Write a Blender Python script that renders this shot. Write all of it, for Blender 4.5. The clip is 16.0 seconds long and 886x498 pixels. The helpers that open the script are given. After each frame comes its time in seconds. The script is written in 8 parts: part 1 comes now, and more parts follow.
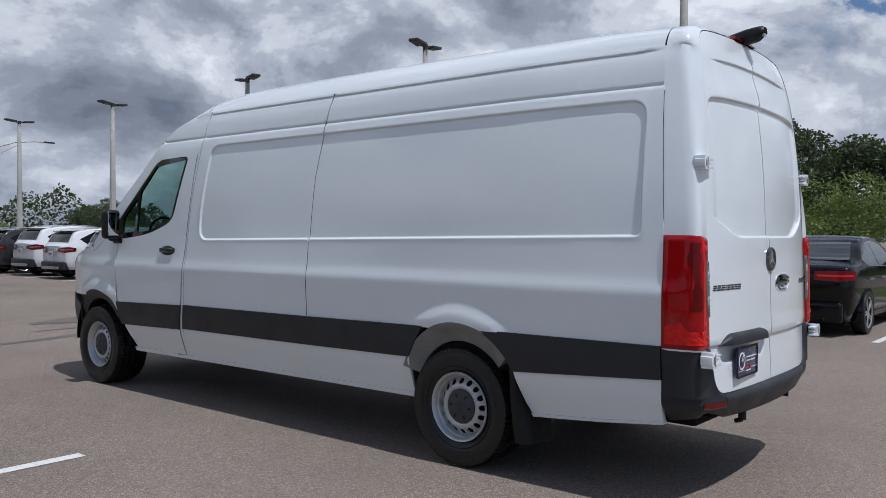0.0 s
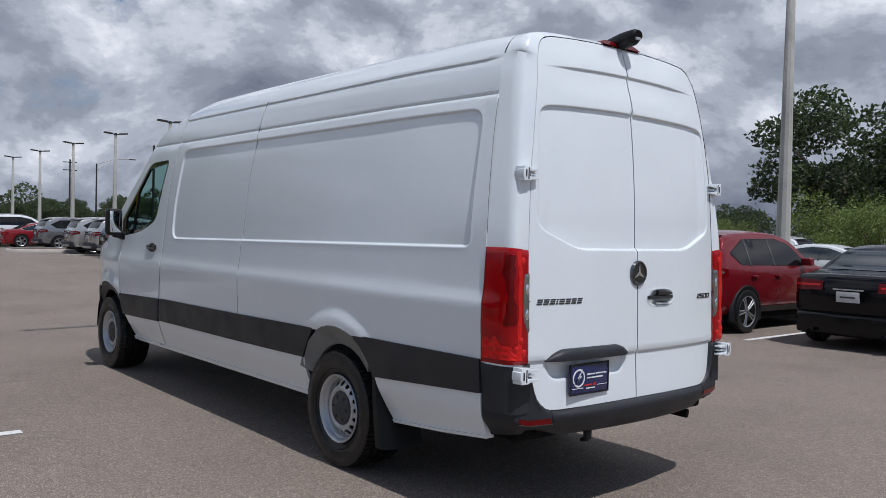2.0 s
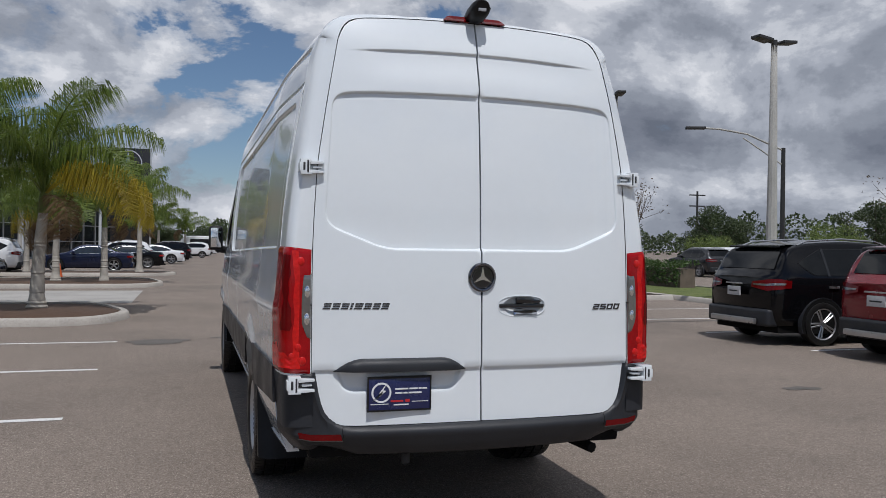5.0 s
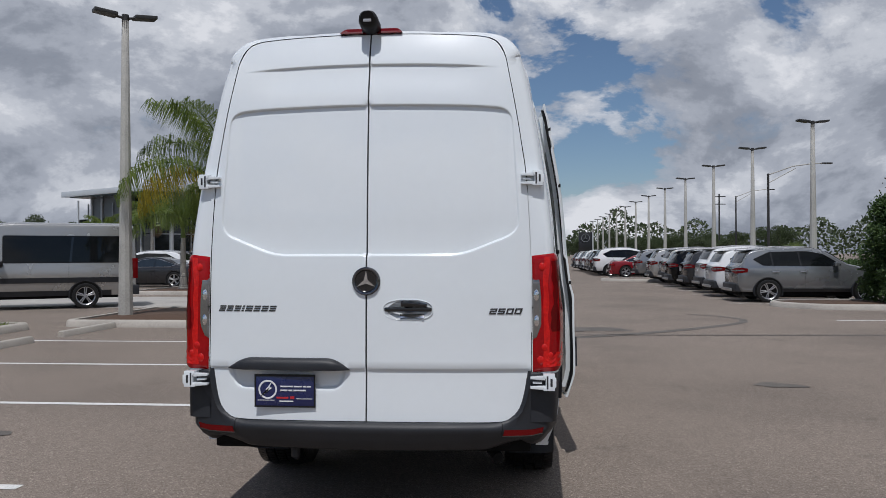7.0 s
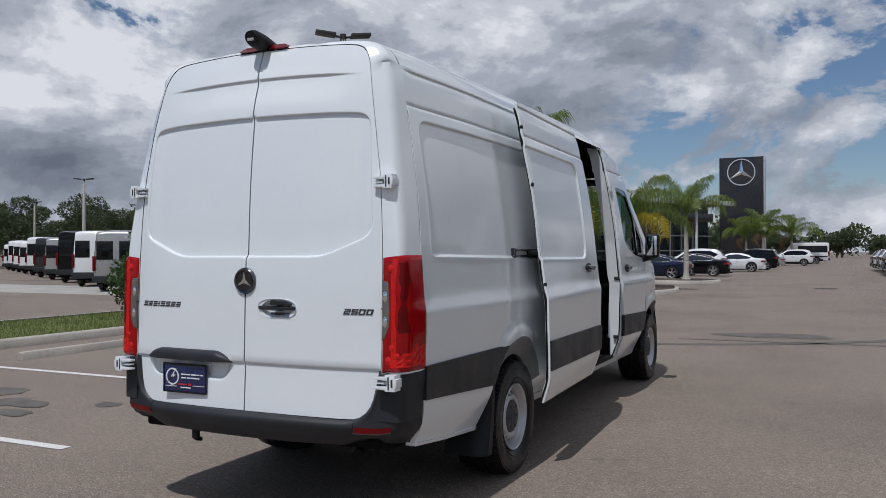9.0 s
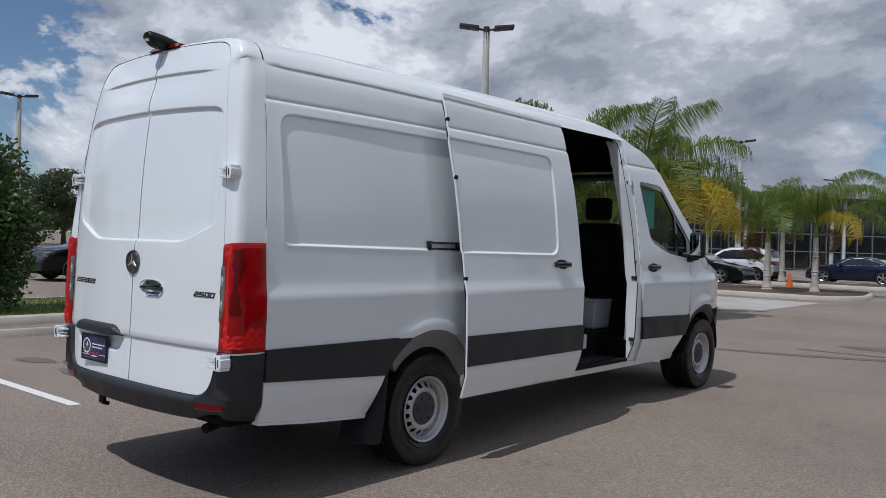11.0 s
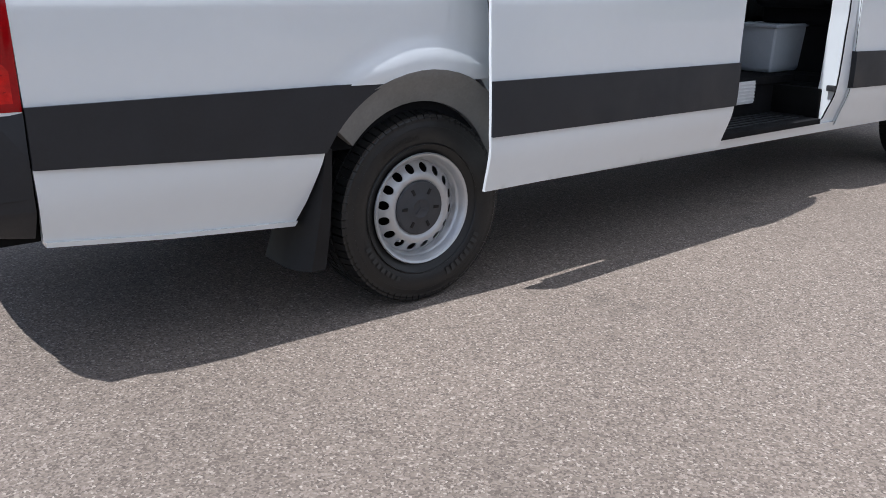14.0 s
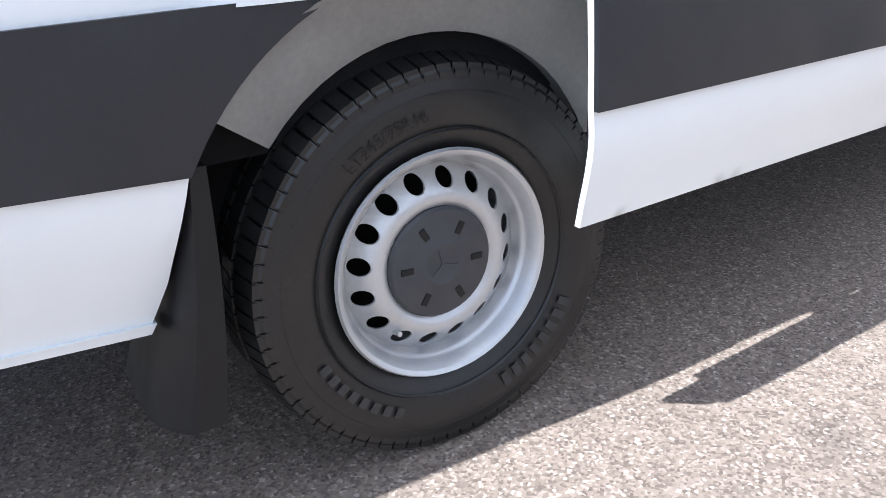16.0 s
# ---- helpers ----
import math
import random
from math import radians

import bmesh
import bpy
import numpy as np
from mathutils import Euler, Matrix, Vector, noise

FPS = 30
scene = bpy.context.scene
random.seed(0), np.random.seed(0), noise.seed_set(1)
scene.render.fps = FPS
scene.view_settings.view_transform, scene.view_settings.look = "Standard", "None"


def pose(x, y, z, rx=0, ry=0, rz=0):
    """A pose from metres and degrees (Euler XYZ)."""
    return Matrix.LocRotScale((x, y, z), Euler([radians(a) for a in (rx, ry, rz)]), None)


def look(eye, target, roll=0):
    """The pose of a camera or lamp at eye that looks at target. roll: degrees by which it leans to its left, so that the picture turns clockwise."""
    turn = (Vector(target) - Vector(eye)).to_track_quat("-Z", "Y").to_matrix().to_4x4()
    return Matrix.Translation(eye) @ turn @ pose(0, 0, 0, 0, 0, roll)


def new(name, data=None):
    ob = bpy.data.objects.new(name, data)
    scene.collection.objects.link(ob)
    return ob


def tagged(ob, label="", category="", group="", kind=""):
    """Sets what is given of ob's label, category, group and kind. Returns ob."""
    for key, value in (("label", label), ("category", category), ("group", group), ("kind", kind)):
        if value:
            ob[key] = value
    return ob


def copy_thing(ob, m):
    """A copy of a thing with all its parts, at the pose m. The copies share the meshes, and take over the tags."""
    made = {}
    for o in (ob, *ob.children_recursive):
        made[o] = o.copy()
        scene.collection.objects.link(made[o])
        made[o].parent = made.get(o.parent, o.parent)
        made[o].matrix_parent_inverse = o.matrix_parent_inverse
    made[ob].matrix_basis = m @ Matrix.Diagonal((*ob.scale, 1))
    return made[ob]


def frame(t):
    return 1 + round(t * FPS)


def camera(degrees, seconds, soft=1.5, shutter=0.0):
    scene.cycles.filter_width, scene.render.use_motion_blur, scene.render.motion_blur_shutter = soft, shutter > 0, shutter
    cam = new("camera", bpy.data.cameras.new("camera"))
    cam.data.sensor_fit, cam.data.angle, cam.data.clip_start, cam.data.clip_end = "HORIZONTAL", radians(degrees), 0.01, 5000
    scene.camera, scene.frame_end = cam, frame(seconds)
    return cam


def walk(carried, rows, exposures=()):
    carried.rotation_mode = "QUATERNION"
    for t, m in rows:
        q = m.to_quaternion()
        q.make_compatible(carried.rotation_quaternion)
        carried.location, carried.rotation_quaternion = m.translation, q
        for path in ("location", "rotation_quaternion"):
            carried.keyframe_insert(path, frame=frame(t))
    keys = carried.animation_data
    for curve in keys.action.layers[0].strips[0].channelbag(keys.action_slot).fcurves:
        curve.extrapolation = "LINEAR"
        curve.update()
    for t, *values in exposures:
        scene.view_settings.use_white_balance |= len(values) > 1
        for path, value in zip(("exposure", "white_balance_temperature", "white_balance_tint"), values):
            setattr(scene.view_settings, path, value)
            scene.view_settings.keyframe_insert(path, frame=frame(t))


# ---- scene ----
cam = camera(56.4, 16.0, soft=0.75)
PATH = [
    (0, (-4.866, -1.58, 1.415), (-3.325, -0.306, 1.38), 0.3),
    (0.5, (-4.613, -1.874, 1.442), (-3.102, -0.564, 1.408), 0.0),
    (1, (-4.382, -2.217, 1.521), (-2.947, -0.824, 1.479), -0.0),
    (1.5, (-4.073, -2.486, 1.514), (-2.714, -1.02, 1.469), 0.6),
    (2, (-3.73, -2.808, 1.499), (-2.452, -1.27, 1.451), 1.4),
    (2.5, (-3.327, -3.036, 1.477), (-2.118, -1.443, 1.429), 2.0),
    (3, (-2.922, -3.223, 1.472), (-1.778, -1.582, 1.423), 2.2),
    (3.2, (-2.764, -3.312, 1.464), (-1.651, -1.651, 1.415), 2.4),
    (5.3, (-1.06, -3.798, 1.423), (-0.605, -1.851, 1.422), 0.4),
    (5.5, (-0.856, -3.855, 1.444), (-0.495, -1.888, 1.443), 0.2),
    (6, (-0.332, -3.908, 1.421), (-0.159, -1.915, 1.426), -0.1),
    (6.5, (0.282, -3.991, 1.426), (0.238, -1.992, 1.432), -0.3),
    (7, (0.742, -3.993, 1.417), (0.56, -2.001, 1.428), -0.2),
    (7.5, (1.295, -3.95, 1.372), (0.944, -1.982, 1.405), -0.1),
    (8, (1.83, -3.879, 1.414), (1.295, -1.952, 1.421), -0.3),
    (8.5, (2.286, -3.693, 1.385), (1.622, -1.807, 1.41), -0.2),
    (9, (2.822, -3.505, 1.431), (1.964, -1.698, 1.439), -0.2),
    (9.2, (2.977, -3.447, 1.392), (2.089, -1.656, 1.409), 0.2),
    (11.3, (4.652, -2.285, 1.458), (3.314, -0.799, 1.427), 1.7),
    (11.5, (4.729, -2.146, 1.451), (3.371, -0.678, 1.412), 1.7),
    (12, (4.732, -1.713, 1.418), (3.3, -0.32, 1.336), 1.5),
    (12.5, (4.592, -1.27, 1.388), (3.077, 0.011, 1.137), 0.4),
    (13, (4.238, -0.885, 1.301), (2.702, 0.344, 0.945), 0.8),
    (13.5, (3.823, -0.521, 1.235), (2.294, 0.66, 0.719), 0.4),
    (14, (3.406, -0.189, 1.17), (1.873, 0.942, 0.561), -0.0),
    (14.5, (2.989, 0.12, 1.113), (1.447, 1.221, 0.473), -1.2),
    (15, (2.635, 0.434, 1.066), (1.065, 1.485, 0.411), -2.3),
    (15.5, (2.309, 0.685, 0.981), (0.715, 1.68, 0.295), -3.1),
    (16, (2.094, 0.888, 0.974), (0.491, 1.781, 0.178), -4.0),
]
LIGHTING = [(0.0, -0.14, 5880, 12), (2.0, -0.14, 5950, 12), (5.0, -0.27, 6120, 12), (8.0, -0.30, 6100, 12), (11.5, -0.13, 5960, 12), (13.0, 0.42, 5900, 12), (14.0, 0.70, 5850, 12), (15.0, 1.12, 5820, 12), (16.0, 1.70, 5760, 12)]
walk(cam, [(t, look(eye, target, roll)) for t, eye, target, roll in PATH], LIGHTING)

# ---------------------------------------------------------------- light
SUN_DIR = Vector((0.03, 0.49, -1.0)).normalized()          # the way the sunlight travels
sun_data = bpy.data.lights.new("sun", "SUN")
sun_data.energy, sun_data.angle, sun_data.color = 3.5, radians(0.6), (1.0, 0.96, 0.90)
sun = new("sun", sun_data)
sun.rotation_mode = "QUATERNION"
sun.rotation_quaternion = SUN_DIR.to_track_quat("-Z", "Y")
sun.location = (0, -20, 40)


world = bpy.data.worlds.new("sky")
scene.world = world
world.use_nodes = True
wn, wl = world.node_tree.nodes, world.node_tree.links
wn.clear()


def wnode(kind, **inputs):
    n = wn.new(kind)
    for k, v in inputs.items():
        n.inputs[k.replace("_", " ")].default_value = v
    return n


def wmath(op, a, b=0.0):
    n = wn.new("ShaderNodeMath")
    n.operation = op
    for i, v in enumerate((a, b)):
        if isinstance(v, (int, float)):
            n.inputs[i].default_value = v
        else:
            wl.new(v, n.inputs[i])
    return n.outputs[0]


def wramp(fac, stops, mode="EASE"):
    n = wn.new("ShaderNodeValToRGB")
    n.color_ramp.interpolation = mode
    while len(n.color_ramp.elements) < len(stops):
        n.color_ramp.elements.new(0.5)
    for e, (p, c) in zip(n.color_ramp.elements, stops):
        e.position, e.color = p, (*c, 1)
    wl.new(fac, n.inputs[0])
    return n.outputs[0]


sky = wn.new("ShaderNodeTexSky")
sky.sky_type = "NISHITA"
sky.sun_disc = False
sky.sun_elevation = math.asin(-SUN_DIR.z)
sky.sun_rotation = math.atan2(-SUN_DIR.x, -SUN_DIR.y)
sky.air_density, sky.dust_density, sky.ozone_density = 1.0, 0.15, 4.0
coord = wn.new("ShaderNodeTexCoord")
sep = wn.new("ShaderNodeSeparateXYZ")
wl.new(coord.outputs["Generated"], sep.inputs[0])
up = wmath("MAXIMUM", sep.outputs[2], 0.0)
deep = wmath("ADD", up, 0.16)
stretch = wn.new("ShaderNodeVectorMath")
stretch.operation = "MULTIPLY"
wl.new(coord.outputs["Generated"], stretch.inputs[0])
stretch.inputs[1].default_value = (1.0, 1.0, 1.7)


def wnoise(scale, detail, rough, shift, distort=0.0):
    m = wn.new("ShaderNodeMapping")
    m.inputs["Location"].default_value = shift
    wl.new(stretch.outputs[0], m.inputs[0])
    n = wnode("ShaderNodeTexNoise", Scale=scale, Detail=detail, Roughness=rough, Distortion=distort)
    wl.new(m.outputs[0], n.inputs["Vector"])
    return n.outputs["Fac"]


def heap(lift):
    """Cloud thickness, sampled a little higher for the lit tops."""
    big = wnoise(1.5, 2, 0.5, (1.7, 4.2, 0.4 + lift))
    puff = wnoise(4.6, 11, 0.60, (0.3, 2.2, 0.7 + lift), 0.25)
    return wmath("ADD", wmath("MULTIPLY", big, 0.55), wmath("MULTIPLY", puff, 0.62))


east = wmath("MULTIPLY", sep.outputs[0], 0.080)
low = wmath("MULTIPLY", wmath("SUBTRACT", 0.35, up), 0.07)
north = wmath("MULTIPLY", sep.outputs[1], 0.045)
thick = wmath("ADD", wmath("ADD", wmath("ADD", heap(0.0), east), low), north)
above = heap(0.10)
cover = wramp(thick, [(0.520, (0, 0, 0)), (0.545, (0.75, 0.75, 0.75)), (0.575, (1, 1, 1))])
slope = wmath("ADD", wmath("MULTIPLY", wmath("SUBTRACT", heap(0.0), above), 4.6), 0.70)
tone = wmath("SUBTRACT", slope, wmath("ADD", wmath("MULTIPLY", wmath("SUBTRACT", thick, 0.58), 1.5), wmath("ADD", wmath("MULTIPLY", east, 1.3), wmath("MULTIPLY", wmath("MAXIMUM", wmath("SUBTRACT", 0.24, up), 0.0), 1.1))))
billow = wmath("MULTIPLY", wmath("SUBTRACT", wnoise(9.0, 9, 0.62, (3.1, 0.6, 1.9), 0.4), 0.5), 0.55)
tone = wmath("ADD", wmath("MULTIPLY", wmath("ADD", tone, billow), 0.72), 0.185)
cloud = wramp(tone, [(0.0, (0.21, 0.235, 0.285)), (0.20, (0.29, 0.315, 0.37)), (0.43, (0.41, 0.44, 0.495)), (0.61, (0.58, 0.61, 0.665)), (0.77, (0.84, 0.86, 0.89)), (0.91, (1.10, 1.10, 1.10))])
lit = wn.new("ShaderNodeVectorMath")
lit.operation = "SCALE"
wl.new(cloud, lit.inputs[0])
lit.inputs["Scale"].default_value = 0.79
blue = wn.new("ShaderNodeVectorMath")
blue.operation = "SCALE"
wl.new(sky.outputs[0], blue.inputs[0])
blue.inputs["Scale"].default_value = 0.074
mix = wn.new("ShaderNodeMix")
mix.data_type = "RGBA"
wl.new(cover, mix.inputs["Factor"])
wl.new(blue.outputs[0], mix.inputs["A"])
wl.new(lit.outputs[0], mix.inputs["B"])
back = wn.new("ShaderNodeBackground")
wl.new(mix.outputs["Result"], back.inputs["Color"])
back.inputs["Strength"].default_value = 1.0
wout = wn.new("ShaderNodeOutputWorld")
wl.new(back.outputs[0], wout.inputs[0])


# ---------------------------------------------------------------- materials
class Mat:
    """A small builder for node materials in object space."""

    def __init__(self, name, color=(0.5, 0.5, 0.5), rough=0.5, metal=0.0, **more):
        self.m = bpy.data.materials.new(name)
        self.m.use_nodes = True
        self.n, self.l = self.m.node_tree.nodes, self.m.node_tree.links
        self.b = self.n["Principled BSDF"]
        self.b.inputs["Base Color"].default_value = (*color, 1)
        self.b.inputs["Roughness"].default_value = rough
        self.b.inputs["Metallic"].default_value = metal
        for k, v in more.items():
            self.b.inputs[k.replace("_", " ")].default_value = v
        self.co = None

    def coords(self, world_space=False):
        if world_space:
            g = self.n.new("ShaderNodeNewGeometry")
            return g.outputs["Position"]
        if self.co is None:
            self.co = self.n.new("ShaderNodeTexCoord").outputs["Object"]
        return self.co

    def noise(self, scale, detail=4, rough=0.55, world_space=False, stretch=None):
        t = self.n.new("ShaderNodeTexNoise")
        t.inputs["Scale"].default_value, t.inputs["Detail"].default_value, t.inputs["Roughness"].default_value = scale, detail, rough
        c = self.coords(world_space)
        if stretch:
            mp = self.n.new("ShaderNodeMapping")
            mp.inputs["Scale"].default_value = stretch
            self.l.new(c, mp.inputs[0])
            c = mp.outputs[0]
        self.l.new(c, t.inputs["Vector"])
        return t.outputs["Fac"]

    def voronoi(self, scale, world_space=False, out="Color"):
        t = self.n.new("ShaderNodeTexVoronoi")
        t.inputs["Scale"].default_value = scale
        self.l.new(self.coords(world_space), t.inputs["Vector"])
        return t.outputs[out]

    def ramp(self, fac, stops, mode="LINEAR"):
        r = self.n.new("ShaderNodeValToRGB")
        r.color_ramp.interpolation = mode
        while len(r.color_ramp.elements) < len(stops):
            r.color_ramp.elements.new(0.5)
        for e, (p, c) in zip(r.color_ramp.elements, stops):
            e.position = p
            e.color = (*c, 1) if isinstance(c, tuple) else (c, c, c, 1)
        self.l.new(fac, r.inputs[0])
        return r.outputs[0]

    def mix(self, fac, a, b, blend="MIX"):
        x = self.n.new("ShaderNodeMix")
        x.data_type, x.blend_type = "RGBA", blend
        for key, v in (("Factor", fac), ("A", a), ("B", b)):
            sock = [s for s in x.inputs if s.name == key and (s.type == "RGBA" or key == "Factor" and s.type == "VALUE")][0]
            if isinstance(v, (int, float)):
                sock.default_value = v
            elif isinstance(v, tuple):
                sock.default_value = (*v, 1)
            else:
                self.l.new(v, sock)
        return [s for s in x.outputs if s.type == "RGBA"][0]

    def set(self, key, value):
        self.l.new(value, self.b.inputs[key])
        return self

    def bump(self, height, strength=0.3, distance=0.01):
        b = self.n.new("ShaderNodeBump")
        b.inputs["Strength"].default_value, b.inputs["Distance"].default_value = strength, distance
        self.l.new(height, b.inputs["Height"])
        self.l.new(b.outputs[0], self.b.inputs["Normal"])
        return self

    def random(self):
        return self.n.new("ShaderNodeObjectInfo").outputs["Random"]


def speckled(name, color, rough, spread=0.12, scale=8.0, metal=0.0, bump=0.0, bump_scale=200.0, **more):
    """A material with colour and gloss varied at two scales."""
    m = Mat(name, color, rough, metal, **more)
    lo = tuple(max(0.0, c * (1 - spread)) for c in color)
    hi = tuple(min(1.0, c * (1 + spread)) for c in color)
    f = m.mix(0.35, m.noise(scale, 3), m.noise(scale * 14, 4))
    m.set("Base Color", m.ramp(f, [(0.35, lo), (0.65, hi)]))
    m.set("Roughness", m.ramp(m.noise(scale * 0.7, 4), [(0.3, max(0.02, rough * 0.8)), (0.7, min(1.0, rough * 1.25))]))
    if bump:
        m.bump(m.noise(bump_scale, 3), bump, 0.004)
    return m.m


M = {}
M["paint"] = speckled("white_paint", (0.755, 0.795, 0.815), 0.20, 0.015, 1.5, Coat_Weight=0.8, Coat_Roughness=0.04)
M["trim"] = speckled("grey_plastic", (0.0170, 0.0185, 0.0225), 0.47, 0.15, 6, bump=0.15, bump_scale=900, Specular_IOR_Level=0.45)
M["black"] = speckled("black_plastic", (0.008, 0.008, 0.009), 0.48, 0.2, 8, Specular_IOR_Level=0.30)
M["gloss_black"] = speckled("gloss_black", (0.008, 0.008, 0.009), 0.10, 0.2, 8, Coat_Weight=0.6)
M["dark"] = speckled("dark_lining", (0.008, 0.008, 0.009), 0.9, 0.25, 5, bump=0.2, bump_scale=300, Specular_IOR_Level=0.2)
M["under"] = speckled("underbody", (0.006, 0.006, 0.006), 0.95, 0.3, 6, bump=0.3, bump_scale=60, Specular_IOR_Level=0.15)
M["liner"] = speckled("grey_liner", (0.20, 0.198, 0.188), 0.8, 0.15, 6, bump=0.2, bump_scale=200)
M["chrome"] = speckled("chrome", (0.78, 0.79, 0.80), 0.10, 0.03, 6, metal=1.0)
M["steel"] = speckled("silver_steel", (0.50, 0.51, 0.52), 0.38, 0.06, 10, metal=0.55)
M["red_lens"] = speckled("red_lens", (0.34, 0.003, 0.006), 0.10, 0.25, 14, Specular_IOR_Level=0.25)
M["clear_lens"] = speckled("clear_lens", (0.26, 0.25, 0.24), 0.10, 0.15, 9, metal=0.7, Specular_IOR_Level=0.5)
M["tail_glow"] = speckled("red_light_guide", (0.55, 0.010, 0.008), 0.12, 0.25, 45, Specular_IOR_Level=0.35)
M["hinge_dark"] = speckled("hinge_shadow_steel", (0.05, 0.05, 0.055), 0.5, 0.2, 30, metal=0.5)
M["chrome_soft"] = speckled("bright_trim", (0.62, 0.63, 0.64), 0.16, 0.03, 6, metal=0.8)
M["glass_grey"] = speckled("lens_grey", (0.35, 0.36, 0.38), 0.15, 0.05, 10)
M["mirror"] = speckled("mirror", (0.80, 0.84, 0.87), 0.02, 0.01, 4, metal=1.0)
M["plate"] = speckled("navy_plate", (0.012, 0.018, 0.085), 0.25, 0.1, 20, Coat_Weight=0.5)
M["white_mark"] = speckled("white_mark", (0.75, 0.76, 0.78), 0.4, 0.04, 30)
M["red_mark"] = speckled("red_mark", (0.5, 0.02, 0.03), 0.4, 0.04, 30)
M["badge"] = speckled("dark_chrome", (0.16, 0.16, 0.17), 0.18, 0.1, 30, metal=1.0)
M["tail_dark"] = speckled("dark_red_lens", (0.12, 0.002, 0.003), 0.12, 0.2, 14, Specular_IOR_Level=0.25)
M["cardboard"] = speckled("pale_box", (0.50, 0.55, 0.60), 0.7, 0.06, 5)
M["aluminium"] = speckled("aluminium", (0.80, 0.80, 0.80), 0.42, 0.05, 20, metal=0.05)
M["sticker"] = speckled("window_sticker", (0.16, 0.42, 0.36), 0.4, 0.05, 30)


def tyre_rubber():
    m = Mat("tyre_rubber", (0.010, 0.010, 0.010), 0.62, Specular_IOR_Level=0.45)
    f = m.mix(0.5, m.noise(7, 5), m.noise(90, 4))
    m.set("Base Color", m.ramp(f, [(0.32, (0.007, 0.007, 0.007)), (0.55, (0.011, 0.011, 0.0108)), (0.75, (0.021, 0.0205, 0.0195))]))
    m.set("Roughness", m.ramp(m.noise(11, 4), [(0.3, 0.30), (0.7, 0.52)]))
    m.bump(m.noise(260, 3), 0.15, 0.003)
    return m.m


M["rubber"] = tyre_rubber()


def glass(name, tint, rough=0.0, ior=1.45):
    m = Mat(name, tint, rough, 0.0, IOR=ior)
    if ior < 1.2:
        m.b.inputs["Coat Weight"].default_value = 0.12
    m.b.inputs["Transmission Weight"].default_value = 1.0
    return m.m


M["glass"] = glass("window_glass", (0.19, 0.40, 0.35), ior=1.0)
M["tail_shell"] = speckled("red_shell", (0.30, 0.002, 0.004), 0.08, 0.22, 9, Specular_IOR_Level=0.35)
M["screen"] = glass("windscreen_glass", (0.38, 0.44, 0.42), ior=1.0)
M["car_glass"] = speckled("car_glass", (0.020, 0.026, 0.030), 0.04, 0.2, 4, Specular_IOR_Level=0.75, Coat_Weight=0.5)
M["privacy"] = speckled("privacy_glass", (0.006, 0.007, 0.008), 0.05, 0.2, 4, Specular_IOR_Level=0.32)


def asphalt():
    m = Mat("worn_asphalt", (0.2, 0.18, 0.16), 0.92)
    cells = m.voronoi(155, True)
    sepc = m.n.new("ShaderNodeSeparateColor")
    m.l.new(cells, sepc.inputs[0])
    stone = m.ramp(sepc.outputs[0], [(0.0, (0.105, 0.084, 0.068)), (0.35, (0.178, 0.143, 0.116)), (0.75, (0.228, 0.186, 0.153)), (0.93, (0.285, 0.240, 0.200)), (1.0, (0.42, 0.365, 0.31))])
    patch = m.ramp(m.noise(0.35, 5, 0.6, True), [(0.3, 0.78), (0.5, 1.0), (0.72, 1.12)])
    blot = m.ramp(m.noise(1.7, 6, 0.65, True), [(0.28, 0.72), (0.40, 1.0), (0.62, 1.0), (0.74, 1.08)])
    c = m.mix(1.0, stone, patch, "MULTIPLY")
    c = m.mix(1.0, c, blot, "MULTIPLY")
    grit = m.ramp(m.noise(24, 6, 0.72, True), [(0.30, 0.72), (0.46, 0.98), (0.58, 1.02), (0.72, 1.18)])
    c = m.mix(1.0, c, grit, "MULTIPLY")
    m.set("Base Color", c)
    h = m.mix(0.5, m.voronoi(155, True, "Distance"), m.noise(420, 3, 0.6, True))
    m.bump(h, 0.38, 0.005)
    return m.m


M["asphalt"] = asphalt()


def worn_line():
    m = Mat("worn_white_line", (0.7, 0.7, 0.68), 0.75)
    f = m.mix(0.5, m.noise(35, 6, 0.7, True), m.noise(160, 3, 0.6, True))
    m.set("Base Color", m.ramp(f, [(0.36, (0.20, 0.185, 0.165)), (0.42, (0.60, 0.59, 0.57)), (0.7, (0.78, 0.78, 0.76))]))
    m.bump(m.noise(200, 3, 0.6, True), 0.3, 0.003)
    return m.m


M["line"] = worn_line()


def concrete(name, col, scale=1.0):
    m = Mat(name, col, 0.9)
    f = m.mix(0.45, m.noise(1.3 * scale, 5, 0.6, True), m.noise(28 * scale, 5, 0.65, True))
    lo, hi = tuple(c * 0.72 for c in col), tuple(min(1, c * 1.2) for c in col)
    m.set("Base Color", m.ramp(f, [(0.33, lo), (0.5, col), (0.7, hi)]))
    m.bump(m.noise(150, 4, 0.6, True), 0.35, 0.004)
    return m.m


M["concrete"] = concrete("kerb_concrete", (0.40, 0.37, 0.33))
M["pole"] = concrete("pole_concrete", (0.42, 0.41, 0.38))
M["mulch"] = concrete("mulch", (0.085, 0.05, 0.032), 6)
M["stain"] = speckled("dark_stain", (0.055, 0.05, 0.045), 0.8, 0.3, 6)


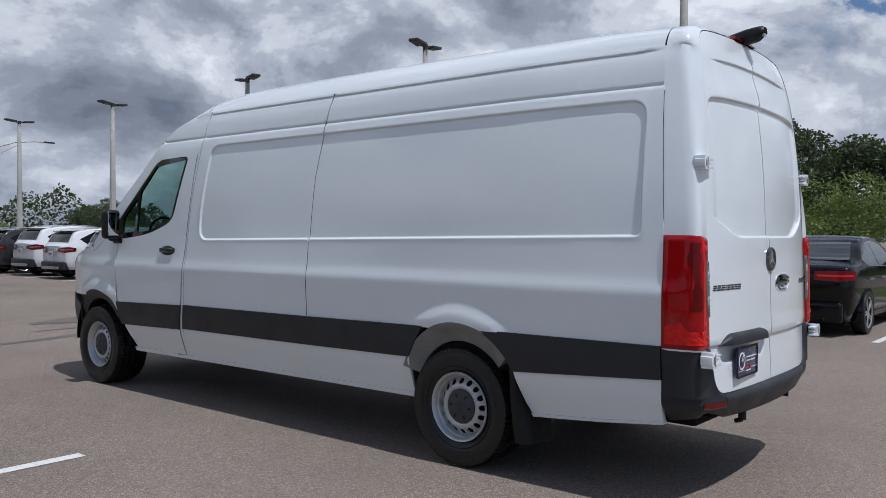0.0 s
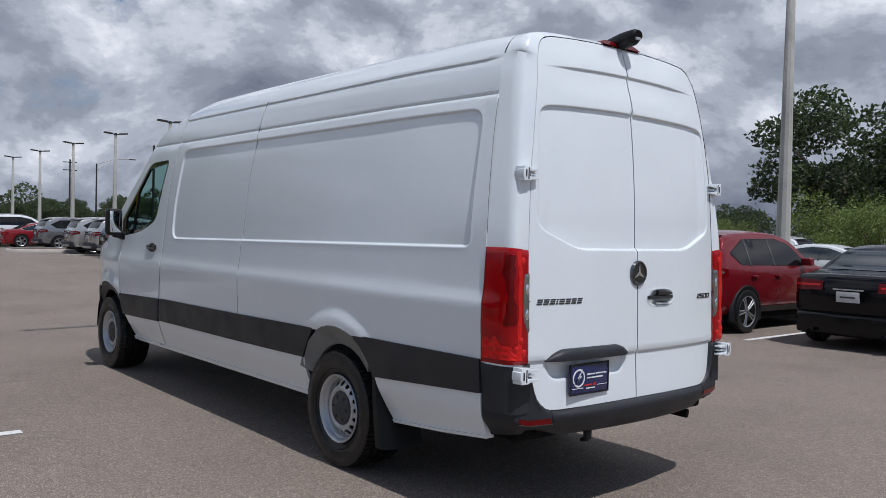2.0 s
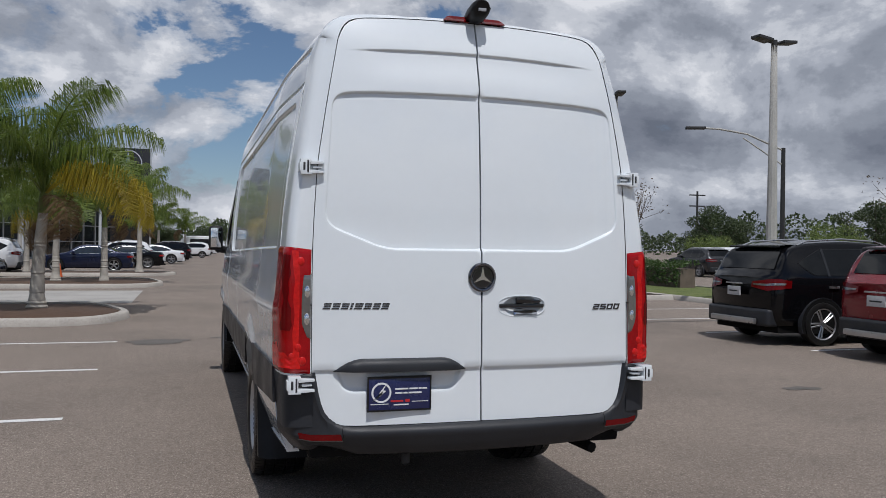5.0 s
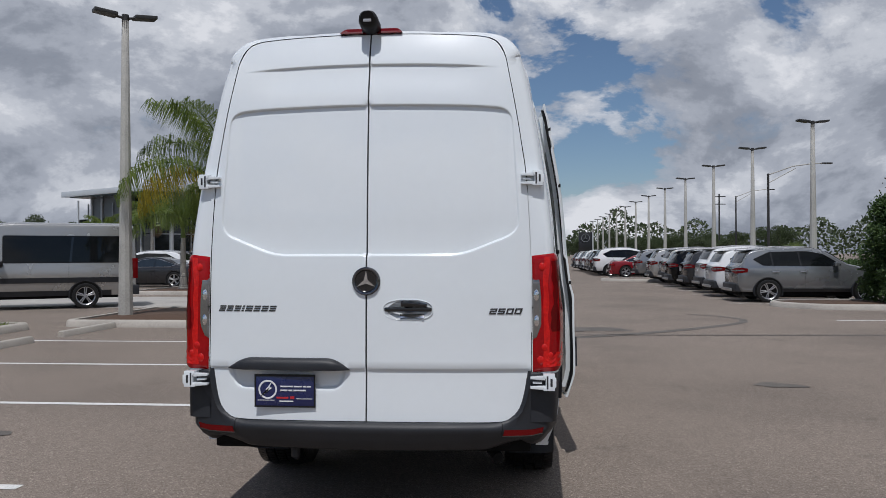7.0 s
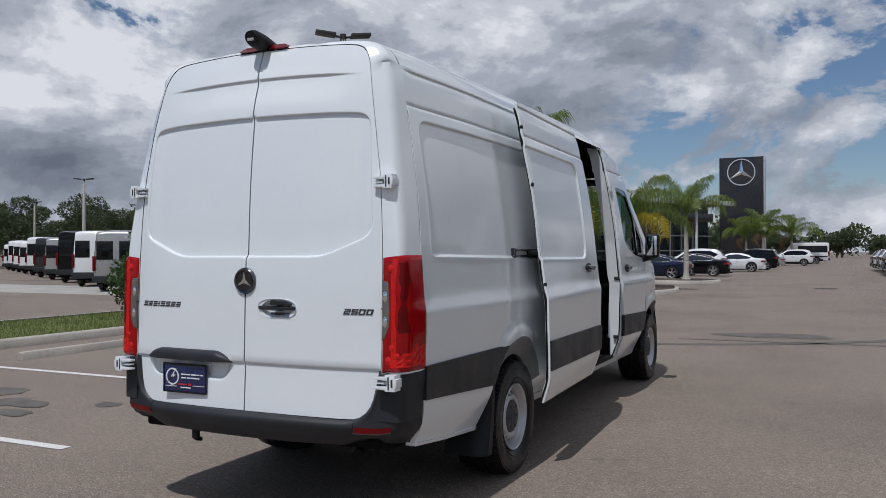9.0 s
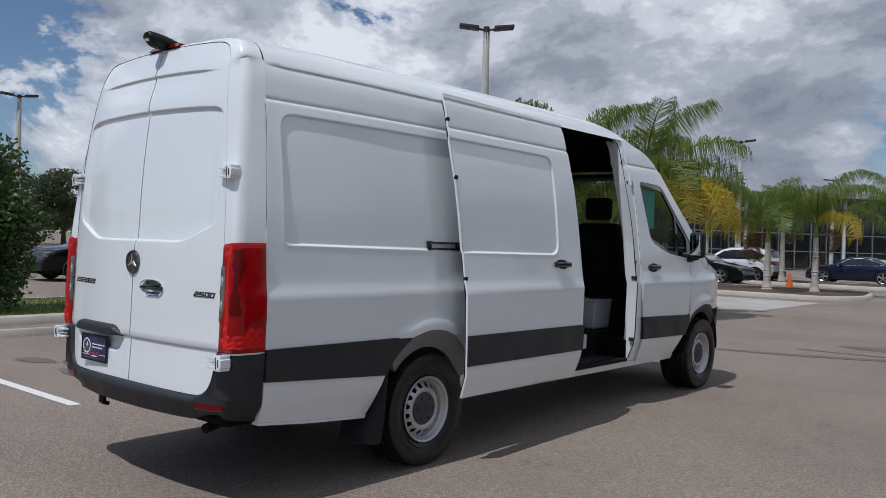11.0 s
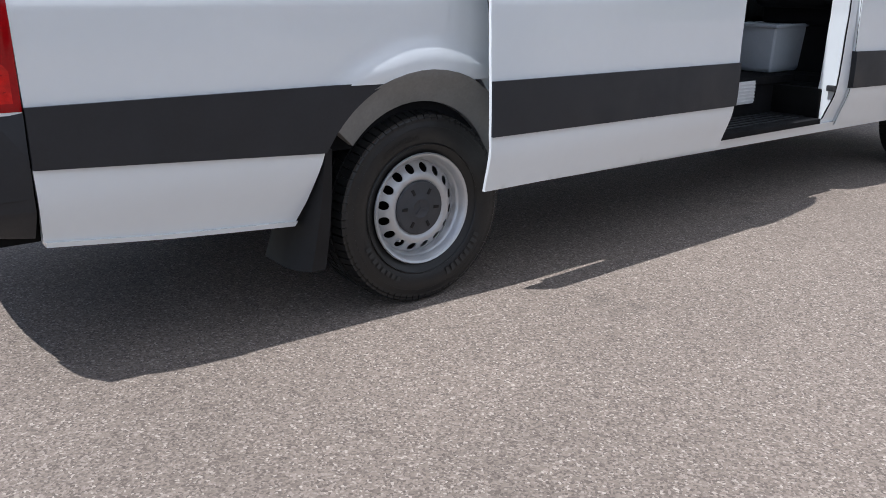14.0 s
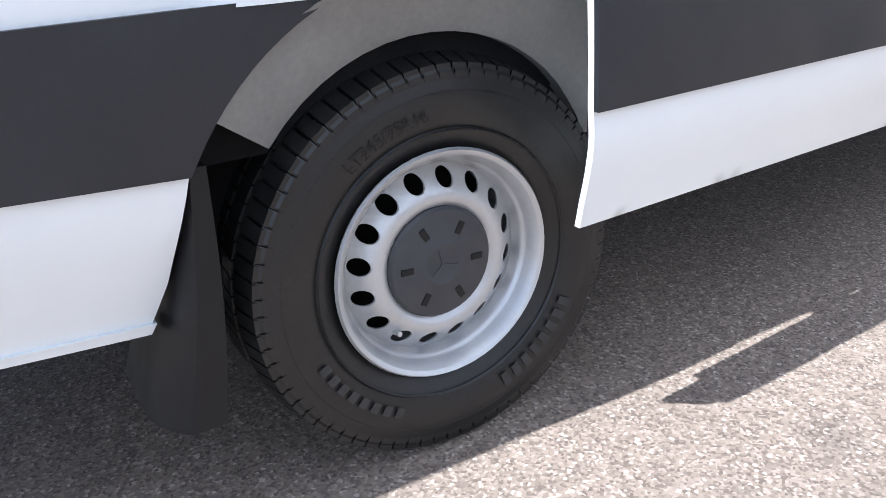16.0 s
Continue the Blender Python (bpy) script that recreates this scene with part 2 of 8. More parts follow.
# ---------------------------------------------------------------- mesh helpers
def link(name, verts, faces, material, parent=None, label="", smooth=True, sharp=35.0):
    me = bpy.data.meshes.new(name)
    me.from_pydata([tuple(v) for v in verts], [], [tuple(f) for f in faces])
    me.validate()
    if material is not None:
        me.materials.append(material)
    if smooth:
        me.polygons.foreach_set("use_smooth", [True] * len(me.polygons))
        me.set_sharp_from_angle(angle=radians(sharp))
    ob = new(name, me)
    ob.parent = parent
    if label:
        ob["label"] = label
    return ob


def part(name, bm, material, parent=None, label="", smooth=True, sharp=35.0):
    bmesh.ops.recalc_face_normals(bm, faces=bm.faces)
    me = bpy.data.meshes.new(name)
    bm.to_mesh(me)
    bm.free()
    if material is not None:
        me.materials.append(material)
    if smooth and len(me.polygons):
        me.polygons.foreach_set("use_smooth", [True] * len(me.polygons))
        me.set_sharp_from_angle(angle=radians(sharp))
    ob = new(name, me)
    ob.parent = parent
    if label:
        ob["label"] = label
    return ob


def thing(name, label, category, group="", kind="", at=(0, 0, 0)):
    e = new(name)
    e.empty_display_size = 0.2
    e.location = at
    return tagged(e, label, category, group, kind)


def box(bm, x0, x1, y0, y1, z0, z1, bevel=0.0, seg=2):
    m = Matrix.LocRotScale(((x0 + x1) / 2, (y0 + y1) / 2, (z0 + z1) / 2), None, (abs(x1 - x0), abs(y1 - y0), abs(z1 - z0)))
    r = bmesh.ops.create_cube(bm, size=1.0, matrix=m)
    if bevel > 0:
        es = list({e for v in r["verts"] for e in v.link_edges})
        r2 = bmesh.ops.bevel(bm, geom=es, offset=bevel, segments=seg, profile=0.6, affect="EDGES")
        return r2["verts"]
    return r["verts"]


def boxes(*specs, bevel=0.0, seg=2):
    bm = bmesh.new()
    for s in specs:
        box(bm, *s, bevel=bevel, seg=seg)
    return bm


def cyl(bm, p0, p1, r0, r1=None, n=16, caps=True):
    p0, p1 = Vector(p0), Vector(p1)
    d = p1 - p0
    m = Matrix.Translation((p0 + p1) / 2) @ d.to_track_quat("Z", "Y").to_matrix().to_4x4()
    return bmesh.ops.create_cone(bm, cap_ends=caps, segments=n, radius1=r0, radius2=r0 if r1 is None else r1, depth=d.length, matrix=m)["verts"]


def lathe(profile, n=48, axis="X", arc=2 * math.pi):
    """Verts and faces of (along, radius) points turned round an axis."""
    vs, fs, k = [], [], len(profile)
    for i in range(n):
        a = arc * i / n
        c, s = math.cos(a), math.sin(a)
        for u, r in profile:
            vs.append((u, r * c, r * s) if axis == "X" else (r * c, r * s, u))
    for i in range(n):
        j = (i + 1) % n
        for q in range(k - 1):
            fs.append((i * k + q, j * k + q, j * k + q + 1, i * k + q + 1))
    return vs, fs


def grid(fn, us, vs):
    """Verts and faces of fn(u, v) over two lists."""
    us, vs = [float(u) for u in us], [float(v) for v in vs]
    pts = [fn(u, v) for u in us for v in vs]
    n = len(vs)
    return pts, [(i * n + j, i * n + j + 1, (i + 1) * n + j + 1, (i + 1) * n + j) for i in range(len(us) - 1) for j in range(n - 1)]


def curve_at(xs, ys, v):
    """A smooth curve through the points."""
    xs, ys, v = np.asarray(xs, float), np.asarray(ys, float), np.asarray(v, float)
    h = np.diff(xs)
    d = np.diff(ys) / h
    m = np.zeros(len(xs))
    m[1:-1] = np.where(d[:-1] * d[1:] > 0, 2 * d[:-1] * d[1:] / np.where(d[:-1] + d[1:] == 0, 1, d[:-1] + d[1:]), 0)
    m[0], m[-1] = d[0], d[-1]
    i = np.clip(np.searchsorted(xs, v) - 1, 0, len(h) - 1)
    t = np.clip((v - xs[i]) / h[i], 0, 1)
    return (2 * t**3 - 3 * t**2 + 1) * ys[i] + (t**3 - 2 * t**2 + t) * h[i] * m[i] + (-2 * t**3 + 3 * t**2) * ys[i + 1] + (t**3 - t**2) * h[i] * m[i + 1]


def sstep(a, b, v):
    t = np.clip((np.asarray(v, float) - a) / (b - a), 0, 1)
    return t * t * (3 - 2 * t)


def inside(poly, pts):
    p, q = np.asarray(poly, float), np.asarray(pts, float)
    x, y = q[:, 0], q[:, 1]
    r = np.zeros(len(q), bool)
    for (x0, y0), (x1, y1) in zip(p, np.roll(p, -1, 0)):
        c = (y0 > y) != (y1 > y)
        r ^= c & (x < (x1 - x0) * (y - y0) / ((y1 - y0) if y1 != y0 else 1e-9) + x0)
    return r


def edge_distance(poly, pts):
    """Signed distance to a closed polygon, negative inside."""
    p, q = np.asarray(poly, float), np.asarray(pts, float)
    best = np.full(len(q), 1e9)
    for a, b in zip(p, np.roll(p, -1, 0)):
        ab = b - a
        t = np.clip(((q - a) @ ab) / max(ab @ ab, 1e-12), 0, 1)
        best = np.minimum(best, np.hypot(*(q - a - t[:, None] * ab).T))
    return np.where(inside(p, q), -best, best)


def rounded(pts, r, n=6):
    """A polygon with its corners rounded; r is one radius or one for each corner."""
    out, k = [], len(pts)
    rs = r if isinstance(r, (list, tuple)) else [r] * k
    for i in range(k):
        a, b, c = (Vector(pts[(i + d) % k]) for d in (-1, 0, 1))
        u, w = (a - b), (c - b)
        q = min(rs[i], 0.49 * u.length, 0.49 * w.length)
        if q < 1e-5:
            out.append(tuple(b))
            continue
        p0, p1 = b + u.normalized() * q, b + w.normalized() * q
        for j in range(n + 1):
            t = j / n
            out.append(tuple((1 - t) ** 2 * p0 + 2 * t * (1 - t) * b + t * t * p1))
    return out


def dense(poly, step):
    out = []
    for a, b in zip(poly, poly[1:] + poly[:1]):
        n = max(1, int(math.ceil(math.dist(a, b) / step)))
        out += [(a[0] + (b[0] - a[0]) * i / n, a[1] + (b[1] - a[1]) * i / n) for i in range(n)]
    return out


def sheet(name, outline, surface, material, parent, label="", holes=(), step=0.03, extra=(), lip=0.02, flip=False, back=None):
    """A panel cut to an outline, laid on surface(points) -> xyz array, with its rim folded back along `back`."""
    from mathutils.geometry import delaunay_2d_cdt
    loops = [dense(list(outline), step * 0.8)] + [dense(list(h), step * 0.8) for h in holes]
    a = np.array(loops[0])
    lo, hi = a.min(0), a.max(0)
    gx, gy = np.meshgrid(np.arange(lo[0] + step / 2, hi[0], step), np.arange(lo[1] + step / 2, hi[1], step))
    pts = np.c_[gx.ravel(), gy.ravel()]
    if len(extra):
        e = np.asarray(extra, float)
        cell = set(map(tuple, np.floor(e / 0.02).astype(int)))
        near = np.array([tuple(c) in cell for c in np.floor(pts / 0.02).astype(int)])
        pts = np.r_[pts[~near], e]
    keep = edge_distance(loops[0], pts) < -step * 0.35
    for h in loops[1:]:
        keep &= edge_distance(h, pts) > step * 0.35
    pts = pts[keep]
    vs, es = [], []
    for lp in loops:
        s = len(vs)
        vs += [Vector(p) for p in lp]
        es += [(s + i, s + (i + 1) % len(lp)) for i in range(len(lp))]
    rim = len(vs)
    vs += [Vector(p) for p in pts]
    ov, oe, of, *_ = delaunay_2d_cdt(vs, es, [], 0, 1e-6)
    ov = np.array([tuple(v) for v in ov])
    cen = np.array([ov[list(f)].mean(0) for f in of])
    ok = inside(loops[0], cen)
    for h in loops[1:]:
        ok &= ~inside(h, cen)
    faces = [tuple(f) for f, k in zip(of, ok) if k]
    xyz = surface(ov)
    verts = [tuple(p) for p in xyz]
    if lip:
        count = {}
        for f in faces:
            for i in range(3):
                e = (f[i], f[(i + 1) % 3])
                count[tuple(sorted(e))] = count.get(tuple(sorted(e)), []) + [e]
        border = [e[0] for e in count.values() if len(e) == 1]
        made = {}
        bk = np.asarray(back, float)
        for e in border:
            for v in e:
                if v not in made:
                    made[v] = len(verts)
                    verts.append(tuple(xyz[v] + bk * lip))
        faces += [(b, c, made[c], made[b]) for b, c in border]
    if flip:
        faces = [f[::-1] for f in faces]
    return link(name, verts, faces, material, parent, label, sharp=50)


def tube(name, pts, r, material, parent=None, label="", n=8):
    bm = bmesh.new()
    for a, b in zip(pts, pts[1:]):
        cyl(bm, a, b, r, r, n)
    return part(name, bm, material, parent, label)


def writing(body, size, extrude=0.0005):
    """A flat mesh of letters, centred, in its own x and y."""
    cu = bpy.data.curves.new("letters", "FONT")
    cu.body, cu.size, cu.align_x, cu.align_y, cu.extrude = body, size, "CENTER", "CENTER", extrude
    cu.resolution_u = 3
    ob = new("letters", cu)
    dg = bpy.context.evaluated_depsgraph_get()
    me = bpy.data.meshes.new_from_object(ob.evaluated_get(dg))
    bpy.data.objects.remove(ob)
    bpy.data.curves.remove(cu)
    return me


# ---------------------------------------------------------------- the cargo van
HUB_R, HUB_F, HUB_Z, TYRE_R = 1.535, 5.860, 0.351, 0.367
SEAM_R, SEAM_M, SEAM_B = 0.222, 2.90, 4.43


def seam_y(z):
    """The corner seam leans forward with the rear doors."""
    return float(np.interp(z, [1.1, 1.40, 1.75, 2.0, 2.17, 2.32, 2.5], [SEAM_R, 0.226, 0.250, 0.270, 0.280, 0.290, 0.300]))


PROF_Z = [0.28, 0.36, 0.44, 0.60, 0.72, 0.90, 1.04, 1.11, 1.18, 1.28, 1.38, 1.60, 1.90, 2.11, 2.16, 2.30, 2.40]
PROF_X = [0.840, 0.868, 0.900, 0.956, 0.964, 0.969, 0.975, 0.974, 0.963, 0.955, 0.948, 0.931, 0.898, 0.868, 0.860, 0.837, 0.803]
PANEL_L = rounded([(0.350, 1.395), (4.235, 1.345), (4.235, 1.60), (4.16, 2.112), (0.362, 2.116)], [0.04, 0.10, 0.3, 0.09, 0.10])
TOP_Y = [0.15, 0.6, 1.5, 3.0, 3.9, 4.3, 4.6, 4.8, 5.0, 5.25, 5.5, 5.8, 5.98, 6.4, 6.7, 6.86]
TOP_Z = [2.537, 2.563, 2.588, 2.597, 2.59, 2.545, 2.44, 2.325, 2.17, 1.95, 1.735, 1.475, 1.33, 1.22, 1.08, 0.86]


def side_top(y):
    """Height at which the side meets the roof, windscreen or bonnet."""
    zt = float(curve_at(TOP_Y, TOP_Z, y))
    return min(2.40, zt - 0.14 + 0.10 * float(sstep(4.3, 5.0, y)))


def half_width(y, z):
    """Outer half width of the painted side."""
    y, z = np.asarray(y, float), np.asarray(z, float)
    x = curve_at(PROF_Z, PROF_X, z)
    f = np.clip((y - 5.55) / 1.33, 0, 1)
    x = x * (1 - 0.36 * f**3.0) - (0.018 + 0.022 * sstep(1.4, 2.3, z)) * sstep(1.2, 0.2, y)
    x = x - 0.03 * sstep(4.5, 5.4, y) * sstep(1.3, 2.2, z)
    return x


def crease(z, z0, w):
    return np.exp(-(((z - z0) / w) ** 2))


def side_detail(y, z, panel, arches=True):
    """Inward (negative) and outward relief of the side: recessed panel, creases and wheel-arch flares."""
    d = np.zeros_like(np.asarray(y, float))
    p = np.c_[y, z]
    if panel is not None:
        sd = edge_distance(panel, p)
        d -= 0.013 * sstep(0.001, -0.0105, sd)
        d += 0.0015 * np.exp(-(((sd - 0.005) / 0.005) ** 2))
    fade = sstep(0.28, 0.45, y)
    d += 0.007 * sstep(2.377, 2.383, z) * fade
    d -= 0.006 * crease(z, 2.3755, 0.0045) * fade
    d += 0.006 * sstep(2.186, 2.160, z) * sstep(1.2, 1.9, z)
    d -= 0.008 * crease(z, 2.186, 0.0050)
    d += 0.004 * crease(z, 1.10, 0.035)
    if arches:
        for hy, hz, r in ((HUB_R, 0.40, 0.50), (HUB_F, 0.40, 0.50)):
            q = np.hypot(y - hy, (z - hz) * 1.02)
            d += 0.022 * sstep(r + 0.105, r + 0.01, q) * sstep(0.78, 0.86, z)
    return d


def on_side(sgn, panel, arches=True, out=0.0, shift=0.0, swing=None):
    def surface(p):
        y, z = p[:, 0], p[:, 1]
        x = half_width(y, z) + side_detail(y, z, panel, arches) + out
        if swing is not None:
            x = x + swing(y - shift, z)
        return np.c_[sgn * x, y - shift, z]
    return surface


def arch_surface(sgn, hy, hz):
    """The dished flange round a wheel opening."""
    def surface(p):
        y, z = p[:, 0], p[:, 1]
        k = np.clip((np.hypot(y - hy, z - hz) - 0.348) / 0.122, 0, 1)
        x = half_width(y, np.maximum(z, 0.6)) + side_detail(y, z, None, True) - 0.050 * (1 - k) ** 1.15 + 0.004
        return np.c_[sgn * x, y, z]
    return surface


def lines_of(poly, offs):
    """Extra points beside a feature line, set off square to it (anticlockwise outlines)."""
    out = []
    for a, b in zip(poly, list(poly[1:]) + [poly[0]]):
        u = np.subtract(b, a)
        ln = float(np.hypot(*u))
        if ln < 1e-6:
            continue
        nrm = np.array((u[1], -u[0])) / ln
        k = max(1, int(round(ln / 0.016)))
        for i in range(k):
            p = np.asarray(a, float) + u * ((i + 0.5) / k)
            out += [tuple(p + nrm * o) for o in offs]
    return out


def crease_points(y0, y1, zs, step=0.022):
    return [(y, z) for z in zs for y in np.arange(y0, y1, step)]


CREASES = [2.364, 2.3705, 2.3755, 2.380, 2.385, 2.392, 2.158, 2.168, 2.178, 2.1825, 2.186, 2.1895, 2.195, 2.204]
van = thing("cargo_van", "long white high-roof cargo van with its sliding door open", "van", at=(0, 0, 0.016))


def arc(cy, cz, r, a0, a1, n=18, ky=1.0):
    return [(cy + ky * r * math.cos(radians(a0 + (a1 - a0) * i / n)), cz + r * math.sin(radians(a0 + (a1 - a0) * i / n))) for i in range(n + 1)]


G = 0.0042                                            # half a shut line
# wheel openings as seen from the side, running from front to rear over the top
ARCH_R = arc(HUB_R, 0.42, 0.425, -8, 188)
ARCH_F = arc(HUB_F, 0.41, 0.430, -8, 188)


def side_parts(sgn):
    back = (-sgn, 0, 0)
    left = sgn < 0
    fl = not left
    # rear quarter, from the corner seam to the middle seam, over the wheel
    q = [(seam_y(z) - 0.3 * G, z) for z in (2.28, 2.15, 2.0, 1.85, 1.7, 1.55, 1.4, 1.25, 1.1)] + [(SEAM_R + G, 0.835)] + [(1.13, 0.835)] + arc(HUB_R, 0.40, 0.468, 113, 64, 10)
    q += [(SEAM_M - G, 0.815), (SEAM_M - G, 1.36), (SEAM_M - 0.02 - G, 1.8), (SEAM_M - 0.09 - G, 2.25), (SEAM_M - 0.12 - G, 2.40), (seam_y(2.40) - 0.3 * G, 2.40)]
    ex = lines_of(PANEL_L, (-0.016, -0.0115, -0.008, -0.0045, -0.001, 0.004, 0.010)) + crease_points(0.25, 2.9, CREASES)
    sheet("rear_side_panel", q, on_side(sgn, PANEL_L), M["paint"], van, "glossy white steel side panel", step=0.028, extra=ex, back=back, flip=fl)
    if left:
        f = [(SEAM_M + G, 0.815), (SEAM_B - G, 0.80), (SEAM_B - 0.02 - G, 1.2), (SEAM_B - 0.06 - G, 1.7), (SEAM_B - 0.15 - G, 2.28), (SEAM_B - 0.18 - G, 2.40),
             (SEAM_M - 0.12 + G, 2.40), (SEAM_M - 0.09 + G, 2.25), (SEAM_M - 0.02 + G, 1.8), (SEAM_M + G, 1.36)]
        ex = lines_of(PANEL_L, (-0.016, -0.0115, -0.008, -0.0045, -0.001, 0.004, 0.010)) + crease_points(2.7, 4.5, CREASES)
        sheet("front_side_panel", f, on_side(sgn, PANEL_L), M["paint"], van, "glossy white steel side panel", step=0.028, extra=ex, back=back, flip=fl)
        sheet("lower_side_panel", [(1.945, 0.352), (SEAM_B - G + 0.08, 0.342), (SEAM_B - G + 0.02, 0.605), (SEAM_M, 0.612), (1.93, 0.622)], on_side(sgn, None, False), M["paint"], van, step=0.05, back=back, flip=fl)
        sheet("sill", [(1.945, 0.350), (5.33, 0.335), (5.33, 0.372), (1.945, 0.382)], on_side(sgn, None, False, 0.008), M["paint"], van, step=0.04, back=back, lip=0.05, flip=fl)
        sheet("side_band", [(1.93, 0.622), (SEAM_M, 0.612), (SEAM_B + 0.02 - G, 0.605), (SEAM_B - G, 0.805), (SEAM_M, 0.815), (1.80, 0.828), (1.87, 0.73)], on_side(sgn, None, False, 0.012), M["trim"], van, "dark grey plastic rubbing band", step=0.06, back=back, lip=0.03, flip=fl)
    else:
        sheet("sill", [(1.945, 0.350), (5.33, 0.335), (5.33, 0.385), (4.35, 0.395), (1.945, 0.40)], on_side(sgn, None, False, -0.006), M["paint"], van, step=0.04, back=back, lip=0.07, flip=fl)
        sheet("inner_side", [(1.93, 0.40), (3.30, 0.40), (3.30, 0.82), (1.80, 0.82), (1.87, 0.73)], on_side(sgn, None, False, -0.02), M["paint"], van, step=0.06, back=back, lip=0.03, flip=fl)
    # rear lower skirt, band and arch trim
    sheet("rear_skirt", [(SEAM_R + G + 0.01, 0.442), (0.60, 0.403), (1.045, 0.371), (1.075, 0.44), (1.125, 0.615), (SEAM_R + G, 0.668)], on_side(sgn, None, False), M["paint"], van, step=0.05, back=back, lip=0.03, flip=fl)
    sheet("skirt_edge", [(SEAM_R + 0.02, 0.426), (0.60, 0.386), (1.04, 0.352), (1.05, 0.371), (0.60, 0.403), (SEAM_R + 0.02, 0.443)], on_side(sgn, None, False, 0.008), M["paint"], van, step=0.04, back=back, lip=0.06, flip=fl)
    band = [(SEAM_R + G, 0.668), (1.125, 0.615)] + arc(HUB_R, 0.40, 0.462, 146, 112, 9) + [(1.372, 0.838), (SEAM_R + G, 0.840)]
    sheet("rear_band", band, on_side(sgn, None, False, 0.012), M["trim"], van, "dark grey plastic rubbing band", step=0.06, back=back, lip=0.03, flip=fl)
    sheet("arch_flange", arc(HUB_R, 0.40, 0.352, 20, 142) + arc(HUB_R, 0.40, 0.470, 142, 20), arch_surface(sgn, HUB_R, 0.40), M["liner"], van, "grey wheel-arch flange", step=0.02, back=back, lip=0.05, flip=fl)
    # cab: door with window, pillar cap, wing
    win = rounded([(4.475, 2.045), (4.635, 1.50), (5.00, 1.385), (5.54, 1.335), (5.55, 1.48), (4.96, 2.035)], [0.06, 0.10, 0.3, 0.03, 0.05, 0.10])
    door = [(SEAM_B + G + 0.10, 0.372), (5.28, 0.352), (5.36, 0.50), (5.40, 0.60), (5.44, 0.70), (5.475, 0.80), (5.50, 1.0), (5.50, 1.30), (5.60, 1.36), (5.60, 1.50), (5.00, 2.055), (4.93, 2.085), (4.40, 2.115), (4.36, 2.06), (SEAM_B - 0.02 + G, 1.5), (SEAM_B + G + 0.02, 1.05), (SEAM_B + G + 0.07, 0.62)]
    sheet("front_door", door, on_side(sgn, None, True), M["paint"], van, "white cab door with dark window", holes=[win], step=0.035, back=back, lip=0.03, flip=fl)
    sheet("window_frame", win, on_side(sgn, None, False, -0.006), M["gloss_black"], van, "black window surround", holes=[rounded([(4.52, 2.02), (4.665, 1.53), (5.01, 1.42), (5.20, 1.40), (5.20, 1.76), (4.98, 1.98)], 0.03),
           rounded([(5.235, 1.41), (5.44, 1.395), (5.44, 1.53), (5.235, 1.71)], 0.02)], step=0.05, back=back, lip=0.02, flip=fl)
    g = sheet("window_pane", rounded([(4.475, 2.045), (4.635, 1.50), (5.01, 1.40), (5.44, 1.38), (5.46, 1.55), (4.99, 2.02)], 0.03), on_side(sgn, None, False, -0.018), M["glass"], van, "tinted cab window", step=0.08, back=back, lip=0.004, flip=fl)
    g.visible_shadow = False
    tops = [(y, side_top(y)) for y in np.arange(5.95, 4.30, -0.06)]
    pillar = [(4.36, 2.06), (4.40, 2.115), (4.93, 2.085), (5.00, 2.055), (5.60, 1.50), (5.70, 1.36), (5.95, 1.22)] + tops + [(SEAM_B - 0.18 + G, 2.40), (SEAM_B - 0.15 + G, 2.28), (SEAM_B - 0.10 + G, 2.0)]
    if not left:
        pillar = [(SEAM_B - 0.10, 2.0)] + pillar[:-1]
    sheet("cab_pillar", pillar, on_side(sgn, None, False), M["paint"], van, step=0.04, back=back, lip=0.02, extra=crease_points(4.2, 4.9, CREASES[7:]), flip=fl)
    if left:
        post = [(SEAM_B + G + 0.095, 0.372), (SEAM_B + G + 0.065, 0.62), (SEAM_B + G + 0.015, 1.05), (SEAM_B - 0.025 + G, 1.5), (4.355, 2.06), (SEAM_B - 0.10 + G, 2.0), (SEAM_B - 0.06 + G, 1.7), (SEAM_B - 0.02 + G, 1.2), (SEAM_B + G, 0.80), (SEAM_B + 0.03, 0.60), (SEAM_B + 0.075, 0.372)]
    else:
        post = [(SEAM_B + G + 0.095, 0.372), (SEAM_B + G + 0.065, 0.62), (SEAM_B + G + 0.015, 1.05), (SEAM_B - 0.025 + G, 1.5), (4.355, 2.06), (4.29, 2.40), (4.20, 2.40), (4.235, 2.0), (4.325, 1.5), (4.365, 1.0), (4.375, 0.372)]
    sheet("door_post", post, on_side(sgn, None, False, -0.004 if left else -0.02), M["paint"], van, step=0.03, back=back, lip=0.10 if not left else 0.02, flip=fl)
    sheet("front_band", [(SEAM_B + G + 0.065, 0.595), (5.415, 0.575), (5.50, 0.775), (SEAM_B + G + 0.04, 0.80)], on_side(sgn, None, False, 0.012), M["trim"], van, "dark grey plastic rubbing band", step=0.06, back=back, lip=0.03, flip=fl)
    wing = [(5.507, 0.81), (5.507, 1.30), (5.60, 1.36), (5.70, 1.352), (5.95, 1.215)] + [(y, side_top(y) - 0.002) for y in (6.0, 6.1, 6.2, 6.3, 6.4, 6.5)] + [(6.62, 0.95), (6.55, 0.80)] + arc(HUB_F, 0.40, 0.468, 60, 142, 14)
    sheet("front_wing", wing, on_side(sgn, None, True), M["paint"], van, "rounded white front wing", step=0.035, back=back, lip=0.03, flip=fl)
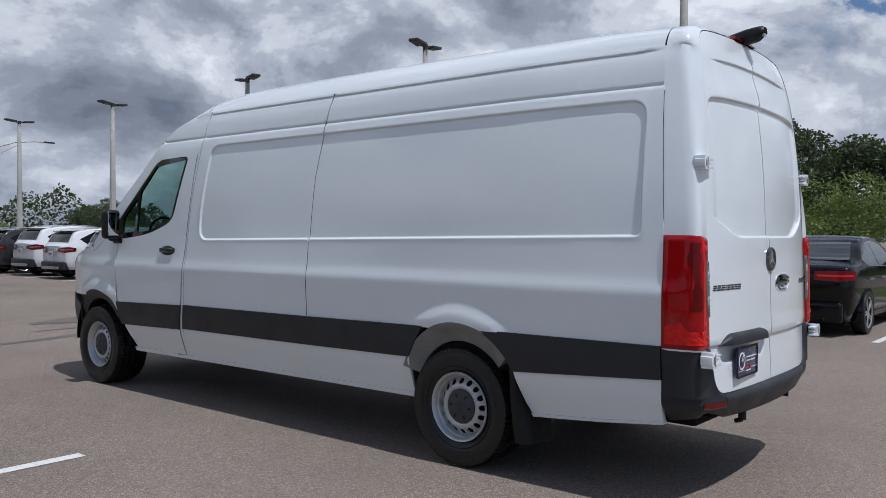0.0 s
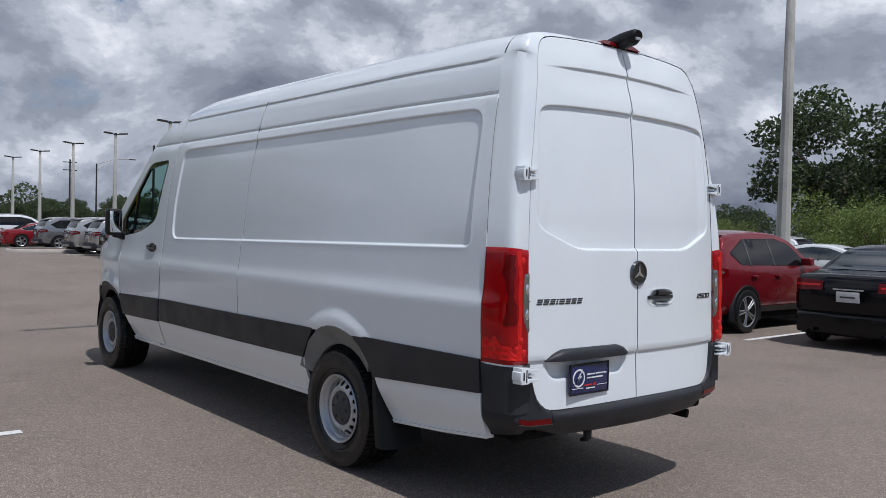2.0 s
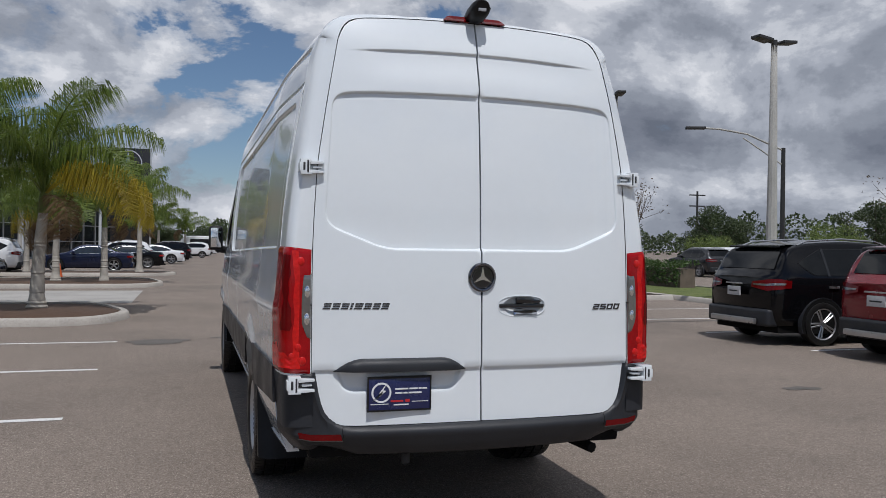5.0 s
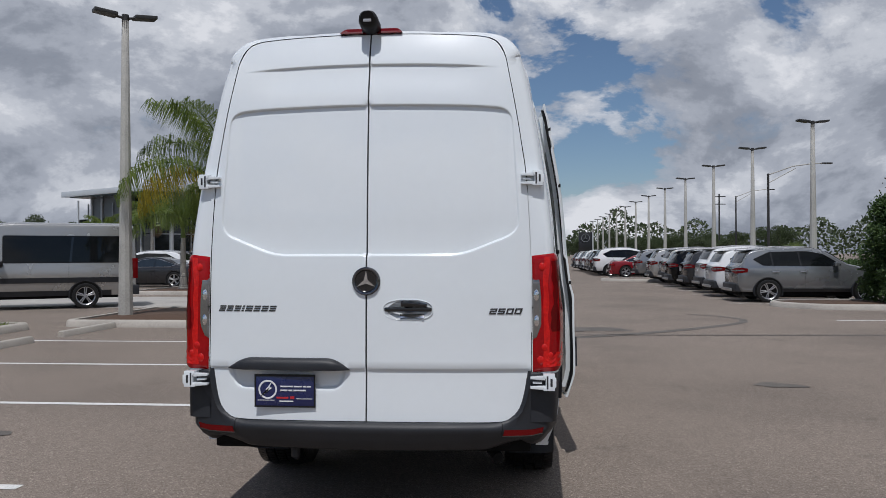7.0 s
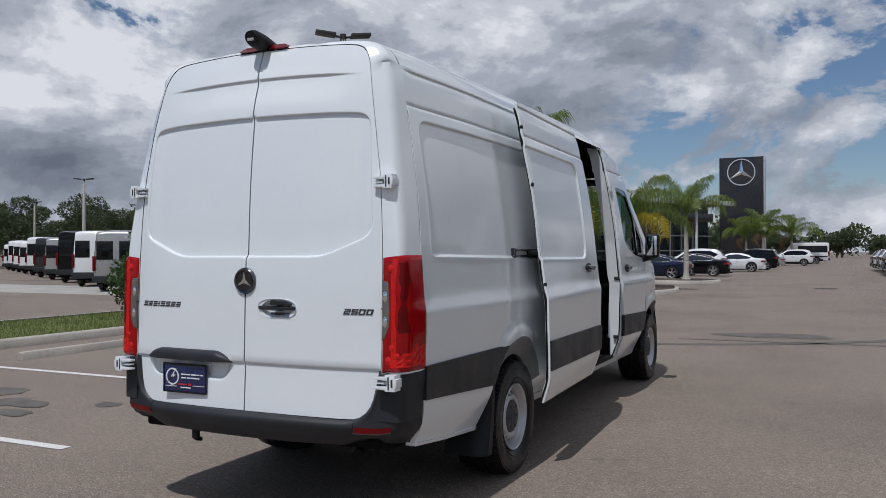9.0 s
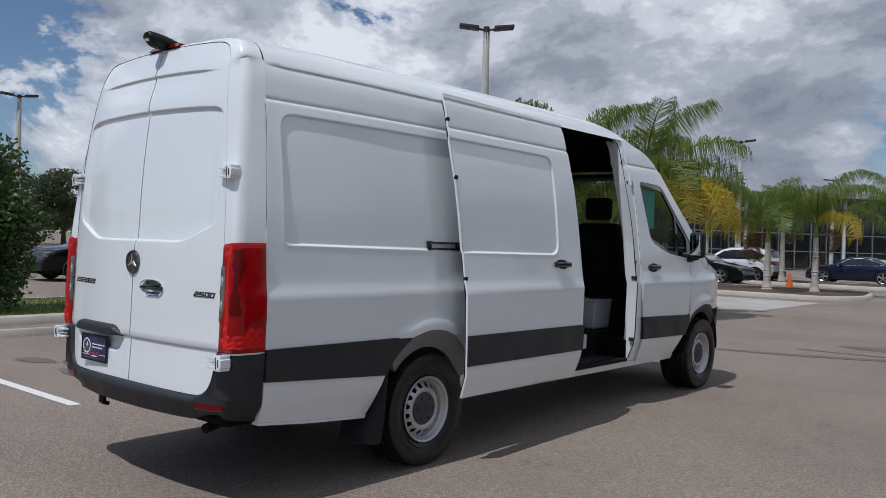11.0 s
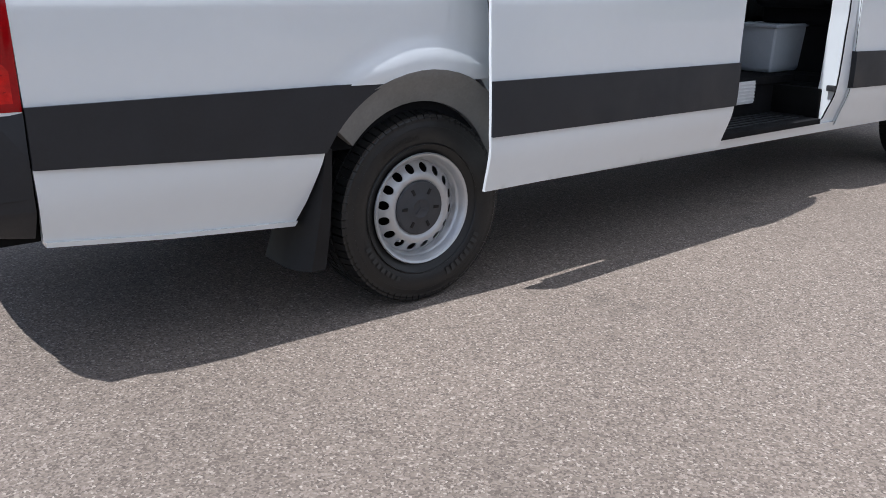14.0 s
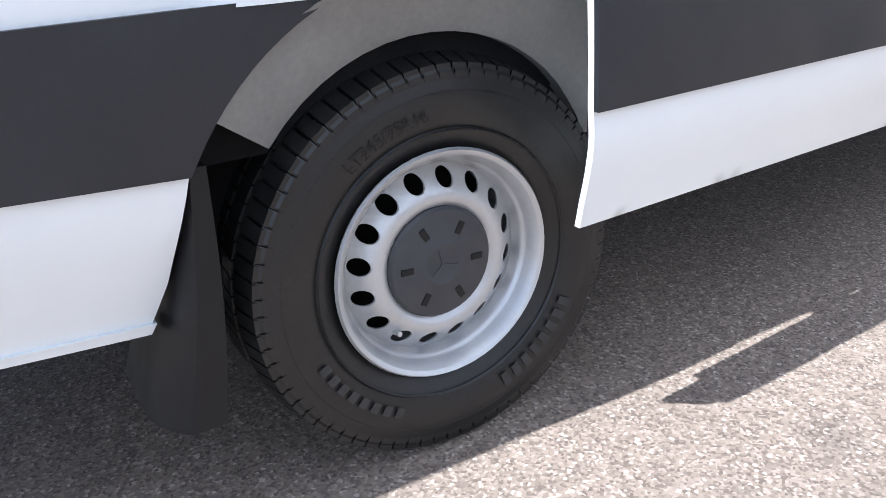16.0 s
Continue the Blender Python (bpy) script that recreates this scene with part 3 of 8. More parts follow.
    sheet("front_arch_flange", arc(HUB_F, 0.40, 0.385, 30, 150) + arc(HUB_F, 0.40, 0.470, 148, 40), arch_surface(sgn, HUB_F, 0.40), M["trim"], van, "dark wheel-arch flange", step=0.02, back=back, lip=0.05, flip=fl)
    sheet("front_bumper_side", [(6.24, 0.40), (6.60, 0.36), (6.72, 0.45), (6.66, 0.80), (6.56, 0.80), (6.22, 0.70)], on_side(sgn, None, False, 0.012), M["trim"], van, "dark grey bumper corner", step=0.04, back=back, lip=0.06, flip=fl)
    # door handle
    bm = bmesh.new()
    x = sgn * (float(half_width(4.66, 1.25)) + 0.006)
    vs = box(bm, x - 0.012, x + 0.026, 4.575, 4.785, 1.235, 1.275, 0.012, 3)
    part("door_handle", bm, M["gloss_black"], van, "black pull handle")
    bm = bmesh.new()
    bmesh.ops.create_uvsphere(bm, u_segments=20, v_segments=10, radius=1.0, matrix=Matrix.LocRotScale((x - sgn * 0.006, 4.68, 1.25), None, (0.008, 0.105, 0.042)))
    part("handle_cup", bm, M["black"], van)
    # mirror
    bm = bmesh.new()
    box(bm, sgn * 0.985, sgn * 1.130, 5.38, 5.49, 1.345, 1.605, 0.045, 4)
    mir = part("wing_mirror", bm, M["black"], van, "tall black wing mirror")
    bm = bmesh.new()
    cyl(bm, (sgn * 0.90, 5.50, 1.34), (sgn * 1.05, 5.44, 1.36), 0.04, 0.035, 12)
    box(bm, sgn * 0.90, sgn * 0.965, 5.42, 5.58, 1.30, 1.38, 0.02, 2)
    part("mirror_arm", bm, M["black"], mir)
    part("mirror_glass", boxes((sgn * 1.005, sgn * 1.112, 5.374, 5.379, 1.375, 1.58), bevel=0.002), M["mirror"], mir, "mirror glass")


side_parts(-1)
side_parts(1)


# roof, windscreen and bonnet: one skin from side to side
def top_skin(y, u):
    y = float(y)
    zt = float(curve_at(TOP_Y, TOP_Z, y))
    zs = side_top(y)
    xs = float(half_width(y, zs))
    n = 4.6 + 4.4 * float(sstep(4.9, 4.2, y)) + 6.0 * float(sstep(1.2, 0.3, y))
    z = zt - 0.028 * u * u - (zt - 0.028 - zs) * abs(u) ** n
    if y < 4.2 and abs(u) < 0.82:
        z -= 0.006 * float(crease(abs(abs(u) - 0.45), 0.0, 0.05))
    return (xs * u, y, z)


us = [math.sin(i / 24 * math.pi / 2) for i in range(-24, 25)]
link("roof", *grid(lambda y, u: top_skin(y, u), [0.300 + G] + list(np.arange(0.40, 4.30, 0.12)) + [4.30], us), M["paint"], van, "white high roof")
link("cab_roof", *grid(lambda y, u: top_skin(y, u), [4.307, 4.4, 4.5, 4.6, 4.7, 4.8, 4.9], us), M["paint"], van)
wide = [u for u in us if abs(u) < 0.93]
link("windscreen", *grid(lambda y, u: top_skin(y, u), list(np.linspace(4.9, 5.98, 14)), wide), M["screen"], van, "clear windscreen")
for ends in ([u for u in us if u <= wide[0]], [u for u in us if u >= wide[-1]]):
    link("screen_pillar", *grid(lambda y, u: top_skin(y, u), list(np.linspace(4.9, 5.98, 14)), ends), M["paint"], van)
link("bonnet", *grid(lambda y, u: top_skin(y, u), list(np.linspace(5.98, 6.86, 16)), us), M["paint"], van, "short white bonnet")
# bluff front, closing the nose
bm = bmesh.new()
box(bm, -0.66, 0.66, 6.55, 6.84, 0.34, 1.02, 0.10, 4)
part("grille", bm, M["black"], van, "dark front grille")


# rear doors and the frame round them
DOOR_Z = [0.55, 0.80, 1.30, 1.75, 1.97, 2.14, 2.25, 2.37]
DOOR_X = [0.795, 0.806, 0.805, 0.786, 0.757, 0.730, 0.710, 0.688]
REAR_Z = [0.40, 0.55, 0.83, 1.27, 1.75, 2.10, 2.35, 2.56]
REAR_Y = [-0.035, -0.03, -0.015, 0.0, 0.025, 0.060, 0.105, 0.175]


def rear_y(x, z):
    return curve_at(REAR_Z, REAR_Y, z) + 0.05 * (np.abs(x) / 0.8) ** 3


def door_outline(v):
    """v 0..1 up the side, 1..2 over the top to the middle: half outline of the door opening."""
    if v <= 1:
        z = 0.585 + v * (2.37 - 0.585)
        return float(curve_at(DOOR_Z, DOOR_X, z)), z
    u = math.cos((v - 1) * math.pi / 2)
    return 0.688 * u, 2.520 - 0.030 * u * u - 0.120 * u**22


def body_outline(v):
    if v <= 1:
        z = 0.585 + v * (2.40 - 0.585)
        return float(half_width(seam_y(z), z)), z
    u = math.cos((v - 1) * math.pi / 2)
    x, _, z = top_skin(0.300, u)
    return x, z


EDGE_Z = [0.5, 1.10, 1.42, 1.60, 1.81, 2.10, 2.24, 2.40]
EDGE_X = [0.928, 0.925, 0.912, 0.893, 0.862, 0.815, 0.790, 0.752]
EDGE_Y = [0.035, 0.040, 0.050, 0.068, 0.095, 0.145, 0.170, 0.205]


def corner(sgn, v, w, out=0.0):
    """The rear frame: a flank strip, a tight bend and a rear strip; w 0 at the side seam, 1 at the door."""
    bx, bz = body_outline(v)
    dx, dz = door_outline(v)
    dy = float(rear_y(dx, dz)) - 0.002
    p0, p2 = Vector((bx, seam_y(bz), bz)), Vector((dx, dy, dz))
    ze = (bz + dz) / 2
    e1 = Vector((min(bx, float(curve_at(EDGE_Z, EDGE_X, ze))), float(curve_at(EDGE_Z, EDGE_Y, ze)), bz))
    k = min(1.0, max(0.0, v - 0.97) / 0.20)
    k = k * k * (3 - 2 * k)
    ctl = e1.lerp(Vector((bx, dy + 0.035, bz - 0.002)), k)
    a, b = p0.lerp(ctl, 0.62), ctl.lerp(p2, 0.40)
    if w < 0.36:
        p, t = p0.lerp(a, w / 0.36), ctl - p0
    elif w > 0.64:
        p, t = b.lerp(p2, (w - 0.64) / 0.36), p2 - ctl
    else:
        q = (w - 0.36) / 0.28
        p = (1 - q) ** 2 * a + 2 * q * (1 - q) * ctl + q * q * b
        t = (1 - q) * (ctl - a) + q * (b - ctl)
    if out:
        n = Vector((-t.y, t.x, 0)).normalized()
        if n.x < 0 and abs(n.x) > 0.05 or n.y > 0.05:
            n = -n
        p = p + n * out
    return (sgn * p.x, p.y, p.z)


vv = list(np.linspace(0.13, 1, 40)) + list(np.linspace(1, 2, 26))[1:]
ws = [0, 0.12, 0.24, 0.36] + list(np.linspace(0.38, 0.62, 11)) + [0.64, 0.76, 0.88, 1.0]
for sgn in (-1, 1):
    p, f = grid(lambda v, w: corner(sgn, v, w), vv, ws)
    link("rear_frame", p, f if sgn < 0 else [q[::-1] for q in f], M["paint"], van, "white rounded rear corner")

for sgn in (-1, 1):
    p, f = grid(lambda v, w: corner(sgn, v, w, -0.004), list(np.linspace(0.0, 0.14, 6)), ws)
    link("corner_filler", p, f if sgn < 0 else [q[::-1] for q in f], M["trim"], van)

PANEL_D = rounded([(-0.47, 1.392), (0.47, 1.392), (0.752, 1.505), (0.716, 2.120), (0.55, 2.134), (0, 2.148), (-0.55, 2.134), (-0.716, 2.120), (-0.752, 1.505)], [0.07, 0.07, 0.07, 0.075, 0.3, 0.5, 0.3, 0.075, 0.07])
PLATE_WELL = rounded([(-0.692, 0.838), (-0.665, 0.735), (-0.125, 0.735), (-0.095, 0.838)], [0.01, 0.075, 0.075, 0.01], 8)


def fold(x):
    return 2.352 - 0.022 * (x / 0.65) ** 2


def on_rear(out=0.0):
    def surface(p):
        x, z = p[:, 0], p[:, 1]
        y = rear_y(x, z)
        sd = edge_distance(PANEL_D, p)
        rise = 0.006 + 0.011 * sstep(0.715, 0.66, np.abs(x)) + 0.002 * sstep(1.6, 1.5, z)
        y = y + rise * sstep(0.0, -0.009, sd)
        zc = fold(x)
        y = y + 0.012 * sstep(zc + 0.004, zc - 0.006, z) * sstep(zc - 0.17, zc - 0.03, z) * sstep(0.67, 0.40, np.abs(x))
        y = y + 0.013 * sstep(0.842, 0.829, z)
        rec = edge_distance(PLATE_WELL, p)
        y = y + 0.016 * sstep(0.002, -0.020, rec)
        return np.c_[x, y - out, z]
    return surface


side_l = [door_outline(v) for v in np.linspace(0.0, 1, 22)]
top_l = [door_outline(v) for v in np.linspace(1, 2, 16)][1:]
half_out = [(x - 0.004, z if z < 2.4 else z - 0.004) for x, z in side_l + top_l]
half_out = [(0.60, 0.585), (0.66, 0.588), (0.70, 0.598), (0.735, 0.622), (0.762, 0.665), (0.783, 0.74)] + [q for q in half_out if q[1] > 0.79]
CUP = rounded([(0.088, 1.128), (0.150, 1.172), (0.265, 1.172), (0.322, 1.128), (0.265, 1.082), (0.150, 1.082)], 0.05, 6)
ex = lines_of(PANEL_D, (-0.018, -0.012, -0.009, -0.0065, -0.004, -0.0015, 0.001, 0.008)) + lines_of(PLATE_WELL, (-0.034, -0.026, -0.018, -0.010, -0.002, 0.006)) + [(x, z) for x in np.arange(-0.8, 0.8, 0.018) for z in (0.822, 0.830, 0.836, 0.845)]
ex += [(x, fold(x) + dz) for x in np.arange(-0.7, 0.7, 0.018) for dz in (-0.03, -0.010, -0.006, -0.003, 0.001, 0.004, 0.008, 0.018)]
for sgn in (-1, 1):
    o = [(sgn * 0.004, 0.585)] + [(sgn * max(x, 0.004), z) for x, z in half_out]
    sheet("rear_door", o, on_rear(), M["paint"], van, "white rear cargo door", holes=[CUP] if sgn > 0 else [], step=0.028, extra=[e for e in ex if e[0] * sgn > 0], back=(0, 1, 0), lip=0.03, flip=sgn > 0)
# black sheets behind the panels, put there as the shade inside the shut lines
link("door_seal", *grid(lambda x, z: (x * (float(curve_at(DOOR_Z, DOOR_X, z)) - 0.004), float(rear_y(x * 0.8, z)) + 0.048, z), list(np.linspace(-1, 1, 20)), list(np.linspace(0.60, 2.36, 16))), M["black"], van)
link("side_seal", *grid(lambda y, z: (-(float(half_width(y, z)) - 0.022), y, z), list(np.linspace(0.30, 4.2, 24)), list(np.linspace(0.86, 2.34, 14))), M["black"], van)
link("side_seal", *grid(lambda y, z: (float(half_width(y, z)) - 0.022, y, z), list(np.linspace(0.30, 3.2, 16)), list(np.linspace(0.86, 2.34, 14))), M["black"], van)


def seam_strip(sgn, pts, panel, width=G + 0.001):
    """A black strip standing in for the shade of a shut line, a little below the paint; pts are (y, z) upwards."""
    def at(i, k):
        y, z = pts[int(i)]
        x = float(half_width(y, z)) + float(side_detail(np.array([y]), np.array([z]), panel)[0]) - 0.0022
        return (sgn * x, y + k * width, z)
    link("shut_line_seal", *grid(at, range(len(pts)), [-1, 1]), M["black"], van)


def line_of(ys_, zs_, n=26):
    return [(float(np.interp(z, zs_, ys_)), float(z)) for z in np.linspace(zs_[0], zs_[-1], n)]


for sgn in (-1, 1):
    seam_strip(sgn, [(seam_y(z) - 0.5 * G, float(z)) for z in np.linspace(0.84, 2.395, 30)], PANEL_L, G * 0.6)
    seam_strip(sgn, line_of([SEAM_B + 0.097, SEAM_B + 0.067, SEAM_B + 0.018, SEAM_B - 0.022, 4.357], [0.375, 0.62, 1.05, 1.5, 2.06]), None, G * 0.6)
seam_strip(-1, line_of([SEAM_M, SEAM_M, SEAM_M - 0.02, SEAM_M - 0.09, SEAM_M - 0.12], [0.82, 1.36, 1.8, 2.25, 2.395]), PANEL_L)
seam_strip(-1, line_of([SEAM_B, SEAM_B - 0.02, SEAM_B - 0.06, SEAM_B - 0.15, SEAM_B - 0.18], [0.80, 1.2, 1.7, 2.28, 2.395]), PANEL_L, G * 0.6)


# tail lamps on the corners
def v_at(z):
    return (z - 0.585) / (2.385 - 0.585)


for sgn in (-1, 1):
    def lens(v, w, o):
        return corner(sgn, v, w, o)
    rows = list(np.linspace(v_at(0.828), v_at(1.395), 40))
    cols = [0.0, 0.03, 0.07, 0.14, 0.24, 0.36] + list(np.linspace(0.39, 0.61, 9)) + [0.64, 0.70, 0.76, 0.84, 0.90, 0.955, 0.985]

    def red(v, w):
        e = min(1.0, min((v - rows[0]) / 0.008, (rows[-1] - v) / 0.008, (w - cols[0]) / 0.05, (cols[-1] - w) / 0.05))
        return lens(v, w, 0.002 + 0.010 * math.sqrt(max(0.0, e)))
    p, f = grid(red, rows, cols)
    lamp = link("tail_lamp", p, f if sgn < 0 else [q[::-1] for q in f], M["tail_shell"], van, "tall red tail lamp", sharp=60)
    # brighter moulded band and round reflectors inside the lens
    v0, v1 = v_at(0.850), v_at(1.382)

    def glow(t, k):
        mid = 0.665 + 0.006 * math.sin(t * 17) - 0.05 * max(0.0, t - 0.75) / 0.25
        half = 0.050 + 0.005 * math.sin(t * 23 + 1) + 0.10 * max(0.0, 0.25 - t)
        return lens(v0 + (v1 - v0) * t, mid + half * k, 0.0128)
    p, f = grid(glow, list(np.linspace(0, 1, 40)), [-1, -0.5, 0, 0.5, 1])
    link("light_band", p, f if sgn < 0 else [q[::-1] for q in f], M["tail_glow"], lamp, "bright red moulded light band")
    for zc, wc, rr_ in ((0.885, 0.80, 0.022), (0.945, 0.70, 0.020), (1.335, 0.72, 0.022), (0.905, 0.60, 0.018)):
        c = corner(sgn, v_at(zc), wc, 0.010)
        bm = bmesh.new()
        bmesh.ops.create_uvsphere(bm, u_segments=16, v_segments=8, radius=rr_, matrix=Matrix.LocRotScale(c, None, (0.8, 0.35, 1)))
        part("bulb_reflector", bm, M["tail_glow"], lamp, "round red bulb reflector")
    def core(t, k):
        """Uneven dark inner column behind the bend of the lens."""
        half = 0.060 + 0.020 * math.sin(t * 9 + 0.7) + 0.010 * math.sin(t * 27)
        return lens(v_at(1.02) + (v_at(1.36) - v_at(1.02)) * t, 0.50 + 0.02 * math.sin(t * 6) + half * k, 0.0136)
    p, f = grid(core, list(np.linspace(0, 1, 30)), [-1, -0.6, -0.2, 0.2, 0.6, 1])
    link("dark_core", p, f if sgn < 0 else [q[::-1] for q in f], M["tail_dark"], lamp, "dark red inner column")
    def bowl(t, k):
        """Bright bowl at the foot of the lamp, with an uneven upper rim."""
        top_ = 0.945 + 0.022 * math.sin(k * 5.0 + 0.6) + 0.010 * math.sin(k * 19) - 0.05 * abs(k - 0.45)
        return lens(v_at(0.852 + (top_ - 0.852) * t), 0.06 + 0.60 * k, 0.0132 + 0.0014 * math.sin(t * 14 + k * 9) * math.sin(k * 17))
    p, f = grid(bowl, list(np.linspace(0, 1, 14)), list(np.linspace(0, 1, 34)))
    link("reflector_bowl", p, f if sgn < 0 else [q[::-1] for q in f], M["tail_glow"], lamp, "bright red reflector bowl", sharp=20)
    r2 = list(np.linspace(v_at(0.985), v_at(1.285), 22))

    def clear(v, w):
        t = (v - r2[0]) / (r2[-1] - v + v - r2[0])
        inner = 0.80 - 0.055 * math.sin(math.pi * min(1, max(0, t))) ** 0.6 + 0.12 * max(0.0, 0.22 - t) / 0.22
        ww = inner + (0.99 - inner) * w
        e = min(1.0, min((v - r2[0]) / 0.006, (r2[-1] - v) / 0.006, w / 0.15, (1 - w) / 0.15))
        return lens(v, ww, 0.006 + 0.009 * math.sqrt(max(0.0, e)))
    p, f = grid(clear, r2, list(np.linspace(0, 1, 9)))
    ins = link("reversing_lamp", p, f if sgn < 0 else [q[::-1] for q in f], M["clear_lens"], lamp, "clear reversing lamp insert")
    for zc in (1.075, 1.20):
        c = corner(sgn, v_at(zc), 0.885, 0.010)
        bm = bmesh.new()
        bmesh.ops.create_uvsphere(bm, u_segments=14, v_segments=8, radius=0.020, matrix=Matrix.LocRotScale(c, None, (0.75, 0.5, 1.6)))
        part("bulb_reflector", bm, M["chrome"], ins, "round chrome bulb reflector")
    part("lamp_bar", boxes((sgn * 0.805, sgn * 0.850, 0.030, 0.052, 1.135, 1.141)), M["black"], ins)
    # hinges, upper and lower
    for zc, size in ((1.765, 1.0), (0.782, 1.1)):
        xh = (0.815 if zc > 1 else 0.862)
        yh = (0.055 if zc > 1 else -0.014)
        s = size
        plate_h = [(-0.004, -0.034), (0.046, -0.034), (0.046, -0.020), (0.052, -0.018), (0.052, 0.020), (0.046, 0.022), (0.046, 0.038), (-0.004, 0.038), (-0.004, 0.024), (0.006, 0.018), (0.006, -0.014), (-0.004, -0.020)]
        hinge = new("door_hinge")
        hinge.parent = van
        hinge["label"] = "white exposed door hinge"

        def slab(name, pts, y0, y1, mat, label=""):
            bm = bmesh.new()
            a_ = [bm.verts.new((sgn * (xh + px * s), y0, zc + pz * s)) for px, pz in pts]
            b_ = [bm.verts.new((sgn * (xh + px * s), y1, zc + pz * s)) for px, pz in pts]
            bm.faces.new(a_)
            bm.faces.new(b_[::-1])
            for i in range(len(pts)):
                j = (i + 1) % len(pts)
                bm.faces.new((a_[i], b_[i], b_[j], a_[j]))
            bmesh.ops.recalc_face_normals(bm, faces=bm.faces[:])
            bmesh.ops.bevel(bm, geom=bm.edges[:], offset=0.0022, segments=2, affect="EDGES", profile=0.6)
            return part(name, bm, mat, hinge, label)
        slab("hinge_plate", plate_h, yh - 0.016, yh + 0.045, M["paint"])
        for lo_, hi_ in ((-0.030, -0.012), (0.012, 0.030)):
            slab("hinge_arm", [(-0.060, lo_ + 0.004), (0.004, lo_), (0.004, hi_), (-0.060, hi_ - 0.004)], yh - 0.014, yh + 0.022, M["paint"])
        slab("hinge_rib", [(-0.050, -0.004), (-0.010, -0.005), (-0.010, 0.005), (-0.050, 0.004)], yh - 0.006, yh + 0.022, M["paint"])
        slab("hinge_slot", [(0.026, -0.016), (0.036, -0.016), (0.036, 0.020), (0.026, 0.020)], yh - 0.0175, yh - 0.010, M["hinge_dark"])
        bm = bmesh.new()
        cyl(bm, (sgn * (xh + 0.014 * s), yh - 0.012, zc - 0.026 * s), (sgn * (xh + 0.014 * s), yh - 0.012, zc + 0.030 * s), 0.006, 0.006, 10)
        part("hinge_pin", bm, M["hinge_dark"], hinge)


# bumper
def bump_path(a, inset=0.0, z=0.55):
    s, c = math.sin(a), math.cos(a)
    w = float(half_width(SEAM_R, max(z, 0.45))) + 0.006
    r = abs(s) ** 0.38
    y = -0.058 + 0.115 * r**2.4 + (SEAM_R - 0.057) * max(0.0, (r - 0.93) / 0.07) ** 2
    return (w - inset) * math.copysign(r, s), y + inset * (1 - r**20)


def bump_row(a, k):
    k = int(k)
    w = abs(math.sin(a)) ** 0.38
    top = float(np.interp(w, [0.0, 0.66, 0.70, 0.745, 0.777, 0.800, 0.815, 0.828, 0.838, 0.846, 1.0], [0.583, 0.583, 0.588, 0.600, 0.622, 0.652, 0.690, 0.740, 0.790, 0.829, 0.835]))
    shelf = float(sstep(0.80, 0.70, w))
    low = float(curve_at([0.0, 0.68, 0.78, 0.88, 1.0], [0.440, 0.443, 0.468, 0.485, 0.445], w))
    cor = float(sstep(0.70, 0.84, w))
    rows = [(0.17, top + 0.001), (0.03 + 0.04 * shelf, top + 0.001), (0.016 + 0.012 * shelf, top - 0.001), (0.007 + 0.006 * shelf, top - 0.006), (0.002 + 0.004 * shelf, top - 0.016), (0.002 + 0.010 * cor, 0.562 + (top - 0.583) * 0.30), (0.0, 0.552), (0.0, 0.545), (0.004, 0.530), (0.016, 0.500), (0.030, low + 0.018), (0.044, low + 0.005), (0.062, low), (0.14, low + 0.004)]
    i, z = rows[k]
    x, y = bump_path(a, i, z)
    return (x, y, z)


half_t = list(np.linspace(0, 0.66, 14)) + list(np.linspace(0.68, 0.86, 40)) + list(np.linspace(0.87, 1.0, 22))
aa = [math.asin(max(-1, min(1, math.copysign(abs(t) ** (1 / 0.38), t)))) for t in [-t for t in reversed(half_t[1:])] + half_t]
p, f = grid(bump_row, aa, list(range(14)))
bumper = link("rear_bumper", p, f, M["trim"], van, "dark grey wraparound rear bumper", sharp=50)
for sgn in (-1, 1):
    def refl(t, z):
        a = math.asin((t / 0.940) ** (1 / 0.38))
        zz = z + 0.010 * float(sstep(0.80, 0.87, t))
        x, y = bump_path(a, -0.003, zz)
        return (sgn * x, y, zz)
    p, f = grid(refl, list(np.linspace(0.675, 0.862, 16)), [0.523, 0.526, 0.548, 0.551])
    link("reflector", p, f if sgn > 0 else [q[::-1] for q in f], M["tail_dark"], bumper, "narrow dark red bumper reflector")
    p, f = grid(lambda t, z: refl(t, z), list(np.linspace(0.672, 0.868, 16)), [0.518, 0.523])
    link("reflector_lip", p, f if sgn > 0 else [q[::-1] for q in f], M["badge"], bumper, "dark lip under the reflector")
    for t in (0.667,):
        a = math.asin((t / 0.940) ** (1 / 0.38))
        q = [bump_row(a, k) for k in range(2, 9)]
        tube("bumper_joint", [(sgn * x, y - 0.0008, z) for x, y, z in q], 0.0016, M["black"], bumper)

# number-plate garnish, plate, badge, handle
def brow(x, k):
    """Slim moulded lamp housing: flat lit top, rounded dark face and an underside."""
    t = min(1.0, max(0.0, min((x + 0.705) / 0.135, (-0.080 - x) / 0.120)))
    rise = 0.058 * math.sin(t * math.pi / 2) ** 0.9
    out_ = 0.040 * min(1.0, t * 1.6) ** 0.7
    rows = [(0.0, rise), (-0.25, rise - 0.002), (-0.62, rise * 0.90), (-0.86, rise * 0.74), (-0.97, rise * 0.50), (-1.0, rise * 0.22), (-0.96, -0.001), (-0.5, -0.002), (0.30, -0.002)]
    dy, dz = rows[int(k)]
    z = 0.834 + dz
    return (x, float(rear_y(x, z)) + 0.004 + dy * out_, z)


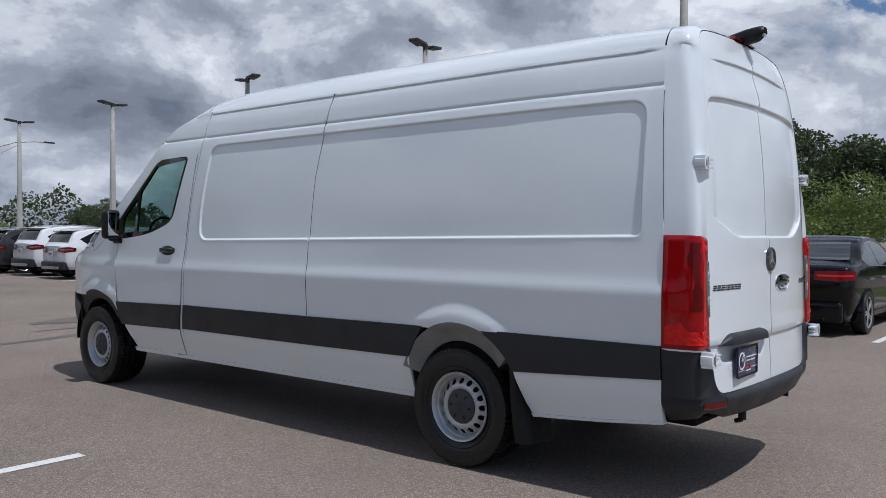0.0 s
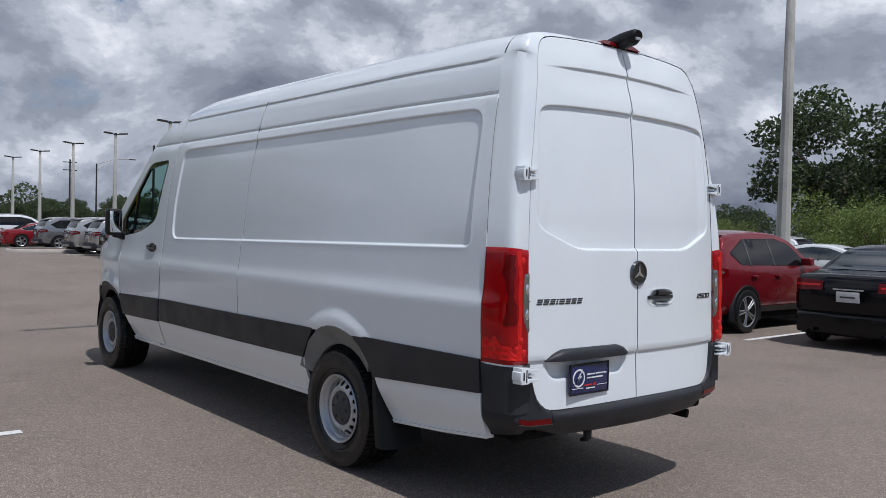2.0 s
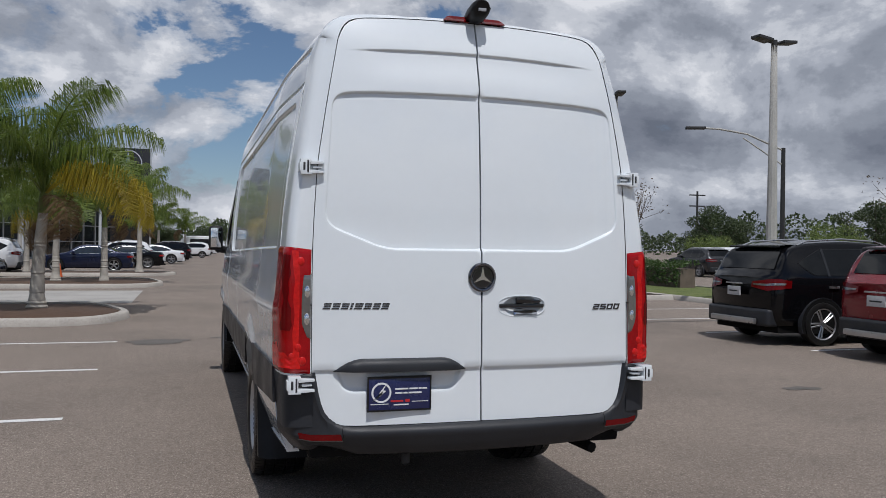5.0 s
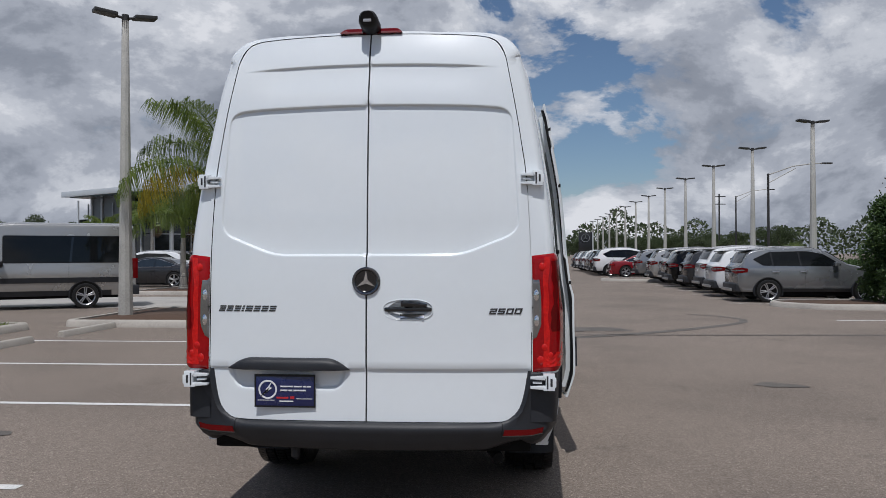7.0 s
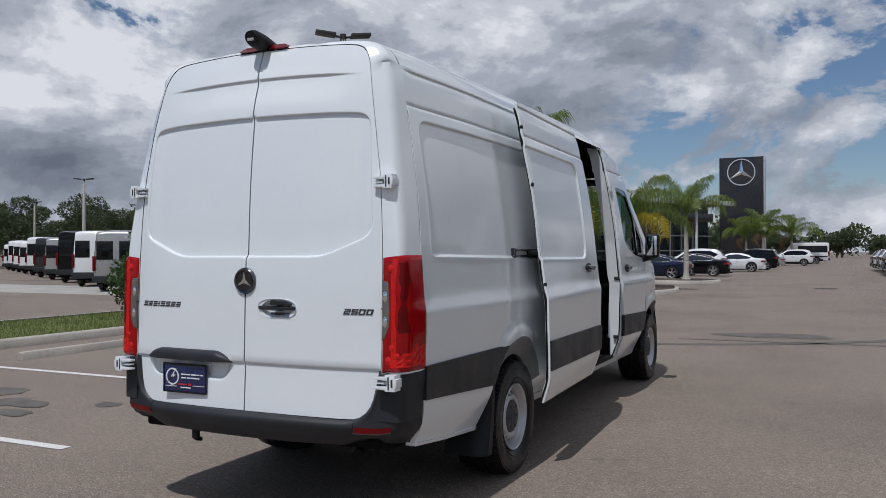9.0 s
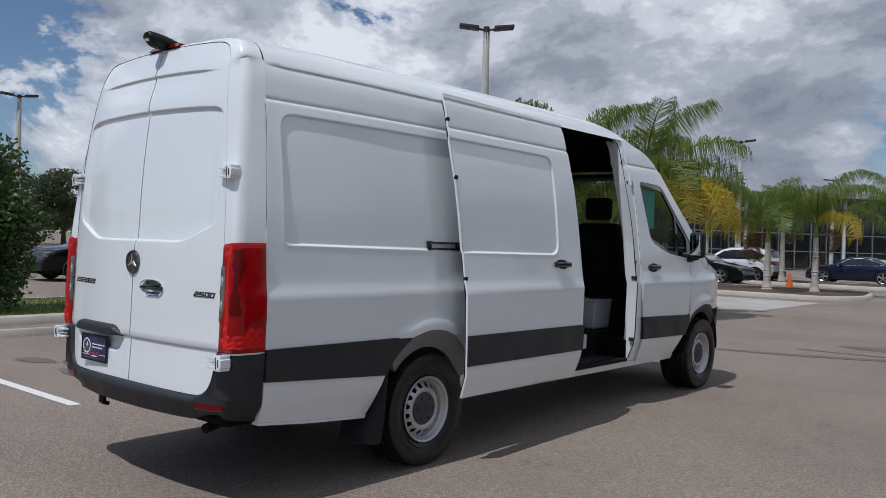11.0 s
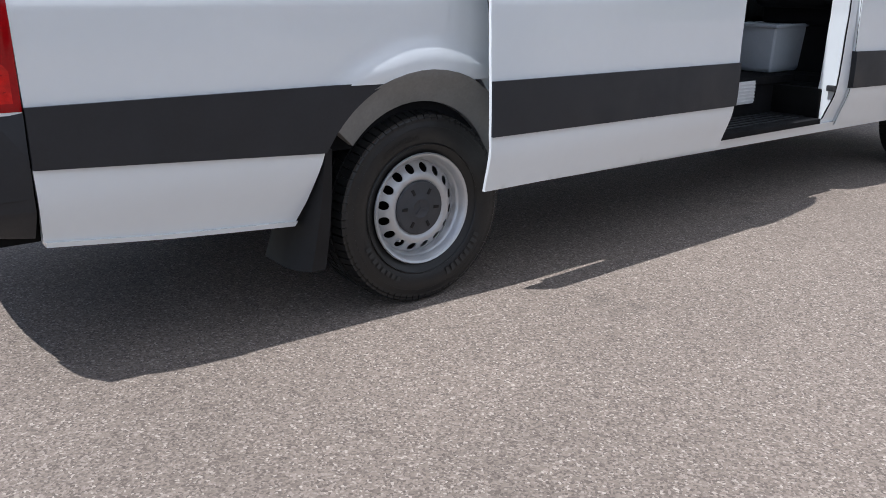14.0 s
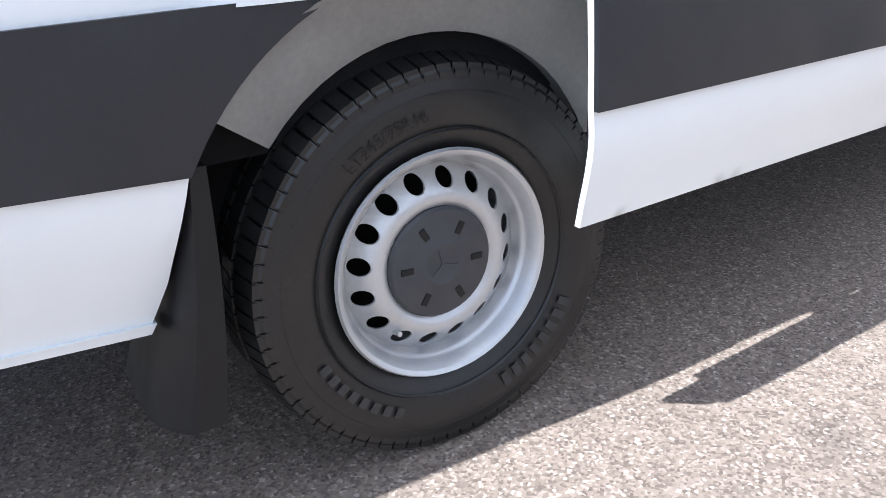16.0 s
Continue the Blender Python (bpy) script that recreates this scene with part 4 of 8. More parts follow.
link("plate_garnish", *grid(brow, [-0.705 + 0.625 * (0.5 - 0.5 * math.cos(math.pi * i / 40)) for i in range(41)], list(range(9))), M["trim"], van, "dark grey plate-lamp housing", sharp=70)
yp = float(rear_y(-0.4, 0.73)) + 0.005
plate = part("dealer_plate", boxes((-0.552, -0.254, yp - 0.012, yp, 0.652, 0.808), bevel=0.003), M["plate"], van, "navy dealer plate with white emblem")
bm = bmesh.new()
box(bm, -0.555, -0.251, yp - 0.0145, yp - 0.010, 0.800, 0.811)
box(bm, -0.555, -0.251, yp - 0.0145, yp - 0.010, 0.649, 0.657)
box(bm, -0.555, -0.548, yp - 0.0145, yp - 0.010, 0.657, 0.800)
box(bm, -0.258, -0.251, yp - 0.0145, yp - 0.010, 0.657, 0.800)
part("plate_frame", bm, M["black"], plate)


def flat(name, polys, y, mat, parent, label="", t=0.0012):
    """Raised flat shapes, in x and z, on a rear surface."""
    bm = bmesh.new()
    for poly in polys:
        a = [bm.verts.new((x, y, z)) for x, z in poly]
        b = [bm.verts.new((x, y - t, z)) for x, z in poly]
        bm.faces.new(b)
        for i in range(len(a)):
            j = (i + 1) % len(a)
            bm.faces.new((a[i], a[j], b[j], b[i]))
    return part(name, bm, mat, parent, label, smooth=False)


def ring(cx, cz, r0, r1, n=28):
    q = []
    for i in range(n):
        a, b = 2 * math.pi * i / n, 2 * math.pi * (i + 1) / n
        q.append([(cx + r0 * math.cos(a), cz + r0 * math.sin(a)), (cx + r1 * math.cos(a), cz + r1 * math.sin(a)), (cx + r1 * math.cos(b), cz + r1 * math.sin(b)), (cx + r0 * math.cos(b), cz + r0 * math.sin(b))])
    return q


def bar(x0, x1, z0, z1):
    return [(x0, z0), (x1, z0), (x1, z1), (x0, z1)]


yf = yp - 0.0125
v, f = lathe([(0.0, 0.038), (-0.0012, 0.0385), (-0.0012, 0.0465), (0.0, 0.047)], 32)
link("emblem_ring", [(-0.489 + b, yf + a, 0.736 + c) for a, b, c in v], [q[::-1] for q in f], M["white_mark"], plate)
flat("emblem_bolt", [[(-0.535, 0.694), (-0.487, 0.728), (-0.500, 0.734), (-0.462, 0.782), (-0.480, 0.748), (-0.466, 0.744)]], yf - 0.001, M["white_mark"], plate)
for q in (*[bar(-0.425 + a, -0.425 + a + b, 0.748, 0.755) for a, b in ((0, 0.062), (0.068, 0.040), (0.113, 0.014), (0.131, 0.022))], *[bar(-0.425 + a, -0.425 + a + b, 0.729, 0.736) for a, b in ((0, 0.035), (0.040, 0.020), (0.065, 0.062))]):
    flat("plate_bar", [q], yf, M["white_mark"], plate)
flat("plate_footer", [bar(-0.445, -0.385, 0.692, 0.700), bar(-0.375, -0.355, 0.690, 0.703)], yf, M["red_mark"], plate)
flat("plate_rule", [bar(-0.540, -0.455, 0.682, 0.685), bar(-0.345, -0.265, 0.690, 0.693), bar(-0.43, -0.36, 0.676, 0.682)], yf, M["white_mark"], plate)

ys = float(rear_y(0, 1.267))
v, f = lathe([(0.0, 0.0), (0.0, 0.050), (-0.002, 0.053)], 40)
badge = link("round_badge", [(b, ys - 0.010 - a * -1, 1.267 + c) for a, b, c in v], f, M["gloss_black"], van, "round black badge with chrome ring", sharp=30)
v, f = lathe([(0.0, 0.070), (-0.010, 0.069), (-0.016, 0.063), (-0.014, 0.056), (-0.006, 0.053)], 44)
link("badge_ring", [(b, ys + a, 1.267 + c) for a, b, c in v], [q[::-1] for q in f], M["badge"], badge, "chrome ring")
spokes = []
for k in range(3):
    a = math.pi / 2 + k * 2 * math.pi / 3
    tip = (0.054 * math.cos(a), 1.267 + 0.054 * math.sin(a))
    l_, r_ = ((0.011 * math.cos(a + s), 1.267 + 0.011 * math.sin(a + s)) for s in (math.pi / 3, -math.pi / 3))
    spokes.append([(0, 1.267), l_, tip, r_])
flat("badge_spoke", spokes, ys - 0.010, M["chrome"], badge, "three chrome spokes", t=0.004)
part("badge_slot", boxes((-0.005, 0.005, ys - 0.003, ys + 0.01, 1.182, 1.200)), M["black"], van)
# model lettering on one door as plain slanted bars, size number on the other
STROKES = [(0, 0, 1, 0.25), (0.06, 0.38, 1, 0.62), (0, 0.75, 1, 1)]


def slanted(widths, x0, z0, h, gap, name, label, lean=0.35):
    """Flat raised strokes that lean forward, one mesh for each sign."""
    x = x0
    for ww in widths:
        bm = bmesh.new()
        for a, b, c, d in STROKES:
            poly = [(x + a * ww + lean * h * b, z0 + b * h), (x + c * ww + lean * h * b, z0 + b * h), (x + c * ww + lean * h * d, z0 + d * h), (x + a * ww + lean * h * d, z0 + d * h)]
            lo_ = [bm.verts.new((px, float(rear_y(px, pz)) + 0.001, pz)) for px, pz in poly]
            hi_ = [bm.verts.new((px, float(rear_y(px, pz)) - 0.0025, pz)) for px, pz in poly]
            bm.faces.new(hi_)
            for i in range(4):
                bm.faces.new((lo_[i], lo_[(i + 1) % 4], hi_[(i + 1) % 4], hi_[i]))
        part(name, bm, M["badge"], van, label, smooth=False)
        x += ww + gap


slanted([0.033, 0.033, 0.033, 0.012, 0.036, 0.033, 0.033, 0.033], -0.757, 1.118, 0.028, 0.0075, "letter_bar", "slanted dark chrome lettering bar")
SEGMENTS = {"2": "abged", "5": "afgcd", "0": "abcdef"}


def number(text, x0, z0, w, h, gap, th, lean=0.34):
    """Broad slanted digits, raised and joined into one mesh."""
    bm = bmesh.new()
    bars_ = {"a": (0, h - th, w, h), "g": (0, (h - th) / 2, w, (h + th) / 2), "d": (0, 0, w, th), "f": (0, h / 2, th * 1.3, h), "b": (w - th * 1.3, h / 2, w, h), "e": (0, 0, th * 1.3, h / 2), "c": (w - th * 1.3, 0, w, h / 2)}
    for i, ch in enumerate(text):
        for seg_ in SEGMENTS[ch]:
            a0, c0, a1, c1 = bars_[seg_]
            poly = [(x0 + i * (w + gap) + px + lean * pz, z0 + pz) for px, pz in ((a0, c0), (a1, c0), (a1, c1), (a0, c1))]
            lo_ = [bm.verts.new((px, float(rear_y(px, pz)) + 0.001, pz)) for px, pz in poly]
            hi_ = [bm.verts.new((px, float(rear_y(px, pz)) - 0.0025 - 0.0002 * "agdfbec".index(seg_), pz)) for px, pz in poly]
            bm.faces.new(hi_)
            for k in range(4):
                bm.faces.new((lo_[k], lo_[(k + 1) % 4], hi_[(k + 1) % 4], hi_[k]))
    return part("size_number", bm, M["badge"], van, "chrome number 2500", smooth=False)


number("2500", 0.597, 1.106, 0.034, 0.028, 0.0065, 0.0065)
# rear handle in its cup
yc = float(rear_y(0.2, 1.13))


def cup_at(a, k):
    """Oval dish: a round the rim, k 0 at the rim to 1 at the floor."""
    x = 0.205 + 0.122 * math.copysign(abs(math.cos(a)) ** 0.8, math.cos(a)) * (1 - 0.75 * k)
    z = 1.127 + 0.050 * math.copysign(abs(math.sin(a)) ** 0.8, math.sin(a)) * (1 - 0.70 * k)
    return (x, yc - 0.004 + 0.034 * math.sin(k * math.pi / 2) ** 0.8, z)


link("handle_cup", *grid(cup_at, list(np.linspace(0, 2 * math.pi, 41)), [0, 0.08, 0.2, 0.4, 0.6, 0.8, 1.0]), M["paint"], van, "recessed white oval handle cup")
bm = bmesh.new()
box(bm, 0.088, 0.322, yc - 0.024, yc - 0.004, 1.116, 1.143, 0.010, 3)
for v in bm.verts:
    t = abs(v.co.x - 0.205) / 0.117
    v.co.y += 0.016 * t * t
    v.co.z = 1.128 + (v.co.z - 1.128) * (1 - 0.25 * t * t)
# added chrome strip, tilted up to imitate the bright reflection low in the cup
link("cup_lip", *grid(lambda x, k: (x, yc - 0.010 + 0.014 * k, 1.092 + 0.014 * k - 0.005 * abs((x - 0.225) / 0.06) ** 3 * (1 - k)), list(np.linspace(0.165, 0.285, 9)), [0, 0.5, 1]), M["chrome"], van, "bright lip inside the handle cup")
grip = part("rear_handle", bm, M["gloss_black"], van, "black rear door handle")
bm = bmesh.new()
box(bm, 0.172, 0.300, yc - 0.016, yc + 0.004, 1.143, 1.172, 0.006, 2)
for v in bm.verts:
    v.co.z -= 0.016 * (abs(v.co.x - 0.20) / 0.1) ** 2 * (v.co.z > 1.155)
part("handle_top", bm, M["gloss_black"], grip)

# high stop lamp and the rear-view camera above it
sheet("stop_lamp", rounded([(-0.165, 2.522), (0.165, 2.522), (0.135, 2.552), (-0.135, 2.552)], 0.014), lambda p: np.c_[p[:, 0], rear_y(p[:, 0], np.full(len(p), 2.515)) - 0.012 + (p[:, 1] - 2.522) * 0.9, p[:, 1]], M["tail_dark"], van, "slim red high-level stop lamp", step=0.03, back=(0, 1, 0), lip=0.09)


def hood(u, a):
    """Round-topped camera hood, narrower towards its root on the roof."""
    r_ = float(np.interp(u, [0, 0.06, 0.2, 0.5, 1.0], [0.70, 0.92, 1.0, 0.95, 0.60]))
    y = 0.040 + 0.230 * u
    ca, sa = math.cos(a), math.sin(a)
    wide_ = 0.052 if sa < 0 else 0.048
    zc_ = 2.574 - 0.022 * u
    return (wide_ * r_ * math.copysign(abs(ca) ** 0.75, ca), y + 0.03 * max(0.0, -sa), zc_ + r_ * (0.042 * sa if sa > 0 else 0.050 * sa))


gv, gf = grid(hood, [0, 0.03, 0.07, 0.15, 0.3, 0.5, 0.75, 1.0], list(np.linspace(0, 2 * math.pi, 25)))
cam_pod = link("rear_view_pod", gv, gf + [tuple(range(25))[::-1]], M["black"], van, "black rear-view camera pod", sharp=50)
part("pod_lens", boxes((-0.020, 0.020, 0.040, 0.052, 2.552, 2.566), bevel=0.003), M["glass_grey"], cam_pod, "pale camera lens")

# sliding door, pushed back along the flank
SD0, SD1, SHIFT = 2.77, 4.375, 1.105


def swing(y, z):
    """How far the open door stands off the flank: most at its rear foot, least at its head."""
    rear = np.interp(z, [0.42, 0.65, 1.40, 1.80, 2.20, 2.42], [0.185, 0.165, 0.125, 0.125, 0.110, 0.115])
    front = np.interp(z, [0.42, 2.42], [0.100, 0.060])
    return rear + (front - rear) * np.clip((np.asarray(y, float) - 1.70) / 1.50, 0, 1)


PANEL_S = rounded([(2.60, 1.372), (SD1 - 0.36, 1.362), (SD1 - 0.37, 2.112), (2.60, 2.116)], [0.02, 0.10, 0.10, 0.02])
sd = [(SD0 + 0.06, 0.415), (SD1 - 0.0, 0.395), (SD1 - 0.005, 0.605), (SD1 - 0.01, 1.2), (SD1 - 0.07, 1.9), (SD1 - 0.14, 2.40), (SD0 - 0.04, 2.41), (SD0 - 0.02, 2.0), (SD0 + 0.035, 1.4), (SD0 + 0.045, 0.83), (SD0 + 0.045, 0.63)]
ex = lines_of(PANEL_S, (-0.016, -0.0115, -0.008, -0.0045, -0.001, 0.004, 0.010)) + crease_points(2.7, 4.4, CREASES)
sdoor = sheet("sliding_door", sd, on_side(1, PANEL_S, False, 0.0, SHIFT, swing), M["paint"], van, "white sliding cargo door standing open", step=0.028, extra=ex, back=(-1, 0, 0), lip=0.014, flip=True)
sheet("door_band", [(SD0 + 0.045, 0.630), (SD1 - 0.006, 0.607), (SD1 - 0.008, 0.808), (SD0 + 0.046, 0.828)], on_side(1, None, False, 0.012, SHIFT, swing), M["trim"], sdoor, "dark grey rubbing band", step=0.06, back=(-1, 0, 0), lip=0.02, flip=True)
sheet("door_lining", [(SD0 + 0.15, 0.47), (SD1 - 0.05, 0.47), (SD1 - 0.15, 2.34), (SD0 + 0.09, 2.34)], on_side(1, None, False, -0.055, SHIFT, swing), M["paint"], sdoor, step=0.08, back=(1, 0, 0), lip=0.03)
def edge_strip(z, k):
    e = float(np.interp(z, [0.415, 0.63, 0.83, 1.4, 2.0, 2.41], [SD0 + 0.06, SD0 + 0.045, SD0 + 0.045, SD0 + 0.035, SD0 - 0.02, SD0 - 0.04]))
    y = e - SHIFT
    x = float(half_width(e, z)) + float(swing(y, z))
    d = 0.014
    return (x - 0.001 - d * 0.76 * k, y + 0.001 + d * 0.62 * k, z)


link("door_edge", *grid(edge_strip, list(np.linspace(0.42, 2.40, 34)), [0.0, 0.08, 0.5, 1.0]), M["paint"], sdoor, "folded white shut face of the door")
link("door_weatherstrip", *grid(lambda z, k: tuple(Vector(edge_strip(z, 1.0)) + Vector((-0.02 * k, 0.004 * k, 0))), list(np.linspace(0.45, 2.37, 20)), [-0.3, 1.0]), M["black"], sdoor, "black rubber weatherstrip")
xh = float(half_width(4.06, 1.285) + swing(2.94, 1.285)) + 0.006
bm = bmesh.new()
box(bm, xh - 0.012, xh + 0.026, 2.835, 3.045, 1.268, 1.308, 0.012, 3)
part("slide_handle", bm, M["gloss_black"], sdoor, "black pull handle")
bm = bmesh.new()
bmesh.ops.create_uvsphere(bm, u_segments=20, v_segments=10, radius=1.0, matrix=Matrix.LocRotScale((xh - 0.008, 2.94, 1.285), None, (0.008, 0.105, 0.042)))
part("handle_shell", bm, M["black"], sdoor)
for zz in (1.20, 1.86, 2.24):
    xe, ye, _ = edge_strip(zz, 0.5)
    part("door_latch", boxes((xe - 0.009, xe + 0.009, ye - 0.006, ye + 0.02, zz - 0.013, zz + 0.013), bevel=0.004), M["black"], sdoor, "black latch on the door edge")
# slide rail along the flank
xr = float(half_width(2.0, 1.40)) - 0.010
bm = bmesh.new()
box(bm, xr - 0.02, xr + 0.016, 1.50, 2.88, 1.383, 1.395)
box(bm, xr - 0.02, xr + 0.016, 1.50, 2.88, 1.422, 1.434)
box(bm, xr - 0.02, xr - 0.004, 1.50, 2.88, 1.394, 1.423)
box(bm, xr - 0.01, xr + 0.018, 1.495, 1.53, 1.378, 1.440, 0.004)
part("slide_rail", bm, M["gloss_black"], van, "black sliding-door rail")
bm = bmesh.new()
box(bm, xr + 0.0, xr + 0.09, 1.78, 1.92, 1.395, 1.425, 0.008)
part("rail_carriage", bm, M["black"], van)

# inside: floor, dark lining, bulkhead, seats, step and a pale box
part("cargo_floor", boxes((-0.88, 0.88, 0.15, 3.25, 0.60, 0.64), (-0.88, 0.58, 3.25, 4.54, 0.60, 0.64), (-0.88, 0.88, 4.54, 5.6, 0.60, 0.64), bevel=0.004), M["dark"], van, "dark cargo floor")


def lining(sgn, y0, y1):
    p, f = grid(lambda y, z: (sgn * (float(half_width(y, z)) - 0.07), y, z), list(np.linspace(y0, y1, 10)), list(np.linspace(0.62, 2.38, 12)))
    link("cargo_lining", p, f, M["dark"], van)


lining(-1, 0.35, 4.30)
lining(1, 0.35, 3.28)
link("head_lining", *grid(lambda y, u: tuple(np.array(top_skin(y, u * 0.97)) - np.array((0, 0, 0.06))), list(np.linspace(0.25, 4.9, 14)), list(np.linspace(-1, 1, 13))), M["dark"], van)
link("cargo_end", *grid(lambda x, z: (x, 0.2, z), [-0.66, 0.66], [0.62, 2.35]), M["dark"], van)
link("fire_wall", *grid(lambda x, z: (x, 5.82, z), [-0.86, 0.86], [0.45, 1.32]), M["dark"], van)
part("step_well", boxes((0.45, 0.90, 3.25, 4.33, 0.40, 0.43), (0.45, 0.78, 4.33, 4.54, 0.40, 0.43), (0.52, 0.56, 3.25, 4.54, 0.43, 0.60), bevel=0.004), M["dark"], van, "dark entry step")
part("step_plate", boxes((0.565, 0.588, 3.30, 4.13, 0.500, 0.628), *[(0.588, 0.594, 3.30, 4.13, 0.512 + 0.019 * k, 0.521 + 0.019 * k) for k in range(6)], bevel=0.002), M["aluminium"], van, "ribbed aluminium step edge")
part("tread_rib", boxes(*[(0.60 + 0.05 * k, 0.612 + 0.05 * k, 3.30, 4.25, 0.430, 0.436) for k in range(5)], bevel=0.002), M["trim"], van, "raised grip ribs on the entry step")
def jamb(z, k):
    y = float(curve_at([0.42, 1.0, 1.5, 2.0, 2.38], [4.370, 4.360, 4.320, 4.240, 4.190], z))
    return (float(half_width(y, z)) - 0.016 - 0.075 * k, y + 0.006 + 0.055 * k, z)


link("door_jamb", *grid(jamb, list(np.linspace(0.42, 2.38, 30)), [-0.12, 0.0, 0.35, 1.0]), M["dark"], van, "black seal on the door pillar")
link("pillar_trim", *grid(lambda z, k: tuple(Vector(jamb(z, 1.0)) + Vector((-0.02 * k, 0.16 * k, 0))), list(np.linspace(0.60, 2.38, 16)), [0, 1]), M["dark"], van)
for zz in (2.02, 1.30, 1.16, 0.60):
    part("striker", boxes((float(half_width(4.3, zz)) - 0.06, float(half_width(4.3, zz)) - 0.012, 4.27 if zz > 1.9 else 4.345, 4.30 if zz > 1.9 else 4.370, zz - 0.016, zz + 0.016), bevel=0.005), M["hinge_dark"], van, "grey steel door striker")


def seat(x, y):
    s = new("cab_seat")
    s.parent = van
    s["label"] = "dark cloth cab seat with headrest"
    bm = bmesh.new()
    box(bm, x - 0.24, x + 0.24, y - 0.05, y + 0.48, 0.92, 1.08, 0.05, 3)
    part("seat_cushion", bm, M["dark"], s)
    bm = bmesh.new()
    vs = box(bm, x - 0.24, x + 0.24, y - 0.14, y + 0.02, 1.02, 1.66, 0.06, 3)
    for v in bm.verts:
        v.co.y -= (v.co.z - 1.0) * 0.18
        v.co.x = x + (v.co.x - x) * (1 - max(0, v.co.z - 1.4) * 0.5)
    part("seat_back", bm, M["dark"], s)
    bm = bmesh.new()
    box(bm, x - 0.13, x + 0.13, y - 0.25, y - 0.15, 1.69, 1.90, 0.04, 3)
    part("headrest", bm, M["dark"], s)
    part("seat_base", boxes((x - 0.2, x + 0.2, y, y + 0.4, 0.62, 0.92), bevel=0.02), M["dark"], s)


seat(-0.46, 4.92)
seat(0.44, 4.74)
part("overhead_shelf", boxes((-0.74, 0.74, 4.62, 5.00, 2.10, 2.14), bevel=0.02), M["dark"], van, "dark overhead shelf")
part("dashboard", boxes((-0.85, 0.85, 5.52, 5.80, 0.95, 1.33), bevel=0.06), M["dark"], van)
v, f = lathe([(-0.012, 0.185), (0.0, 0.197), (0.012, 0.185), (0.0, 0.173)], 28)
link("steering_wheel", [(-0.48 + b, 5.44 + a * 0.9 + c * 0.35, 1.36 + c) for a, b, c in v], f, M["dark"], van)
bm = bmesh.new()
box(bm, 0.18, 0.50, 4.42, 4.78, 0.642, 0.925, 0.03, 3)
for v in bm.verts:
    k = 0.84 + 0.16 * (v.co.z - 0.642) / 0.30
    v.co.x, v.co.y = 0.32 + (v.co.x - 0.32) * k, 4.60 + (v.co.y - 4.60) * k
part("storage_tote", bm, M["cardboard"], van, "pale translucent storage tote behind the seats")
part("tote_rim", boxes((0.17, 0.195, 4.41, 4.79, 0.910, 0.930), (0.485, 0.51, 4.41, 4.79, 0.910, 0.930), (0.195, 0.485, 4.41, 4.435, 0.910, 0.930), (0.195, 0.485, 4.765, 4.79, 0.910, 0.930), bevel=0.006), M["cardboard"], van)
part("window_label", boxes((0.845, 0.848, 4.62, 4.88, 1.62, 1.98)), M["sticker"], van, "green-tinted sheet in the cab window")

# underside
bm = bmesh.new()
box(bm, -0.80, 0.80, 0.10, 3.22, 0.42, 0.60, 0.02)
box(bm, -0.80, 0.50, 3.22, 4.42, 0.42, 0.60, 0.02)
box(bm, -0.80, 0.80, 4.42, 6.5, 0.42, 0.60, 0.02)
box(bm, -0.42, -0.30, 1.2, 6.2, 0.34, 0.44, 0.01)
box(bm, 0.30, 0.42, 1.2, 6.2, 0.34, 0.44, 0.01)
cyl(bm, (-0.80, HUB_R, HUB_Z), (0.80, HUB_R, HUB_Z), 0.06, 0.06, 12)
bmesh.ops.create_uvsphere(bm, u_segments=12, v_segments=8, radius=0.17, matrix=Matrix.Translation((0, HUB_R, HUB_Z)))
cyl(bm, (-0.80, HUB_F, HUB_Z), (0.80, HUB_F, HUB_Z), 0.05, 0.05, 12)
# next two boxes are added fillers that stop sunlight leaking past the bumper
box(bm, -0.70, 0.70, 0.06, 1.06, 0.46, 0.57, 0.01)
box(bm, -0.84, 0.84, 0.24, 1.06, 0.46, 0.86, 0.01)
box(bm, -0.82, 0.44, 2.02, 5.3, 0.37, 0.59, 0.01)
box(bm, 0.40, 0.86, 2.02, 3.25, 0.37, 0.59, 0.01)
box(bm, 0.40, 0.86, 4.36, 5.3, 0.37, 0.59, 0.01)
box(bm, 0.40, 0.86, 3.2, 4.4, 0.36, 0.40, 0.005)
part("chassis", bm, M["under"], van, "dark underbody with added boxes that block stray light")
tube("exhaust_pipe", [(0.50, 1.3, 0.42), (0.52, 0.60, 0.42), (0.60, 0.22, 0.41), (0.64, 0.08, 0.395)], 0.028, M["under"], van, "exhaust tail pipe")
bm = bmesh.new()
cyl(bm, (-0.36, 0.02, 0.445), (-0.36, 0.02, 0.40), 0.022, 0.022, 10)
cyl(bm, (-0.36, 0.02, 0.40), (-0.36, 0.06, 0.385), 0.014, 0.012, 8)
part("tow_socket", bm, M["black"], van, "trailer socket under the bumper")
